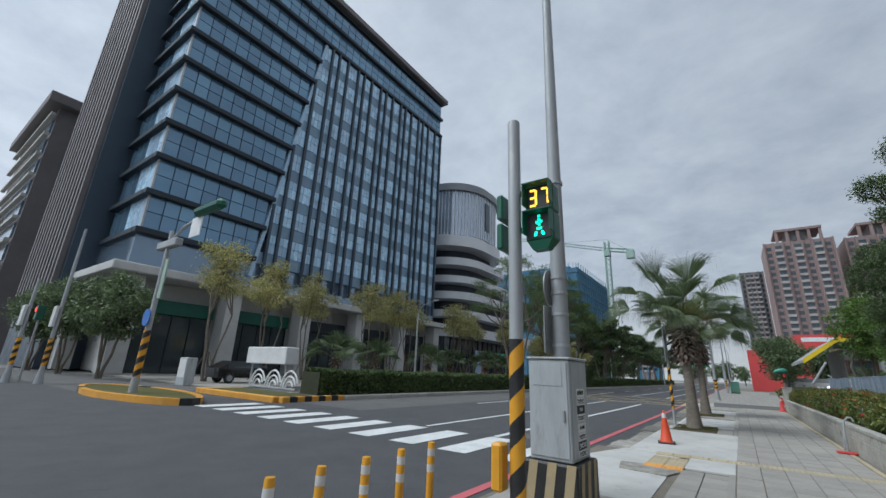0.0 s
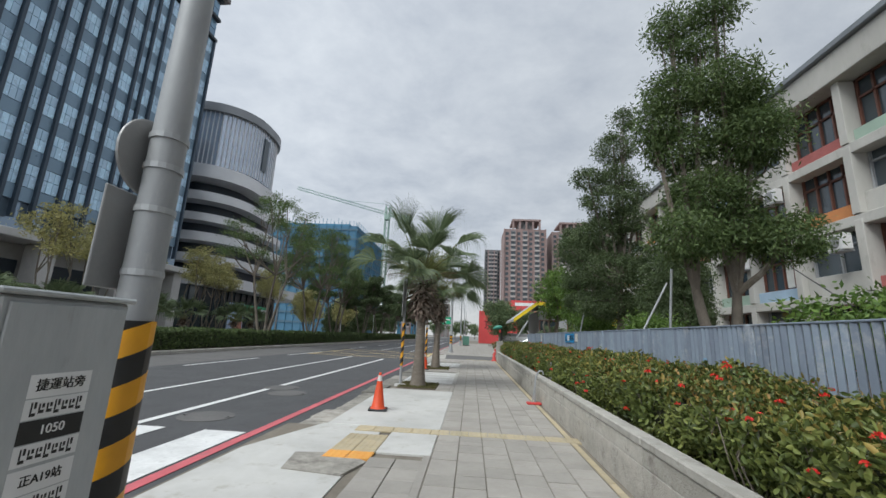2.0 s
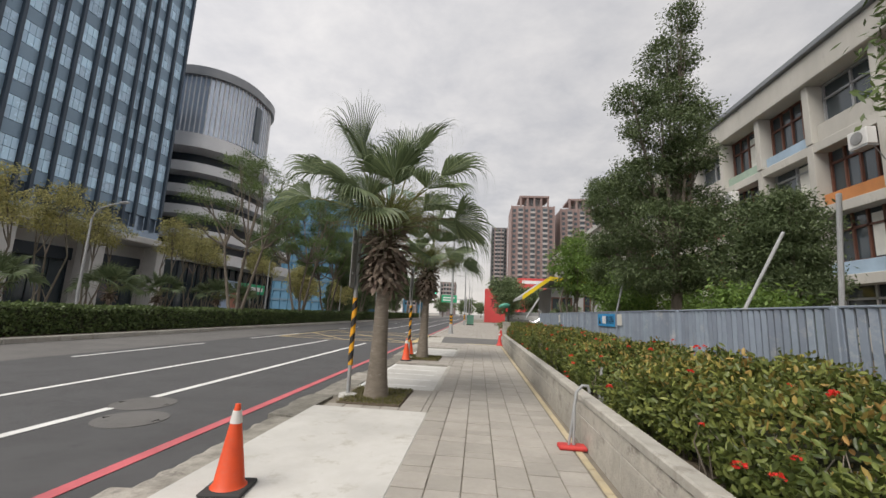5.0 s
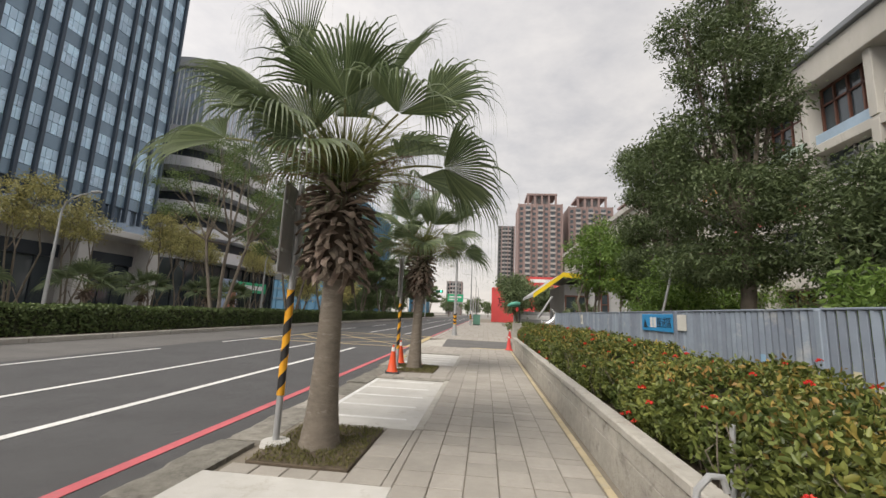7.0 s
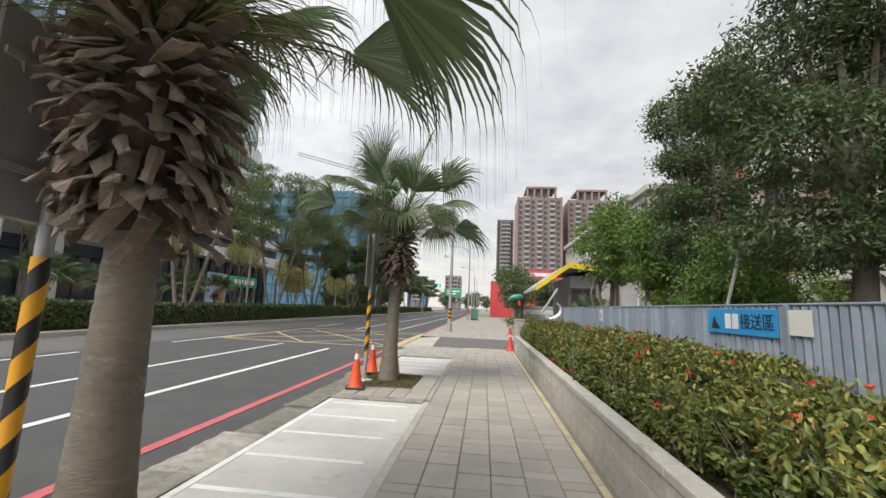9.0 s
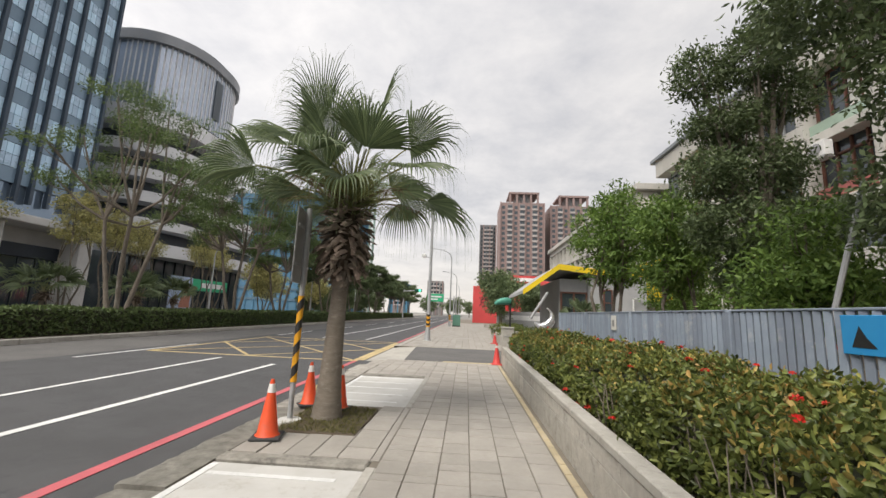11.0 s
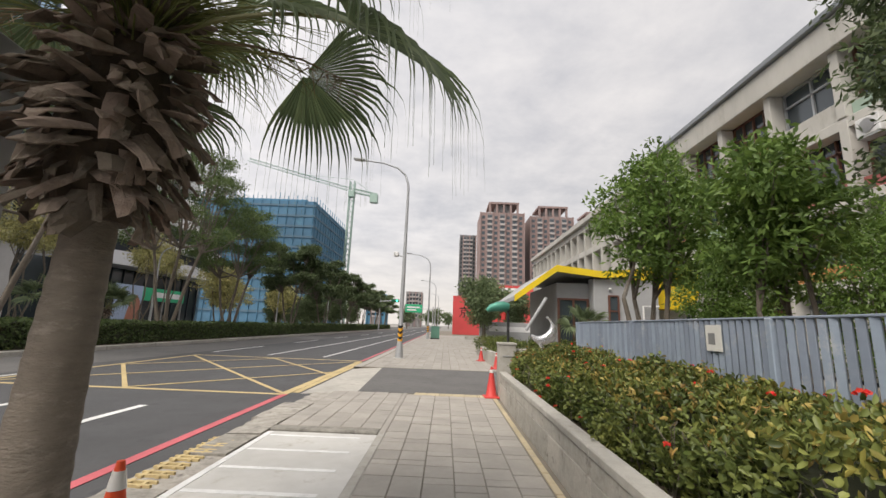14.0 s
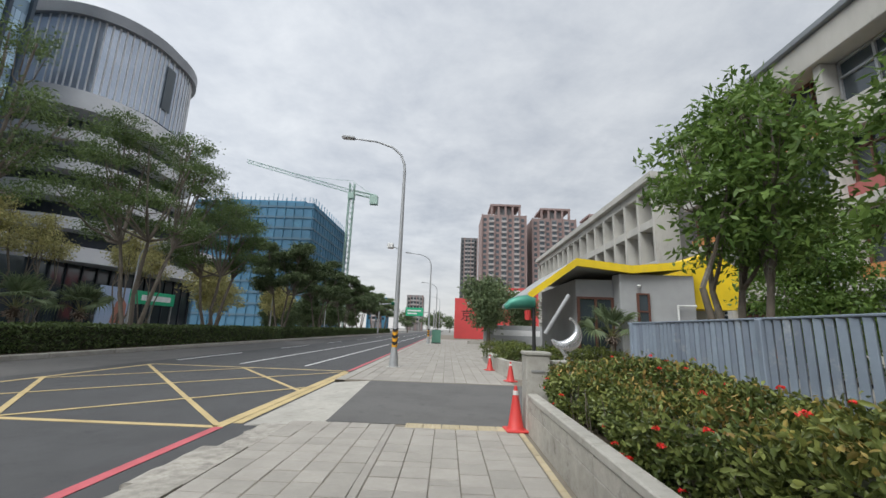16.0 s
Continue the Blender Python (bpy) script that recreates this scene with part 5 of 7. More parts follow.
def fan_palm(label, at, seed, lean, h0=1.85, h1=2.95, fronds=18, scale=1.0, near=True, leaves=()):
    t = thing("fan_palm", label, "palm tree", at, group="street palms" if near else "forecourt palms")
    rd = random.Random(seed)
    prof, n = [], 34
    for i in range(n + 1):
        s = i / n
        r = 0.116 + 0.06 * (1 - s) + 0.07 * (1 - s) ** 5 + (0.003 if i % 2 else -0.002)
        prof.append((r * scale, s * (h0 + 0.2)))
    g = Geo()
    g.tube([(lean[0] * (z / h1) ** 1.3 if z > 0 else 0, lean[1] * (z / h1), z - 0.04) for _, z in prof], [r for r, _ in prof], 18)
    part("trunk", g, M_BARK, t, smooth=True)
    cx = lambda z: Vector((lean[0] * (z / h1) ** 1.3, lean[1] * z / h1, z))
    g = Geo().tube([cx(h0 + (h1 - h0) * s + 0.05) for s in (0, .2, .5, .8, 1)], [0.16 * scale, 0.25 * scale, 0.27 * scale, 0.21 * scale, 0.14 * scale], 14)
    part("crown_core", g, M_BOOT_CORE, t, "dark fibrous core")
    nb = 250 if near else 40
    for i in range(nb):
        s = i / nb
        z = h0 + 0.12 + (h1 - h0 + 0.05) * s
        a = i * 2.39996 + rd.uniform(-0.15, 0.15)
        r = (0.17 + 0.13 * math.sin(math.pi * min(1, 0.15 + s * 0.9))) * scale
        flare = 2 + 70 * s ** 1.8 + rd.uniform(-24, 30)
        p = cx(z) + Vector((math.cos(a), math.sin(a), 0)) * r
        ob = new("boot", BOOTS[i % 5])
        ob.parent = t
        sc = rd.uniform(0.6, 1.15) * scale
        ob.matrix_basis = Matrix.Translation(p) @ Matrix.Rotation(a - math.pi / 2, 4, "Z") @ Matrix.Rotation(radians(flare), 4, "X") @ Matrix.Rotation(radians(rd.uniform(-40, 40)), 4, "Y") @ Matrix.Diagonal((sc, sc, sc, 1))
    for i, (azd, eld, pl, blade, dr) in enumerate(leaves):
        az, elev = radians(azd + rd.uniform(-6, 6)), radians(eld + rd.uniform(-4, 4))
        pet, bl = frond_mesh(seed * 100 + i, az, elev, pl * 0.90 * scale, blade * (1.04 - 0.16 * dr) * scale, dr, 40, 44 + 40 * min(1, dr * 1.4))
        root = cx(h1 + 0.02) + Vector((math.cos(az), math.sin(az), 0)) * 0.09 * scale
        fr = part("frond", bl, M_FROND, t, at=Matrix.Translation(root))
        part("petiole", pet, M_PETIOLE, fr, smooth=True)
    for i in range(0 if leaves else fronds):
        s = i / fronds
        az = i * 2.39996 + rd.uniform(-0.2, 0.2)
        elev = radians(80 - 48 * s ** 0.9 + rd.uniform(-6, 6))
        pl, blade, dr = (0.98 + 0.38 * s) * scale * rd.uniform(0.85, 1.15), rd.uniform(1.05, 1.22) * scale, 0.08 + 0.85 * s ** 1.2
        pet, bl = frond_mesh(seed * 100 + i, az, elev, pl, blade, dr, 46 if near else 18, 70 + 40 * min(1, 3 * s))
        root = cx(h1 - 0.05 + 0.15 * (1 - s)) + Vector((math.cos(az), math.sin(az), 0)) * 0.10 * s * scale
        fr = part("frond", bl, M_FROND, t, at=Matrix.Translation(root))
        part("petiole", pet, M_PETIOLE, fr, smooth=True)
    if near:
        # loose threads and young shoots in the heart of the crown
        g = Geo()
        for i in range(700):
            a, e0 = rd.uniform(0, 6.283), radians(rd.uniform(25, 88))
            ln = rd.uniform(0.35, 1.15)
            o = cx(h1 + rd.uniform(-0.1, 0.35)) + Vector((math.cos(a), math.sin(a), 0)) * rd.uniform(0.03, 0.2)
            q = [o]
            for k in range(4):
                q.append(q[-1] + Vector((math.cos(a) * math.cos(e0), math.sin(a) * math.cos(e0), math.sin(e0))) * ln / 4)
                e0 -= rd.uniform(0.05, 0.6)
            g.tube(q, [0.006, 0.006, 0.005, 0.004, 0.002], 3)
        tagged(part("leaf_threads", g, M_PALM_FIBRE, t, "yellow-green threads in the crown heart"), kind="stuff")
    # dry flower stalks hanging among the leaves
    if near:
        for i in range(5):
            a = 1.3 * i + 0.5
            pts = [cx(h1) + Vector((math.cos(a) * u * 1.25, math.sin(a) * u * 1.25, 0.75 * u - 0.55 * u * u)) for u in (0, .25, .5, .75, 1)]
            g = Geo().tube(pts, [0.014, 0.012, 0.010, 0.008, 0.004], 5)
            for k in range(46):
                b = pts[2].lerp(pts[4], rd.random())
                g.tube([b, b + Vector((rd.uniform(-.16, .16), rd.uniform(-.16, .16), rd.uniform(-0.22, 0.04)))], [0.004, 0.002], 3)
            part("flower_stalk", g, M_FROND_DRY, t, "dry branching flower stalk")
    return t


# leaves as azimuth, rise, stalk, blade, droop
PALM_LEAVES = ((184, 76, 1.72, 1.52, 0.16), (50, 82, 1.75, 1.52, 0.14), (8, 68, 1.72, 1.42, 0.66), (352, 34, 1.42, 1.34, 0.90), (172, 66, 1.85, 1.45, 0.80),
               (196, 42, 1.75, 1.42, 0.95), (292, 70, 1.20, 1.38, 0.55), (322, 52, 1.35, 1.30, 0.80), (92, 60, 1.30, 1.35, 0.70), (132, 74, 1.60, 1.38, 0.45),
               (38, 46, 1.30, 1.30, 0.90), (246, 52, 1.30, 1.35, 0.80), (224, 80, 1.20, 1.38, 0.25), (112, 36, 1.25, 1.25, 1.0), (300, 84, 1.00, 1.25, 0.10),
               (270, 40, 1.05, 1.25, 0.95), (152, 50, 1.20, 1.30, 0.85), (5, 58, 0.85, 1.25, 0.75), (120, 62, 0.85, 1.20, 0.70),
               (240, 66, 0.80, 1.20, 0.65))
fan_palm("tall fan palm with shaggy dead frond bases in grass bed", (-1.18, 13.92, 0.02), 5, (0.02, -0.04), 1.88, 3.05, leaves=PALM_LEAVES)
fan_palm("fan palm with shaggy brown skirt beside traffic cones", (-1.26, 20.75, 0.02), 12, (0.06, 0.06), 2.02, 3.18, 19, 0.97, leaves=[(a + 9, e - 2, p, b, d) for a, e, p, b, d in PALM_LEAVES])


def palm_bed(y0, y1):
    bed = thing("palm_bed", "square planting bed with sparse dry grass", "planting bed")
    part("bed_soil", Geo().box(-1.72, -0.62, y0, y1, -0.1, 0.012, 0.01), M_SOIL, bed)
    n = 2600
    c = np.stack([rng_np.uniform(-1.72, -0.62, n), rng_np.uniform(y0, y1, n), np.full(n, 0.03)], 1)
    v, q = leaf_cards(c, np.tile([0, 0, 0.9], (n, 1)), 0.07, 0.010, 0.7)
    tagged(part("bed_grass", fast_mesh("bed_grass", v, q, [M_GRASS]), None, bed), "short dry yellowish grass", kind="stuff")


palm_bed(13.3, 14.75)
palm_bed(20.0, 21.45)


# flowering hedge in the planter
def hedge_surface(n, y0, y1):
    """Random points and normals on the rounded, uneven hedge top and front."""
    u = rng_np.uniform(0, 1, n)
    y = rng_np.uniform(y0, y1, n)
    bump_ = 0.09 * np.sin(y * 1.9 + 0.7) + 0.06 * np.sin(y * 4.3) + 0.05 * np.sin(y * 0.61 + 2)
    a = u * 2.5
    front = a < 0.75
    x = np.where(front, 2.36 + 0.06 * np.sin(y * 2.7) - 0.09 * np.sin(a / 0.75 * math.pi), 2.36 + (a - 0.75) / 1.75 * 1.66)
    t = (a - 0.75) / 1.75
    z = np.where(front, 0.52 + a / 0.75 * 0.48, 1.00 + 0.16 * np.sin(np.clip(t, 0, 1) * math.pi * 0.8) + bump_ * 0.8)
    z = z + 0.05 * np.sin(x * 7 + y * 2.3)
    nx = np.where(front, -0.9, -0.15)
    return np.stack([x, y, z], 1), np.stack([nx, np.zeros(n), np.where(front, 0.45, 1.0)], 1)


hedge = thing("flowering_hedge", "low flowering shrub hedge with red blossoms", "hedge", kind="stuff")
pA, nA = hedge_surface(150000, 1.0, 28.5)
pB, nB = hedge_surface(9000, -9, 1.0)
pts, nrm = np.concatenate([pA, pB]), np.concatenate([nA, nB])
pts += rng_np.normal(size=pts.shape) * 0.03
lump = np.array([noise.noise((a * 4.2, b * 4.2, c * 4.2)) for a, b, c in pts])
lump2 = np.sin(pts[:, 1] * 9.1 + 3 * np.sin(pts[:, 0] * 6.3)) * np.sin(pts[:, 0] * 8.7 + 2 * np.sin(pts[:, 1] * 5.1))
pts += nrm * (0.10 * lump + 0.035 * lump2)[:, None]
keep = (lump + 0.35 * lump2 + rng_np.normal(0, 0.22, len(pts))) > -0.38
pts, nrm = pts[keep], nrm[keep]
pts -= nrm * rng_np.uniform(0, 0.13, len(pts))[:, None]
v, q = leaf_ovals(pts, nrm * 0.75, 0.064, 0.030, 0.85)
tip = (rng_np.uniform(0, 1, len(pts)) < 0.22) & (nrm[:, 2] > 0.8)
tagged(part("foliage", fast_mesh("foliage", v, q, [M_HEDGE, M_HEDGE_TIP], np.repeat(tip.astype(int), 2)), None, hedge), "small glossy green and bronze leaves", kind="stuff")
# solid boxes below the leaves, coloured near-black for the shade inside
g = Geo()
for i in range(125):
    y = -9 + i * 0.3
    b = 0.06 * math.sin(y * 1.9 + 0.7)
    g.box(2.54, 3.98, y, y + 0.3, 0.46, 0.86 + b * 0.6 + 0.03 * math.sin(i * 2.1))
part("inner_twigs", g, M_HEDGE_CORE, hedge, "solid core coloured as inner hedge shade")
gs = Geo()
rd = random.Random(4)
for i in range(420):
    y, x = rd.uniform(0, 28), rd.uniform(2.34, 2.56)
    gs.tube([(x, y, 0.45), (x + rd.uniform(-.1, .05), y + rd.uniform(-.1, .1), 0.72), (x + rd.uniform(-.12, .1), y + rd.uniform(-.15, .15), 0.95)], [0.008, 0.006, 0.003], 4)
tagged(part("stems", gs, M_BARK2, hedge, "thin grey stems"), kind="stuff")


def flower_mesh(seed):
    r = np.random.default_rng(seed)
    n = 26
    d = r.normal(size=(n, 3))
    d[:, 2] = np.abs(d[:, 2]) + 0.2
    d /= np.linalg.norm(d, axis=1, keepdims=True)
    v, q = leaf_cards(d * 0.045 * np.array([1, 1, 0.85]), d * 0.2 + r.normal(size=(n, 3)) * 0.5, 0.034, 0.026, 0.5)
    return fast_mesh("flower", v, q, [M_FLOWER])


FLOWERS = [flower_mesh(s) for s in range(5)]
fp, fn = hedge_surface(150, 3.0, 28.3)
for i in range(150):
    ob = new("flower", FLOWERS[i % 5])
    ob.parent = hedge
    ob.matrix_basis = Matrix.Translation(Vector(fp[i]) + Vector(fn[i]) * 0.06) @ Matrix.Rotation(i * 1.7, 4, "Z") @ Matrix.Scale(rd.uniform(0.45, 0.85), 4)

# blue-grey slatted school fence
FX = 4.12
fence = thing("slat_fence", "blue-grey metal slat fence with painted murals", "fence", kind="structure")
slat = Geo().box(-0.036, 0.036, -0.014, 0.014, 0.40, 1.80, 0.005).mesh("slat", M_FENCE)
for i in range(298):
    y = -5.0 + i * 0.115
    ang = 104
    ob = new("slat", slat)
    ob.parent = fence
    ob.matrix_basis = pose(FX, y, 0, 0, 0, ang + (i * 37 % 7) - 3)
    # mural patches on the slat faces
    for c, (m, yc, zc, rr) in enumerate(((M_FENCE_YEL, 13.2, 1.0, 0.36), (M_FENCE_SKY, 8.6, 1.0, 0.5), (M_FENCE_SKY, 14.6, 1.0, 0.4), (M_FENCE_SKY, 20.4, 0.98, 0.4), (M_FENCE_YEL, 17.6, 0.98, 0.3), (M_FENCE_YEL, 23.2, 0.95, 0.3))):
        dd = rr - abs(y - yc)
        if dd > 0.05:
            pm = new("mural_patch", Geo().box(-0.033, 0.033, 0.0145, 0.0165, zc - 0.45, zc + dd * 0.45 + 0.12 * math.sin(i * 2.3)).mesh("mural_patch", m))
            pm.parent = fence
            pm.matrix_basis = ob.matrix_basis.copy()
part("top_rail", Geo().box(FX - 0.025, FX + 0.03, -5.1, 29.3, 1.80, 1.825, 0.006), M_FENCE, fence)
part("bottom_rail", Geo().box(FX - 0.04, FX + 0.04, -5.1, 29.3, 0.50, 0.56, 0.008), M_FENCE, fence)
for i in range(12):
    part("fence_post", Geo().box(FX - 0.05, FX + 0.05, -5.0 + i * 3.1, -4.92 + i * 3.1, 0.1, 1.81, 0.008), M_FENCE, fence)
ban = thing("blue_banner", "blue banner with white and black lettering on fence", "banner", (FX - 0.034, 16.87, 1.43), -90)
part("banner_cloth", Geo().box(-1.43, 0.0, -0.006, 0.006, 0.0, 0.33, 0.004), M_BANNER, ban)
written("banner_text", "接送區", 0.21, M_INK, ban, pose(-0.36, -0.009, 0.16, 90, 0, 0), "black characters")
for x in (-1.0, -0.84):
    part("banner_letter_block", Geo().box(x, x + 0.13, -0.0095, -0.0065, 0.07, 0.27), M_SIGN_W, ban)
part("banner_emblem", Geo().add([(-1.34, -0.009, 0.06), (-1.12, -0.009, 0.06), (-1.2, -0.009, 0.14), (-1.26, -0.009, 0.24)], [(0, 1, 2, 3)]), M_INK, ban)
pap = thing("paper_notice", "small white paper notice on the fence", "notice", (FX - 0.034, 16.74, 1.48), -90, group="notices")
part("sheet", Geo().box(0, 0.36, -0.003, 0.003, 0, 0.27), M_PAPER, pap)
pap2 = thing("paper_notice", "white notice sheet with a small picture on fence", "notice", (FX - 0.034, 23.98, 1.42), -90, group="notices")
part("sheet", Geo().box(0, 0.30, -0.003, 0.003, 0, 0.32), M_PAPER, pap2)
part("sheet_picture", Geo().box(0.05, 0.18, -0.006, -0.004, 0.08, 0.22), M_PLATE, pap2)

# school garden trees
random.seed(21)
tree("tall willowy green tree with twisted trunk behind the fence", (4.98, 9.3, 0.42), 2.1, 0.17,
     slimmer([(-0.50, 0.2, 7.8, 0.42, 0.42, 0.50), (0.28, -0.1, 8.0, 0.46, 0.46, 0.48), (-0.12, 0.0, 7.1, 0.46, 0.46, 0.24), (-0.50, 0.2, 6.2, 0.60, 0.60, 0.55), (0.16, -0.3, 6.1, 0.72, 0.65, 0.60),
      (0.80, 0.2, 5.9, 0.50, 0.60, 0.62), (-0.42, 0.3, 5.05, 0.74, 0.60, 0.60), (0.58, -0.3, 5.0, 0.72, 0.65, 0.66), (0.02, 0.2, 4.0, 0.92, 0.70, 0.55), (-0.72, -0.2, 3.05, 0.62, 0.60, 0.52),
      (0.42, 0.3, 3.3, 0.72, 0.70, 0.62), (1.05, -0.2, 3.05, 0.54, 0.60, 0.50), (-0.95, 0.3, 5.5, 0.34, 0.40, 0.62)]), M_LEAF_MID, 52000, 0.105, 0.030, 0.15, 0.55, forks=2)
tree("slim staked conifer behind the fence", (7.3, 15.4, 0.42), 1.6, 0.10,
     [(0, 0, 2.0, 0.8, 0.8, 0.4), (0.1, 0.1, 2.7, 0.65, 0.65, 0.35), (0, 0, 3.3, 0.5, 0.5, 0.32), (0.05, 0.0, 3.9, 0.32, 0.32, 0.35)], M_LEAF_DARK, 14000, 0.10, 0.030, 0.12, 0.1, stakes=2)
tree("tall spire-shaped dark green tree behind the fence", (6.3, 18.3, 0.42), 3.2, 0.17,
     slimmer([(0.50, 0.0, 10.75, 0.50, 0.50, 0.62), (0.15, 0.3, 9.5, 0.95, 0.85, 0.80), (-1.15, -0.2, 7.85, 0.72, 0.70, 0.55), (0.25, 0.2, 8.1, 0.95, 0.85, 0.62), (-0.36, -0.3, 6.8, 1.30, 1.00, 0.66),
      (-0.62, 0.3, 5.5, 1.22, 1.00, 0.85), (-1.80, 0.2, 4.75, 0.72, 0.80, 0.70), (-0.60, -0.2, 3.9, 1.60, 1.10, 0.85), (0.70, 0.3, 4.6, 0.95, 0.95, 0.80), (0.85, -0.2, 7.4, 0.45, 0.50, 0.40),
      (-0.4, 0.2, 2.6, 1.5, 1.1, 0.7), (0.3, -0.3, 6.0, 0.9, 0.8, 0.6)]), M_LEAF_DARK, 52000, 0.11, 0.038, 0.14, 0.3)
tree("dense dark evergreen tree over the fence", (6.35, 22.3, 0.42), 2.6, 0.16,
     slimmer([(-0.85, 0.2, 6.35, 0.62, 0.60, 0.60), (0.05, -0.2, 6.5, 0.70, 0.65, 0.62), (-0.45, 0.2, 5.3, 0.80, 0.70, 0.50), (0.75, 0.2, 5.85, 0.60, 0.70, 0.58), (-0.95, -0.1, 4.05, 0.60, 0.65, 0.52),
      (0.25, 0.3, 4.3, 0.98, 0.85, 0.66), (-0.50, -0.2, 3.0, 1.02, 0.90, 0.60), (0.8, 0.1, 3.2, 0.9, 0.9, 0.6), (0.1, 0.1, 2.2, 1.0, 1.0, 0.5), (0.5, -0.1, 7.2, 0.5, 0.5, 0.35)]), M_LEAF_DARK, 36000, 0.11, 0.038, 0.14, 0.3)
tree("bushy multi-stemmed tree with dense foliage", (7.6, 16.6, 0.42), 1.6, 0.12, envelope("round", 1.1, 4.3, 2.2, 11, 5), M_LEAF_DARK, 34000, 0.11, 0.04, 0.15, 0.3, forks=3)
tree("bright green broad-leaved multi-stemmed tree by the fence", (5.45, 28.3, 0.42), 2.0, 0.11, [(x + 0.35, y, z, a, b, c) for x, y, z, a, b, c in envelope("round", 2.5, 5.6, 1.9, 14, 6)], M_LEAF_BRIGHT, 9500, 0.18, 0.060, 0.17, 0.3, forks=4)
tree("bright green small tree leaning over the fence", (6.3, 25.4, 0.42), 1.6, 0.08, envelope("round", 2.1, 4.5, 1.6, 10, 7), M_LEAF_BRIGHT, 8000, 0.17, 0.058, 0.15, 0.35, forks=3)
tree("young yellow-green shrub beside the fence", (5.9, 14.6, 0.42), 0.8, 0.05, envelope("flat", 0.9, 1.8, 1.1, 7, 8), M_LEAF_BRIGHT, 7500, 0.115, 0.045, 0.18, 0.2, category="shrub", forks=3)
tree("bright green leafy shrub beside the fence", (5.9, 20.7, 0.42), 0.9, 0.06, envelope("flat", 1.2, 2.7, 1.15, 8, 9), M_LEAF_BRIGHT, 9500, 0.11, 0.042, 0.18, 0.25, category="shrub", forks=3)
tree("low yellow-green shrub behind the fence", (6.3, 8.0, 0.42), 0.8, 0.05, envelope("flat", 0.9, 1.9, 1.2, 6, 10), M_LEAF_BRIGHT, 5000, 0.12, 0.05, 0.18, 0.2, category="shrub", forks=3)
tree("bright green leafy tree before the school wall", (9.7, 31.4, -0.02), 1.6, 0.08, envelope("round", 1.2, 5.0, 1.8, 11, 14), M_LEAF_BRIGHT, 15000, 0.14, 0.055, 0.18, 0.25, forks=3)
tree("bright green leafy tree before the school wall", (12.0, 28.8, -0.02), 1.6, 0.08, envelope("round", 1.0, 5.2, 2.0, 11, 15), M_LEAF_BRIGHT, 15000, 0.14, 0.055, 0.18, 0.25, forks=3)
tree("dark round-crowned tree by the school gate", (4.6, 60, 0), 2.6, 0.2, envelope("round", 2.0, 6.6, 3.0, 12, 12), M_LEAF_FAR, 9000, 0.34, 0.14, 0.35, 0.25)
tree("small round tree beside the red hoarding", (8.6, 66, 0), 2.2, 0.18, envelope("round", 1.6, 5.8, 2.6, 10, 13), M_LEAF_FAR, 7000, 0.34, 0.14, 0.35, 0.25)
for i, (x, y, s) in enumerate(((3.7, 38.2, 1), (3.5, 41.5, 0.8), (5.3, 38.5, 0.9), (3.9, 43.2, 1.0), (7.0, 38.4, 0.9))):
    tree("clipped green shrub in the gate planter", (x, y, 0.29), 0.3, 0.03, [(dx, dy, 0.45, 0.6, 0.5, 0.33) for dx, dy in ((0, 0), (0.6, 0.3), (-0.5, 0.2), (0.1, 0.7))], M_HEDGE, 2600, 0.11, 0.05, 0.1, 0.1, group="gate shrubs", category="shrub")
fan_palm("small feathery palm before the guard house", (7.6, 38.8, 0.28), 31, (0.02, 0.02), 0.9, 1.2, 14, 0.75, near=False)

# leaning props that hold up the young trees
for i, (x, y, lx, ly) in enumerate(((4.5, 13.8, 1.6, 0.1), (4.85, 11.5, 0.3, 0.1), (4.7, 19.6, 0.5, -0.5))):
    pr = thing("tree_prop", "leaning grey pole propping a young tree", "pole", (x, y, 0.4), group="tree props")
    part("prop_pole", Geo().tube([(0, 0, 0), (lx, ly, 2.9)], 0.03, 8), M_STEEL, pr)


# ---- median hedge and trees ----
mh_ = thing("median_hedge", "long clipped green hedge along the median", "hedge", kind="stuff")
n = 46000
y = 11.2 + (rng_np.uniform(0, 1, n) ** 1.5) * 128
w_ = rng_np.uniform(0, 1, n)
front = w_ < 0.55
x = np.where(front, -15.55 + rng_np.normal(0, 0.05, n), rng_np.uniform(-16.9, -15.55, n))
z = np.where(front, rng_np.uniform(0.12, 1.16, n), 1.18 + rng_np.normal(0, 0.035, n)) + 0.04 * np.sin(y * 1.3)
nr = np.where(front[:, None], np.array([[0.8, 0, 0.3]]), np.array([[0.1, 0, 0.9]]))
v, q = leaf_cards(np.stack([x, y, z], 1), nr * 0.6, 0.15, 0.085, 0.7)
tagged(part("foliage", fast_mesh("median_foliage", v, q, [M_HEDGE2]), None, mh_), "dense clipped leaves", kind="stuff")
# one dark box stands in for the shade behind the clipped leaves
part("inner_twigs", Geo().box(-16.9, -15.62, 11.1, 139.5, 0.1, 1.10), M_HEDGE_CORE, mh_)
random.seed(33)
MT = ((33.3, 12.0, 4.6), (43.2, 12.0, 4.9), (50.5, 10.0, 3.9), (63.0, 9.6, 4.2), (75, 9.6, 4.2), (88, 9.4, 4.2), (101, 9.2, 4.2), (116, 9, 4.2), (131, 9, 4.2))
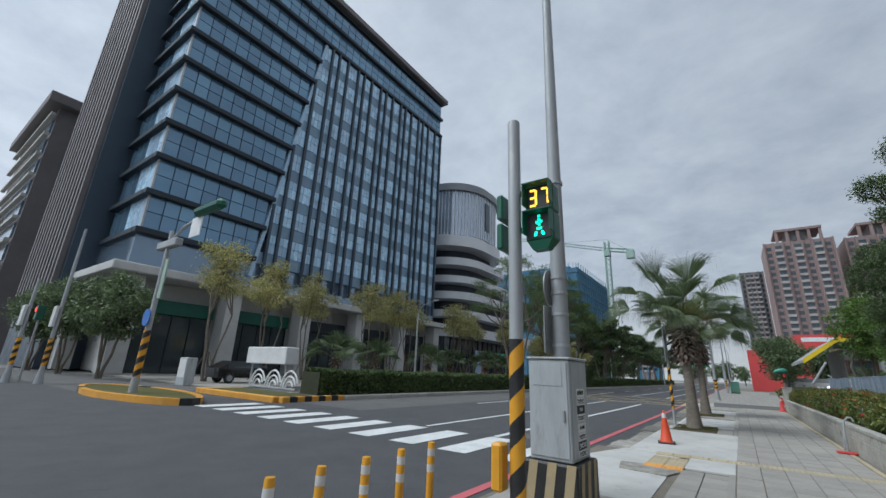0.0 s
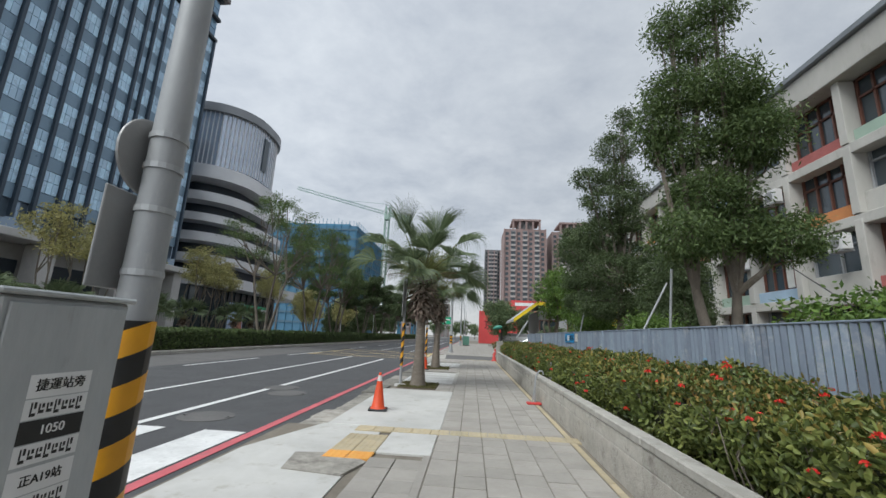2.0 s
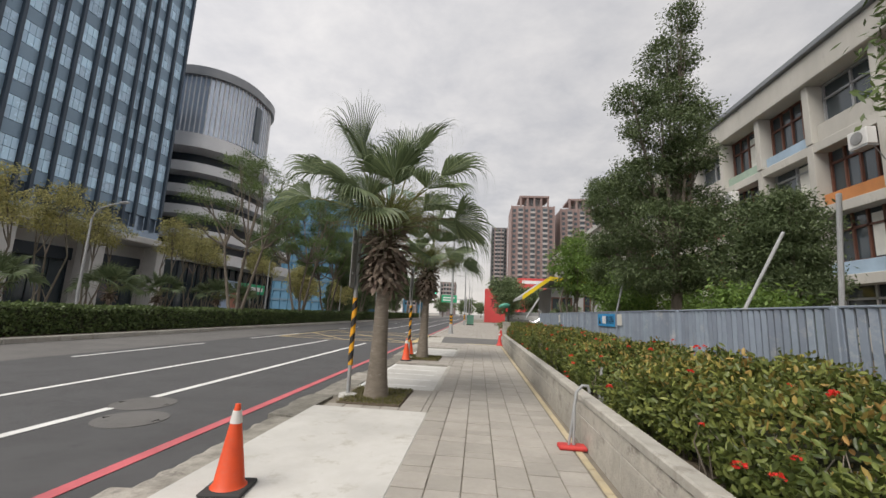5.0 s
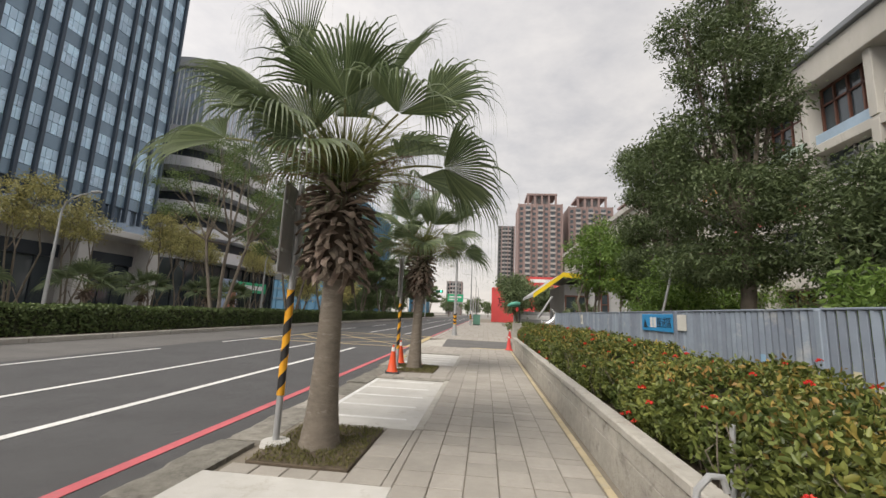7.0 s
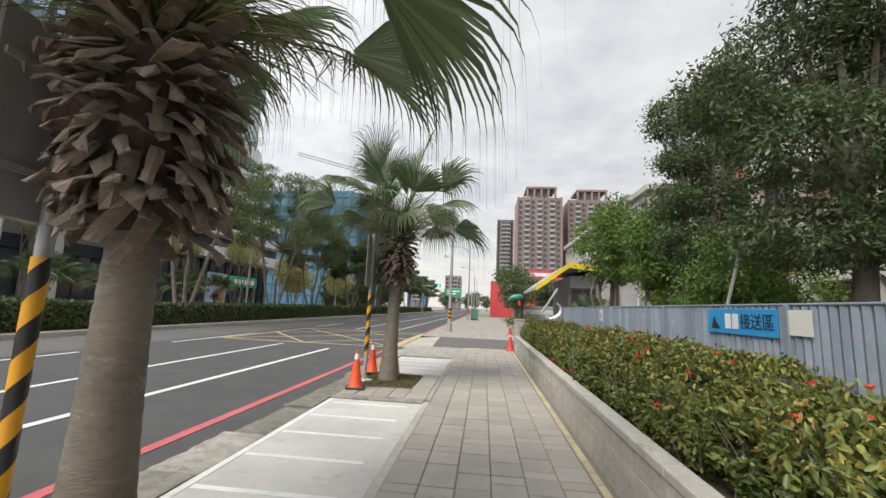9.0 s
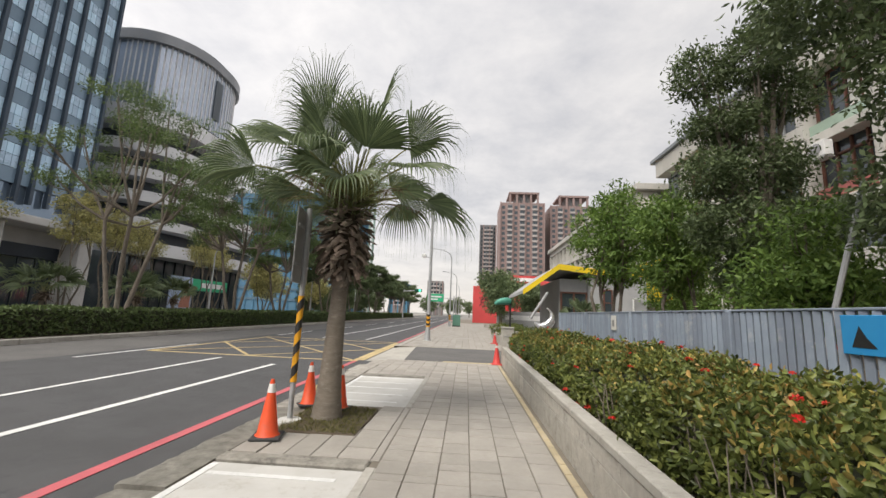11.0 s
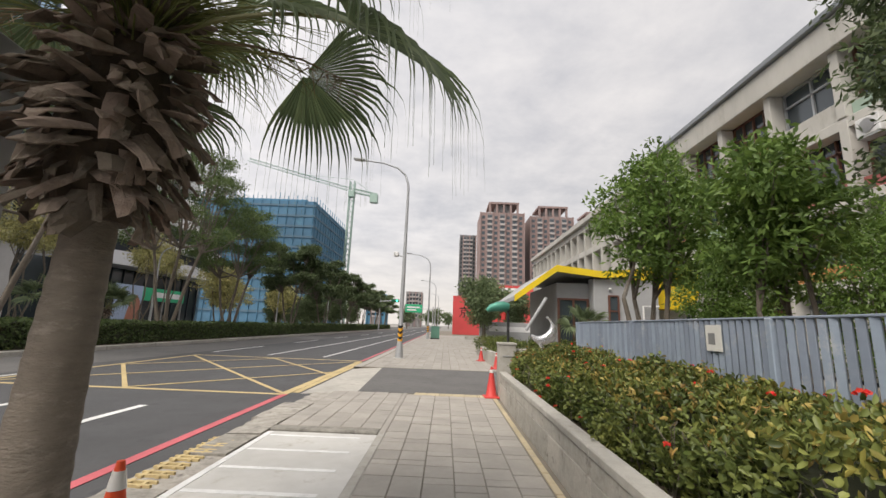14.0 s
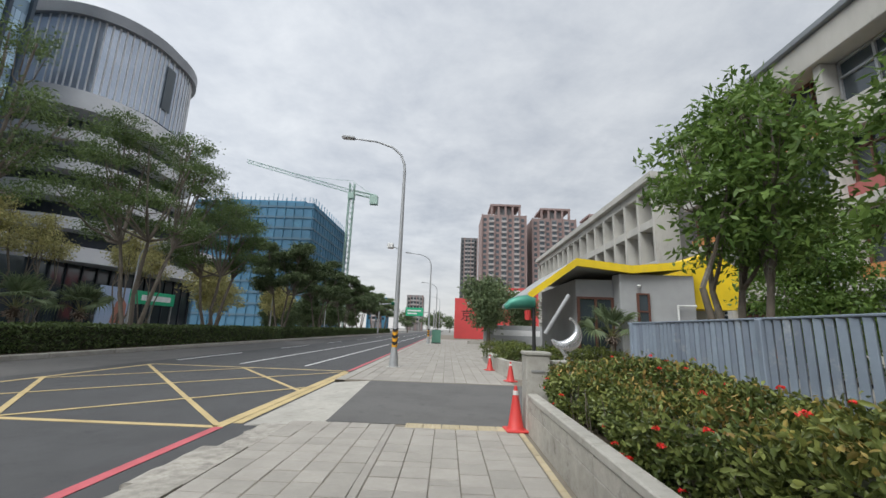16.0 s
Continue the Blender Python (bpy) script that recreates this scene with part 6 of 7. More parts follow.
for i, (y, h, r) in enumerate(MT):
    tree("spreading street tree with layered dark crown on the median", (-16.3, y, 0.08), h * 0.46, 0.17, pads(h * 0.50, h * 0.97, r, (20, 30, 30)[i] if i < 3 else 22, 50 + i), M_LEAF_MID if i < 3 else (M_LEAF_DARK if i < 6 else M_LEAF_FAR),
         (13000, 30000, 32000)[i] if i < 3 else 26000, 0.17 if i < 3 else 0.28, 0.06 if i < 3 else 0.115, 0.24, 0.1, "median street trees", forks=3, per=48 if i < 3 else 30)
# forecourt trees before the office block
for i in range(11):
    y = 13.0 + i * 5.2
    tree("thin olive-leaved forecourt tree with stakes", (-30.5 - (i % 3) * 1.6, y, 0), 4.6, 0.12, envelope("flat", 6.4, 9.9, 2.5, 9, 70 + i), M_LEAF_OLIVE, 4300, 0.24, 0.10, 0.30, 0.15, "forecourt trees", forks=3, stakes=3)
for i in range(6):
    fan_palm("small bushy fan palm on the forecourt", (-27.5 - (i % 2) * 1.5, 22 + i * 6.4, 0), 60 + i, (0.05, 0.05), 1.3, 1.9, 16, 1.25, near=False)
for i in range(9):
    y = 68 + i * 9
    tree("shady forecourt tree along the far pavement", (-27 - (i % 2) * 4, y, 0), 3.6, 0.15, envelope("round", 2.0 if i > 2 else 3.0, 8.0, 3.3, 13, 90 + i), M_LEAF_DARK if i > 2 else M_LEAF_OLIVE, 9000 if i > 2 else 4600, 0.36, 0.16, 0.36, 0.2, "far pavement trees", forks=2)
for i in range(8):
    tree("dense low tree on the far forecourt", (-37 - (i % 2) * 2, 108 + i * 5.2, 0), 2.4, 0.14, envelope("round", 0.9, 7.4, 3.3, 11, 150 + i), M_LEAF_DARK, 5200, 0.4, 0.18, 0.36, 0.2, "far pavement trees", forks=2)
for i in range(3):
    tree("dark leafy tree at the side street corner", (-36 - i * 8, 8.6 - i * 0.4, 0), 3.0, 0.15, envelope("round", 3.0, 7.2, 2.8, 10, 110 + i), M_LEAF_FAR, 6000, 0.32, 0.14, 0.34, 0.2, "side street trees", forks=3)
for i in range(8):
    tree("distant street tree at the end of the road", (-14 + i * 5.5 if i < 4 else -30 - i * 5, 175 + (i * 53 % 90), 0), 3, 0.25, envelope("round", 2.4, 8.5, 4.2, 9, 130 + i), M_LEAF_FAR, 2600, 0.6, 0.3, 0.5, 0.2, "distant trees")


# ---- street furniture ----
def striped_pole(parent, r, z0, z1, n, name="hazard_band", lean=0.9):
    """Slanting yellow and black bands wrapped round a pole."""
    seg = 20
    bh = (z1 - z0) / n
    for k in range(-2, n):
        za = z0 + bh * k
        v = []
        for j in range(seg + 1):
            a = 2 * math.pi * j / seg
            off = 2 * bh * j / seg
            lo, hi = max(z0, min(z1, za + off)), max(z0, min(z1, za + bh + off))
            v += [(r * math.cos(a), r * math.sin(a), lo), (r * math.cos(a), r * math.sin(a), hi)]
        f = [(2 * j, 2 * j + 2, 2 * j + 3, 2 * j + 1) for j in range(seg) if v[2 * j + 1][2] - v[2 * j][2] + v[2 * j + 3][2] - v[2 * j + 2][2] > 1e-4]
        if f:
            part(name, Geo().add(v, f), (M_STRIPE_Y, M_STRIPE_K)[k % 2], parent, smooth=True)


def signal_face(parent, x, y, z, ry=0):
    """A square signal lantern with hood, facing -y."""
    b = part("lantern", Geo().box(x - 0.135, x + 0.135, y - 0.05, y + 0.12, z, z + 0.27, 0.012), M_SIGNAL, parent)
    part("lens_panel", Geo().box(x - 0.112, x + 0.112, y - 0.056, y - 0.051, z + 0.02, z + 0.25), M_STRIPE_K, b)
    part("hood", Geo().box(x - 0.135, x + 0.135, y - 0.15, y - 0.052, z + 0.257, z + 0.27, 0.004).box(x - 0.135, x - 0.122, y - 0.14, y - 0.052, z + 0.05, z + 0.256, 0.004).box(x + 0.122, x + 0.135, y - 0.14, y - 0.052, z + 0.05, z + 0.256, 0.004), M_SIGNAL, b)
    return b


PS = thing("pedestrian_signal", "grey pole with striped base and lit pedestrian signal", "traffic light", (-1.44, 1.86, 0), 0)
part("pole", Geo().lathe([(0.062, -0.05), (0.062, 3.89), (0.057, 3.91), (0.0, 3.92)], 20), M_POLE, PS, smooth=True)
striped_pole(PS, 0.0655, 0.0, 1.70, 9, lean=1.6)
top_l = signal_face(PS, 0.25, 0.04, 2.87)
low_l = signal_face(PS, 0.25, 0.04, 2.59)
# countdown 37 as seven-segment bars
SEG = {"3": "abcdg", "7": "abc"}
for ch, cx in (("3", -0.055), ("7", 0.06)):
    g = Geo()
    w, h = 0.032, 0.078
    pos = {"a": (0, h, 1), "g": (0, 0, 1), "d": (0, -h, 1), "b": (w, h / 2, 0), "c": (w, -h / 2, 0)}
    for s in SEG[ch]:
        px, pz, hor = pos[s]
        hw, hh = (w - 0.006, 0.010) if hor else (0.010, h / 2 - 0.006)
        g.box(0.25 + cx + px - hw, 0.25 + cx + px + hw, -0.021, -0.0165, 3.005 + pz - hh, 3.005 + pz + hh)
    part("countdown_digit", g, M_LED_AMBER, top_l, "amber lit digit")
g = Geo()
for i, (dx_, dz_) in enumerate(((0, .09), (0, .055), (-.02, .03), (.02, .035), (0, .01), (-.012, -.03), (.014, -.03), (-.03, -.07), (.03, -.07), (-.035, -.09), (.04, -.085))):
    g.box(0.25 + dx_ - 0.012, 0.25 + dx_ + 0.012, -0.021, -0.0165, 2.725 + dz_ - 0.012, 2.725 + dz_ + 0.012)
tagged(part("green_light", g, M_LED_GREEN, low_l, "green lit dots"), kind="stuff")
part("bracket", Geo().tube([(0.0, 0, 2.72), (0.12, 0.06, 2.72)], 0.03, 8).tube([(0.0, 0, 3.1), (0.12, 0.06, 3.1)], 0.03, 8), M_SIGNAL, PS)
part("side_lantern", Geo().box(-0.17, -0.10, -0.06, 0.26, 2.84, 3.10, 0.015).box(-0.17, -0.10, -0.06, 0.26, 2.54, 2.80, 0.015), M_SIGNAL, PS)
part("lower_housing", Geo().add([(0.13, -0.02, 2.585), (0.37, -0.02, 2.585), (0.37, 0.15, 2.585), (0.13, 0.15, 2.585), (0.18, 0.0, 2.50), (0.32, 0.0, 2.50), (0.32, 0.1, 2.50), (0.18, 0.1, 2.50)],
                               [(3, 2, 1, 0), (4, 5, 6, 7), (0, 1, 5, 4), (1, 2, 6, 5), (2, 3, 7, 6), (3, 0, 4, 7)]), M_SIGNAL, PS)
part("push_button_box", Geo().box(-0.19, -0.09, -0.12, 0.02, 0.50, 0.86, 0.02), M_STRIPE_Y, PS)

CB = thing("control_cabinet", "grey metal traffic control cabinet on striped plinth", "cabinet", (-1.345, 2.945, 0), -1)
part("plinth", Geo().box(-0.54, 0.06, -0.05, 0.62, -0.05, 0.555, 0.02), M_STRIPE_K, CB)
for i in range(3):
    x = -0.53 + i * 0.2
    part("plinth_stripe", Geo().add([(x, -0.0545, 0.0), (x + 0.095, -0.0545, 0.0), (x + 0.18, -0.0545, 0.56), (x + 0.085, -0.0545, 0.56)], [(0, 1, 2, 3)]), M_BEIGE, CB)
    y = -0.02 + i * 0.2
    part("plinth_stripe", Geo().add([(0.0645, y, 0.0), (0.0645, y + 0.095, 0.0), (0.0645, y + 0.17, 0.56), (0.0645, y + 0.075, 0.56)], [(0, 1, 2, 3)]), M_BEIGE, CB)
part("body", Geo().box(-0.46, 0.0, 0.0, 0.55, 0.56, 1.575, 0.012), M_CABINET, CB)
part("roof", Geo().box(-0.48, 0.02, -0.02, 0.57, 1.577, 1.602, 0.008), M_CABINET, CB)
part("front_door", Geo().box(-0.435, -0.025, -0.012, -0.001, 0.60, 1.55, 0.004), M_CABINET, CB)
part("side_door", Geo().box(0.001, 0.012, 0.03, 0.52, 0.60, 1.55, 0.004), M_CABINET, CB)
part("door_handle", Geo().box(-0.08, -0.055, -0.028, -0.0125, 0.95, 1.06, 0.004), M_PLATE, CB)
for i, (z, hgt, dark, text) in enumerate(((1.10, 0.10, 0, "捷運站旁"), (1.01, 0.085, 0, ""), (0.91, 0.095, 1, "1050"), (0.82, 0.085, 0, ""), (0.70, 0.105, 0, "正A19站"), (0.61, 0.085, 0, ""), (0.51, 0.095, 1, ""), (0.43, 0.075, 0, ""))):
    z, hgt = 0.60 + (z - 0.43) * 0.88, hgt * 0.88
    st = part("sticker", Geo().box(0.0125, 0.0135, 0.16, 0.41, z, z + hgt), M_INK if dark else M_SIGN_W, CB, "white printed paper sticker" if not dark else "black printed strip")
    ink = M_SIGN_W if dark else M_INK
    if text:
        written("sticker_text", text, 0.050 if len(text) < 5 else 0.044, ink, st, pose(0.0145, 0.285, z + hgt * 0.5, 90, 0, 90))
    else:
        g = Geo()
        for k in range(7):
            hh = 0.018 + 0.008 * ((k * 5) % 3 == 0)
            g.box(0.0137, 0.0147, 0.185 + k * 0.030, 0.206 + k * 0.030, z + hgt * 0.5 - hh, z + hgt * 0.5 - hh + 0.012)
            g.box(0.0137, 0.0147, 0.185 + k * 0.030, 0.191 + k * 0.030, z + hgt * 0.5 - hh + 0.013, z + hgt * 0.5 + hh)
            g.box(0.0137, 0.0147, 0.197 + k * 0.030, 0.206 + k * 0.030, z + hgt * 0.5 + 0.002, z + hgt * 0.5 + hh)
        part("print_line", g, ink, st)
part("door_seam", Geo().box(-0.40, -0.08, -0.0165, -0.0125, 1.30, 1.52, 0.002), M_CABINET, CB, "faded label plate on door")

GP = thing("sign_pole", "tall grey pole with two sign backs strapped on", "pole", (-1.80, 4.06, 0))
part("pole", Geo().lathe([(0.122, -0.05), (0.116, 1.0), (0.108, 3.0), (0.055, 10.0), (0.0, 10.02)], 18), M_POLE, GP, smooth=True)
striped_pole(GP, 0.126, 0.0, 1.5, 9)
for z in (1.78, 2.2, 2.5, 2.72, 4.2):
    part("strap", Geo().lathe([(0.12, 0), (0.12, 0.04)], 16, (0, 0, z)), M_STEEL, GP)
part("round_sign", Geo().lathe([(0.27, 0), (0.27, 0.016), (0.26, 0.02)], 28), M_PLATE, GP, "round sign seen from behind", at=pose(-0.15, 0.02, 2.61, 0, 90, 2))
part("long_sign", Geo().box(-0.27, 0.27, -0.01, 0.01, 0, 0.64, 0.006), M_PLATE, GP, "rectangular sign seen from behind", at=pose(-0.15, 0.02, 1.69, 0, 0, 92))


def parking_sign(at, z1, label, plate):
    t = thing("parking_sign", label, "sign post", at, group="parking signs")
    part("post", Geo().lathe([(0.038, -0.05), (0.038, 3.15), (0.0, 3.16)], 14), M_STEEL, t, smooth=True)
    striped_pole(t, 0.046, 0.55, z1, 8, lean=2.2)
    p = part("sign_plate", Geo().box(-0.012, 0.012, -0.40, 0.40, 0, 1.12, 0.02), M_PLATE, t, "grey sign back", at=pose(-0.06, 0.0, plate, 0, 0, 8))
    for z in (0.25, 0.83):
        part("plate_rail", Geo().box(0.013, 0.03, -0.36, 0.36, z, z + 0.04), M_STEEL, p)
    part("clamp", Geo().lathe([(0.05, 0), (0.05, 0.06)], 12, (0, 0, plate + 0.24)).lathe([(0.05, 0), (0.05, 0.06)], 12, (0, 0, plate + 0.82)), M_STEEL, t)
    part("footing", Geo().lathe([(0.18, -0.05), (0.16, 0.04), (0.05, 0.05)], 14), M_SLAB, t)
    return t


parking_sign((-1.70, 13.88, 0.0), 1.80, "striped sign post with a large grey plate", 1.98)
parking_sign((-1.70, 20.46, 0.0), 1.80, "striped sign post beside a palm bed", 1.98)


def cone(at, rz=0, red=False, h=0.70, tilt=0, label="orange traffic cone with white reflective collar"):
    t = thing("traffic_cone", label, "traffic cone", at, rz, group="red cones" if red else "orange cones")
    t.matrix_basis = pose(*at, tilt, 0, rz)
    m = M_CONE_RED if red else M_CONE
    b = 0.18
    part("base", Geo().box(-b, b, -b, b, 0, 0.035, 0.012), m if red else M_RUBBER, t)
    r = lambda z: 0.13 - 0.105 * (z - 0.035) / (h - 0.035)
    part("cone_body", Geo().lathe([(0.15, 0.036), (r(0.06), 0.06), (r(h * 0.55), h * 0.55), (r(h) * 0.9, h), (0.012, h + 0.004)], 24), m, t, smooth=True)
    if not red:
        part("collar", Geo().lathe([(r(h * 0.78) + 0.003, h * 0.78), (r(h * 0.93) + 0.003, h * 0.93)], 24), M_REFLECT, t, "white reflective collar", smooth=True)
        part("tip", Geo().lathe([(0.026, h - 0.03), (0.022, h + 0.005), (0.0, h + 0.008)], 16), M_CONE, t)
    else:
        part("collar", Geo().lathe([(r(h * 0.80) + 0.003, h * 0.80), (r(h * 0.90) + 0.003, h * 0.90)], 24), M_REFLECT, t, "dirty white collar", smooth=True)
    return t


cone((-1.44, 9.86, 0.006), 8)
cone((-1.66, 19.72, 0.0), 14)
cone((-1.82, 21.48, 0.0), 30, tilt=-3)
cone((-1.26, 21.36, 0.0), -10)
cone((1.86, 28.55, -0.005), 5, True, label="faded red traffic cone beside the planter wall")
cone((2.80, 35.1, 0.0), 15, True, 0.62, label="faded red traffic cone beside the far planter")
cone((2.50, 38.6, 0.0), 40, True, 0.62, label="faded red traffic cone beside the far planter")

# delineator posts on the road at the corner
for i, (x, y) in enumerate(((-2.76, 0.50), (-2.78, 0.98), (-2.79, 1.50), (-2.82, 2.03), (-2.86, 2.60))):
    t = thing("delineator_post", "short yellow flexible post with white bands", "bollard", (x, y, ROAD_Z), group="delineator posts")
    part("post_body", Geo().lathe([(0.10, 0), (0.09, 0.03), (0.04, 0.06), (0.04, 0.70), (0.036, 0.72), (0.0, 0.725)], 16), M_STRIPE_Y, t, smooth=True)
    for z in (0.42, 0.58):
        part("white_band", Geo().lathe([(0.0415, z), (0.0415, z + 0.075)], 16), M_REFLECT, t, smooth=True)

# folding gate stand with red foot by the wall
def wall_stand(at, rz=0):
    t = thing("bent_pipe_stand", "bent grey pipe stand with a red foot", "stand", at, rz, group="pipe stands")
    part("foot", Geo().box(-0.17, 0.17, -0.09, 0.09, 0, 0.05, 0.015), M_CONE_RED, t, "red painted foot")
    part("pipe", Geo().tube([(0.02, 0, 0.04), (0.03, 0, 0.5), (0.06, 0, 0.68), (0.13, 0, 0.76), (0.20, 0, 0.76), (0.22, 0, 0.68)], 0.02, 8).tube([(-0.04, 0, 0.04), (0.0, 0, 0.30), (0.03, 0, 0.52)], 0.016, 8), M_STEEL, t, smooth=True)
    return t


wall_stand((1.86, 11.70, 0.0))
tap = thing("bent_pipe", "bent grey pipe rising from the hedge", "pipe", (2.30, 12.05, 0.44))
part("pipe", Geo().tube([(0, 0, 0), (0.03, 0.03, 0.3), (0.05, 0.05, 0.52)], 0.018, 8).tube([(0.02, -0.1, 0), (0.02, -0.1, 0.14), (0.05, -0.12, 0.2), (0.13, -0.14, 0.22), (0.2, -0.15, 0.2), (0.22, -0.15, 0.14)], 0.025, 8), M_STEEL, tap, smooth=True)


def street_lamp(at, h=9.4, arm=2.4, stripes=True, label="tall grey street lamp with curved arm", rz=180):
    t = thing("street_lamp", label, "street lamp", at, group="street lamps")
    part("pole", Geo().lathe([(0.19, 0.0), (0.17, 0.35), (0.12, 0.75), (0.115, 0.8), (0.10, 3.0), (0.062, h - 0.9)], 18), M_STEEL, t, smooth=True)
    a = radians(rz)
    c, s = math.cos(a), math.sin(a)
    pts = [(0, 0, h - 0.92), (0.03 * c, 0.03 * s, h - 0.6), (0.2 * c, 0.2 * s, h - 0.15), (0.6 * c, 0.6 * s, h + 0.2), (1.3 * c, 1.3 * s, h + 0.45), (arm * c, arm * s, h + 0.58)]
    part("arm", Geo().tube(pts, [0.062, 0.058, 0.052, 0.048, 0.042, 0.036], 10), M_STEEL, t, smooth=True)
    hd = part("lamp_head", Geo().box(-0.05, 0.55, -0.14, 0.14, -0.05, 0.06, 0.03), M_STEEL, t, at=pose(arm * c, arm * s, h + 0.60, 0, -4, rz))
    part("diffuser", Geo().box(0.05, 0.5, -0.11, 0.11, -0.065, -0.052, 0.005), M_WHITEPAINT, hd)
    part("base_plate", Geo().lathe([(0.27, -0.02), (0.27, 0.02), (0.19, 0.025)], 18), M_SLAB, t)
    if stripes:
        for k in range(6):
            r0 = 0.1165
            za = 0.85 + k * 0.13
            g = Geo()
            v = []
            for j in range(19):
                an = 2 * math.pi * j / 18
                off = 0.11 * math.sin(an)
                v += [(r0 * math.cos(an), r0 * math.sin(an), za + off), (r0 * math.cos(an), r0 * math.sin(an), za + 0.13 + off)]
            part("hazard_band", g.add(v, [(2 * j, 2 * j + 2, 2 * j + 3, 2 * j + 1) for j in range(18)]), (M_STRIPE_Y, M_STRIPE_K)[k % 2], t, smooth=True)
    return t


L1 = street_lamp((-1.44, 38.5, 0))
cm = part("camera_arm", Geo().tube([(0, 0, 4.9), (-0.35, 0, 5.0)], 0.025, 6), M_STEEL, L1)
part("camera_housing", Geo().box(-0.55, -0.30, -0.1, 0.2, 4.93, 5.15, 0.03), M_WHITEPAINT, L1, "white traffic camera")
street_lamp((-1.30, 66.5, 0), 9.4, 2.4)
street_lamp((-1.30, 96, 0), 9.4, 2.4)
street_lamp((-1.30, 128, 0), 9.4, 2.4, False)
for y in (31.5, 56, 84, 112):
    street_lamp((-26.5, y, 0), 7.6, 2.0, False, "slim grey street lamp on the far pavement", 0)
gb = thing("green_cabinet", "green utility cabinet on the pavement", "cabinet", (-0.95, 67.4, 0))
part("body", Geo().box(0, 1.0, 0, 0.5, 0.1, 1.5, 0.03), M_GREENBOX, gb)
part("plinth", Geo().box(-0.04, 1.04, -0.04, 0.54, 0, 0.1, 0.01), M_STRIPE_K, gb)

# sculptures by the gate
sc1 = thing("spoon_sculpture", "curved polished metal sculpture by the gate", "sculpture", (4.75, 35.6, 0.25))
pts, rad = [], []
for i in range(15):
    a = radians(-150 + 215 * i / 14)
    pts.append((0.48 * math.cos(a) - 0.05, 0, 1.35 + 0.46 * math.sin(a) + 0.1 * i / 14))
    rad.append(0.05 + 0.17 * math.sin(math.pi * min(1, i / 12)) ** 1.2)
part("curl", Geo().tube(pts, rad, 12, squash=0.6), M_CHROME, sc1, smooth=True)
part("stem", Geo().tube([(-0.1, 0, 0), (0.0, 0, 0.6), (-0.35, 0, 1.05)], [0.1, 0.08, 0.06], 10), M_CHROME, sc1, smooth=True)
part("beam", Geo().tube([(-0.6, 0.4, 1.3), (0.3, 0.5, 2.7)], 0.07, 8), M_GREYWALL, sc1)
sc2 = thing("horn_sculpture", "green bronze horn lantern on a dark post", "sculpture", (2.42, 29.72, 0.0))
part("post", Geo().lathe([(0.04, 0), (0.035, 2.25)], 12), M_STRIPE_K, sc2)
part("horn", Geo().tube([(0.02, 0, 2.16), (-0.12, 0, 2.18), (-0.3, 0, 2.17), (-0.46, 0, 2.13), (-0.58, 0, 2.05)], [0.10, 0.14, 0.13, 0.10, 0.05], 14, squash=0.85), M_PATINA, sc2, smooth=True)
part("red_lamp", Geo().lathe([(0.06, 0), (0.07, 0.18), (0.03, 0.2)], 10, (-0.12, 0, 1.82)), M_CONE_RED, sc2)
gs_ = thing("school_name_wall", "low grey name wall with pale lettering", "sign", (4.4, 62.5, 0))
part("wall", Geo().box(0, 7, 0, 0.4, 0, 2.2, 0.03), M_GREYWALL, gs_)
part("lettering", Geo().box(1.0, 5.6, -0.02, -0.001, 1.2, 1.75), M_SIGN_W, gs_)

# ---- junction: signal mast, signs, car ----
sm = thing("signal_mast", "leaning grey mast with green signal head on an arm", "traffic light", (-19.4, 5.2, 0.09))
part("mast", Geo().lathe([(0.16, 0), (0.12, 1.0), (0.085, 6.7), (0.0, 6.72)], 14), M_STEEL, sm, smooth=True)
striped_pole(sm, 0.135, 0.4, 2.4, 8, lean=1.5)
part("arm", Geo().tube([(0, 0, 6.2), (1.2, 0.0, 6.7), (2.9, 0.0, 6.95)], [0.07, 0.06, 0.05], 8), M_STEEL, sm)
part("arm_box", Geo().box(-0.9, 1.0, -0.15, 0.15, 5.9, 6.25, 0.04), M_STEEL, sm)
part("signal_head", Geo().box(2.5, 4.6, -0.35, 0.05, 6.80, 7.22, 0.14), M_SIGNAL, sm)
part("backplate", Geo().box(2.1, 3.0, -0.12, -0.08, 6.0, 6.85, 0.02), M_SIGN_W, sm)
part("name_plate", Geo().box(0.1, 0.42, -0.03, 0.03, 3.7, 5.4, 0.01), M_MINT, sm)
part("arrow_sign", Geo().lathe([(0.35, 0), (0.35, 0.03)], 20), M_BLUE, sm, "round blue arrow sign", at=pose(0.1, -0.18, 2.9, 90, 0, 0))
for x, y, h in ((-31, 3.4, 5.5), (-29.6, 4.4, 8.5)):
    sp = thing("corner_pole", "grey striped pole at the side street corner", "pole", (x, y, -0.1), group="corner poles")
    part("pole", Geo().lathe([(0.2, 0), (0.11, 0.8), (0.07, h)], 12), M_STEEL, sp, smooth=True)
    striped_pole(sp, 0.115, 0.9, 2.3, 7, lean=1.4)
    part("box", Geo().box(-0.3, 0.3, -0.25, -0.12, 2.9, 4.0, 0.02), M_WHITEPAINT, sp)
rl = thing("red_signal", "small lit red pedestrian light on a pole", "traffic light", (-31.6, 4.0, -0.1))
part("pole", Geo().lathe([(0.06, 0), (0.05, 3.6)], 10), M_STEEL, rl)
part("housing", Geo().box(-0.2, 0.2, -0.2, 0.15, 3.3, 4.1, 0.03), M_SIGNAL, rl)
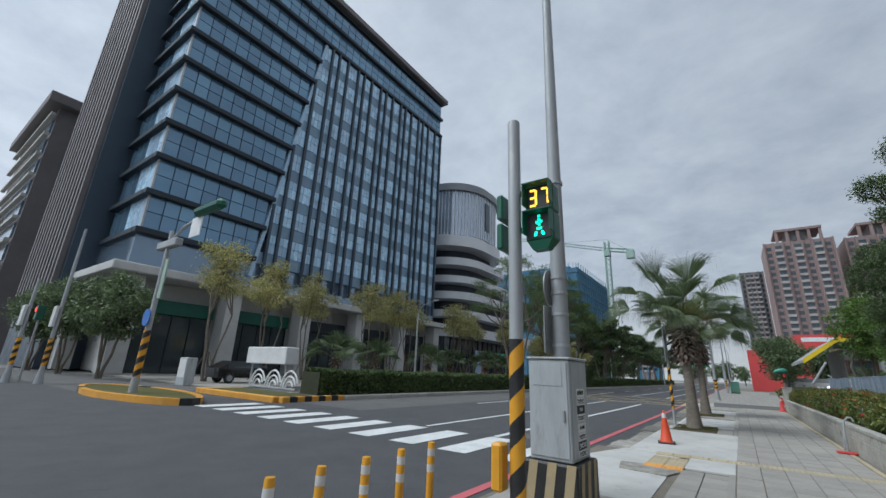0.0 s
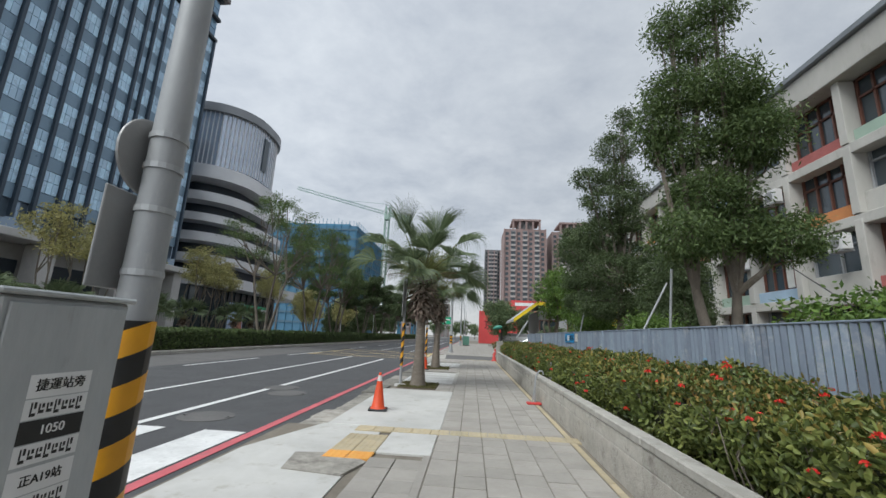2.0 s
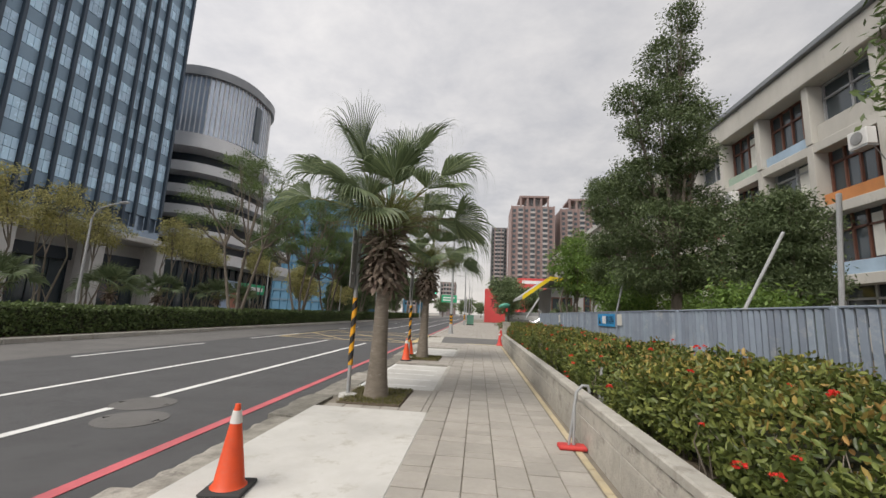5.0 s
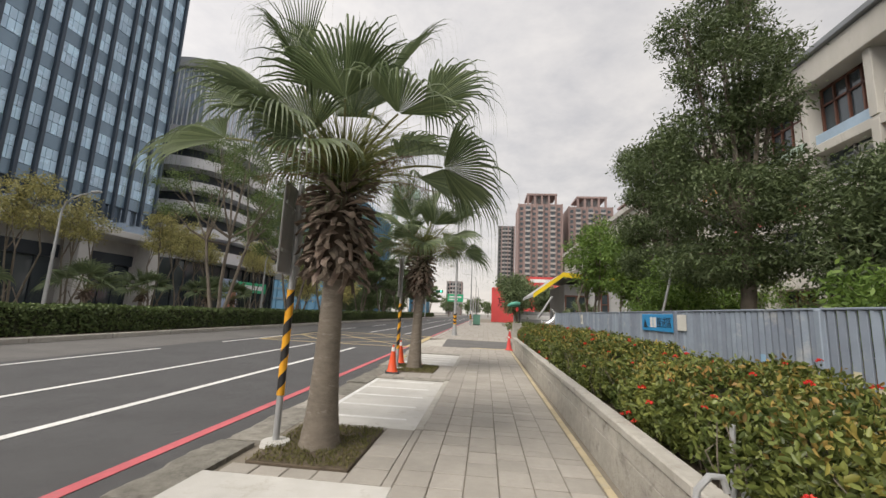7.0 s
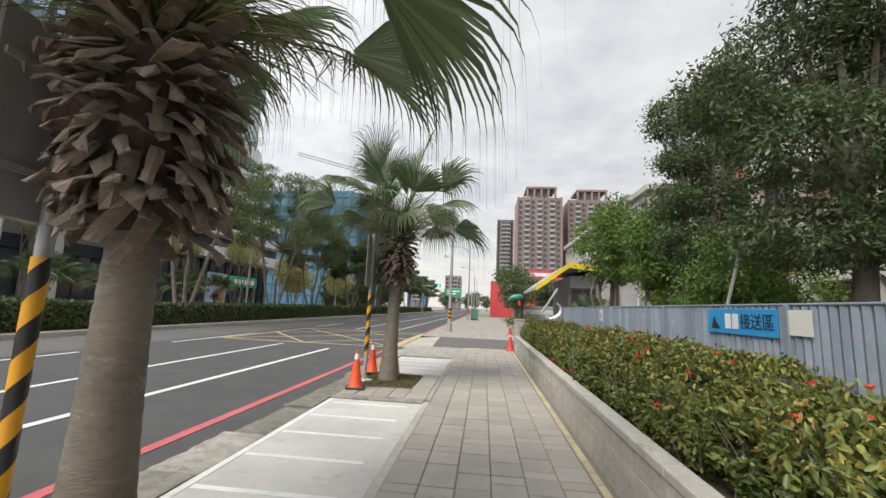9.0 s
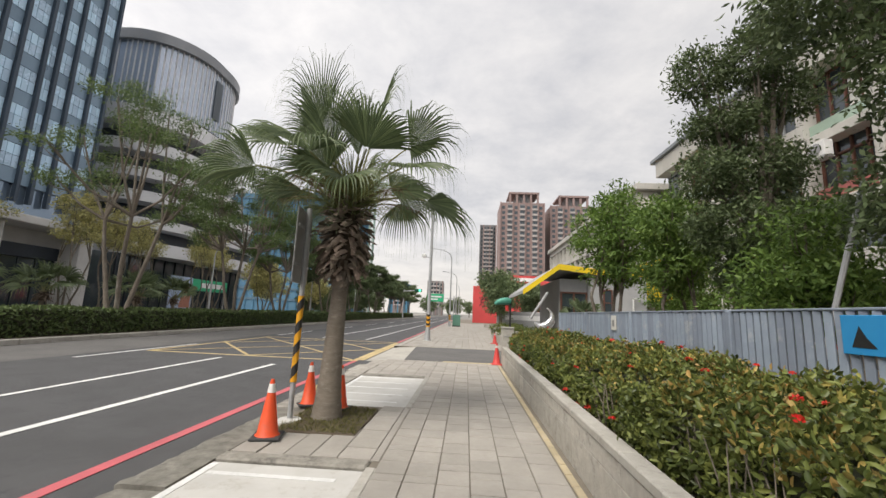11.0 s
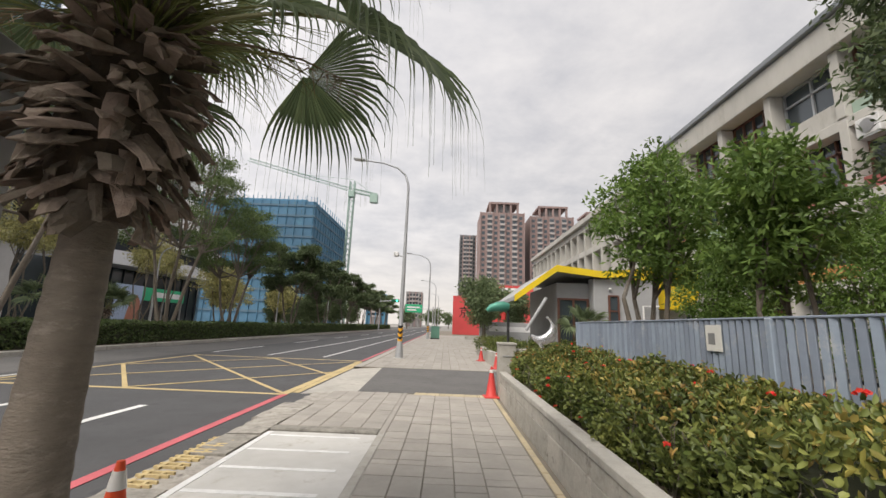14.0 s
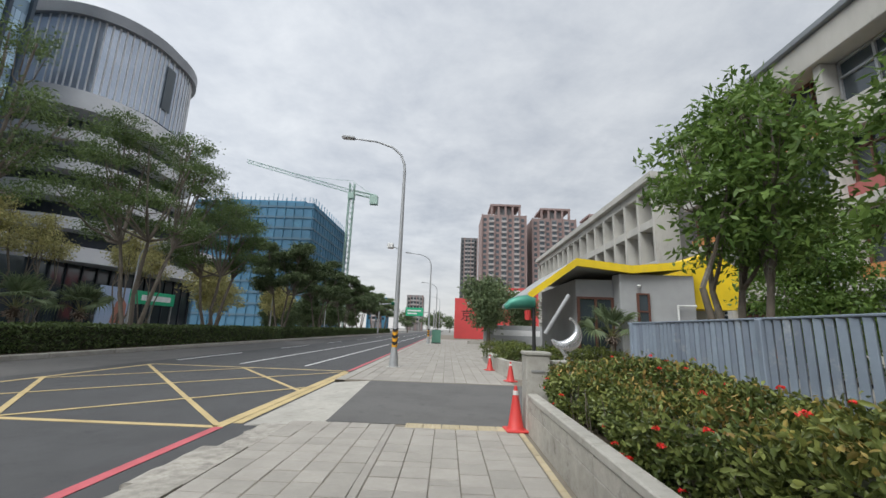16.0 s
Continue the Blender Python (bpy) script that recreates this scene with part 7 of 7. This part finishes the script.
part("lens", Geo().lathe([(0.13, 0), (0.13, 0.02)], 14), M_LED_RED, rl, "lit red lens", at=pose(0, -0.22, 3.85, 90, 0, 0))
bx = thing("white_box_sign", "white wrapped board on a low stand", "sign board", (-26.1, 13.4, 0))
part("board", Geo().box(0, 4.3, 0, 0.9, 1.35, 2.38, 0.05), M_WHITEPAINT, bx)
for x in (0.3, 4.0):
    part("leg", Geo().box(x - 0.05, x + 0.05, 0.3, 0.4, 0, 1.35), M_STEEL, bx)
gr = thing("garden_rail", "low rail with white shell-shaped ornaments", "railing", (-21.45, 11.2, 0.1))
part("rail", Geo().tube([(0, 0, 0.12), (4.0, 0, 0.12)], 0.05, 6), M_STEEL, gr)
for k in range(3):
    for r in (0.35, 0.6, 0.85):
        pts = [(0.7 + k * 1.4 + r * 0.8 * math.cos(a), 0, 0.12 + r * math.sin(a)) for a in np.linspace(0.35, math.pi - 0.1, 9)]
        part("shell_arc", Geo().tube(pts, 0.045, 6), M_SIGN_W, gr)
ub = thing("utility_box", "small grey utility box with notice on a stand", "utility box", (-28.9, 10.6, -0.06))
part("body", Geo().box(0, 1.1, 0, 0.6, -0.1, 1.6, 0.04), M_CABINET, ub)
part("door", Geo().box(0.08, 1.02, -0.02, -0.001, 0.4, 1.5, 0.01), M_WHITEPAINT, ub)
car = thing("parked_car", "black parked car on the forecourt", "car", (-28.6, 14.8, 0.0), 90)
part("body", Geo().add([(-2.2, -0.85, 0.35), (2.2, -0.85, 0.35), (2.25, -0.85, 0.75), (1.3, -0.82, 0.95), (0.6, -0.72, 1.42), (-1.3, -0.72, 1.45), (-2.2, -0.82, 0.95),
                        (-2.2, 0.85, 0.35), (2.2, 0.85, 0.35), (2.25, 0.85, 0.75), (1.3, 0.82, 0.95), (0.6, 0.72, 1.42), (-1.3, 0.72, 1.45), (-2.2, 0.82, 0.95)],
                       [(0, 1, 2, 3, 4, 5, 6), (13, 12, 11, 10, 9, 8, 7)] + [(i, i + 7, (i + 1) % 7 + 7, (i + 1) % 7) for i in range(7)]), M_CARBLACK, car)
part("side_window", Geo().add([(-1.2, -0.80, 1.0), (0.9, -0.82, 1.0), (0.5, -0.745, 1.36), (-1.1, -0.745, 1.38)], [(0, 1, 2, 3)]), M_DARKGLASS, car)
for x in (-1.4, 1.4):
    for y in (-0.86, 0.66):
        wq = part("tyre", Geo().tube([(x, y, 0.33), (x, y + 0.2, 0.33)], 0.33, 18), M_RUBBER, car)
        part("rim", Geo().tube([(x, y - 0.006, 0.33), (x, y + 0.206, 0.33)], 0.2, 12), M_STEEL, wq)

# overhead signs far down the road
og = thing("road_sign_gantry", "green overhead road sign on a mast", "road sign", (-3.4, 150, 0))
part("mast", Geo().tube([(0, 0, 0), (0, 0, 7.5)], 0.18, 10), M_STEEL, og)
part("arm", Geo().tube([(0, 0, 6.6), (-9, 0, 6.9)], 0.12, 8), M_STEEL, og)
part("panel", Geo().box(-9, -3.5, -0.1, 0.0, 5.4, 8.0, 0.05), M_SIGNGREEN, og)
part("panel_lettering", Geo().box(-8.4, -4.2, -0.14, -0.11, 6.9, 7.3).box(-8.4, -5.4, -0.14, -0.11, 6.0, 6.4), M_SIGN_W, og)
fs = thing("far_signal", "distant traffic signal showing green", "traffic light", (-14.5, 112, 0))
part("mast", Geo().tube([(0, 0, 0), (0, 0, 7)], 0.14, 10), M_STEEL, fs)
part("arm", Geo().tube([(0, 0, 6.6), (4.0, 0, 6.9)], 0.09, 8), M_STEEL, fs)
part("housing", Geo().box(2.6, 4.4, -0.2, 0.2, 6.5, 7.2, 0.1), M_SIGNAL, fs)
part("lens", Geo().lathe([(0.24, 0), (0.24, 0.03)], 14), M_LED_GREEN, fs, "lit green lens", at=pose(3.9, -0.22, 6.85, 90, 0, 0))
lt = thing("slab_tower", "grey and teal office slab behind the louvred tower", "office building", (-130, 9, 0))
part("wall", Geo().box(0, 32, 0, 30, 0, 46), M_LOUVRE, lt)
part("roof", Geo().box(-1, 34, -2, 31, 46, 48, 0.1), M_LOUVRE, lt)
for fl in range(10):
    part("window_band", Geo().box(16, 31, -0.3, 0, 4 + fl * 4.1, 6.6 + fl * 4.1), M_GLASS_AJ, lt)
    part("balcony_ledge", Geo().box(0, 32.5, -1.0, -0.31, 7 + fl * 4.1, 7.6 + fl * 4.1), M_CONC, lt)

for i in range(7):
    yy = 22.9 + i * 0.26
    gm = Geo()
    for k, (a_, b_, c_, d_) in enumerate(((0, .34, 0, .035), (0, .34, .1, .13), (.05, .09, -.04, .17), (.22, .26, -.02, .15))):
        gm.box(-2.42 + a_, -2.42 + b_, yy + c_, yy + d_, -0.05, -0.022 - 0.001 * k)
    solid("painted_mark", gm, M_YELLOW, "worn yellow painted writing on concrete", "road marking", "structure")

# wires over the school corner
wr = thing("overhead_cable", "thin dark overhead cable by the school", "cable", (0, 0, 0))
part("cable", Geo().tube([(9.5, 12.0, 2.6), (12.0, 17.0, 4.5), (15, 21, 7.3), (17.2, 24, 9.6)], 0.02, 5), M_STRIPE_K, wr)

# ---- paving tiles (last) ----
random.seed(77)
pave = pavement
TW = 0.329
cols = [(-0.11 + i * TW, -0.11 + (i + 1) * TW) for i in range(6)]
variants = {}


def tile_mesh(w, h):
    key = (round(w, 3), round(h, 3))
    if key not in variants:
        variants[key] = Geo().box(-w / 2, w / 2, -h / 2, h / 2, -0.03, 0, 0.006).mesh("tile", M_TILE)
    return variants[key]


rest = Geo()
for ci, (xa, xb) in enumerate(cols):
    y = -8.5 + (ci % 2) * 0.18
    k = ci
    while y < 28.45:
        h = 0.36 if k % 3 else 0.18
        if k % 7 == 3:
            h = 0.54
        ye = min(y + h, 28.5)
        gap, gy = 0.005, 0.010
        z = random.uniform(-0.003, 0.003)
        yel = 7.75 < (y + ye) / 2 < 8.55
        if yel or (6.5 < y < 18.0):
            ob = new("tile", tile_mesh(xb - xa - 2 * gap, ye - y - 2 * gy))
            ob.parent = pave
            ob.matrix_basis = pose((xa + xb) / 2, (y + ye) / 2, z, random.uniform(-0.25, 0.25), random.uniform(-0.25, 0.25), 0)
        else:
            rest.box(xa + gap, xb - gap, y + gy, ye - gy, -0.03, z, 0.006)
        y = ye
        k += 1
tagged(part("tiles_beyond", rest, M_TILE_J, pave), "grey paving tiles further along", kind="stuff")
# yellow edge strip along the wall
strip_me = Geo().box(-0.04, 0.04, -0.14, 0.14, -0.03, 0.0, 0.004).mesh("edge_tile", M_YELTILE)
for i in range(122):
    ob = new("edge_tile", strip_me)
    ob.parent = pave
    ob.matrix_basis = pose(1.925, -8.0 + i * 0.3, -0.001 + 0.001 * (i % 3), 0, 0, 0)
# tactile crossing band
tac = Geo().box(-0.145, 0.145, -0.145, 0.145, -0.03, 0.0, 0.005)
for a in range(4):
    for b in range(4):
        tac.box(-0.12 + a * 0.075, -0.09 + a * 0.075, -0.12 + b * 0.075, -0.09 + b * 0.075, 0.0, 0.004)
tac_me = tac.mesh("tactile_tile", M_YELTILE)
tac_o = tac.mesh("tactile_tile", M_ORANGE_TILE)
for i in range(12):
    ob = new("tactile_tile", tac_me)
    ob.parent, ob.matrix_basis = pave, pose(-1.28 + i * 0.296, 8.36, 0.006)
for i in range(2):
    for j in range(4):
        ob = new("tactile_tile", tac_o if j == 0 else tac_me)
        ob.parent, ob.matrix_basis = pave, pose(-1.28 + i * 0.296, 6.93 + j * 0.296, 0.004)
for i in range(6):
    ob = new("tactile_tile", tac_me)
    ob.parent, ob.matrix_basis = pave, pose(0.2 + i * 0.3, 28.6, 0.006)
# near corner and verge tiles, joined
g = Geo()
for i in range(7):
    for j in range(48):
        x, y = -2.5 + i * TW, -8.6 + j * 0.36
        if y + 0.36 < 4.4 or (x > -0.98 and y < 6.75 and x < -0.3):
            g.box(x + 0.006, x + TW - 0.006, y + 0.006, y + 0.354, -0.03, random.uniform(-0.003, 0.003), 0.006)
for i in range(5):
    for j in range(10):
        x, y = -1.84 + i * 0.325, 25.35 + j * 0.335
        g.box(x + 0.006, x + 0.319, y + 0.006, y + 0.329, -0.03, random.uniform(-0.014, -0.004), 0.006)
for y0, n in ((13.05, 5), (19.22, 7)):
    for j in range(n):
        ya, yb = y0 + j * 0.365, y0 + (j + 1) * 0.365
        g.box(-0.598, -0.222, ya + 0.008, yb - 0.008, -0.03, random.uniform(-0.006, 0.002), 0.006)
for y0, y1 in ((13.05, 13.28), (14.78, 14.9), (19.22, 20.33)):
    for i in range(4):
        g.box(-1.84 + i * 0.31 + 0.006, -1.84 + (i + 1) * 0.31 - 0.006, y0 + 0.006, y1 - 0.006, -0.03, random.uniform(-0.012, 0.0), 0.006)
tagged(part("verge_tiles", g, M_TILE_J, pave), "worn paving tiles beside the beds", kind="stuff")
g = Geo()
for i in range(22):
    for j in range(60):
        x, y = -2.25 + i * 0.36, 34.2 + j * 0.9
        if x < 2.5 or y > 46:
            g.box(x + 0.008, x + 0.352, y + 0.008, y + 0.892, -0.03, 0.0)
tagged(part("tiles_beyond_driveway", g, M_TILE_J, pave), "grey paving beyond the driveway", kind="stuff")
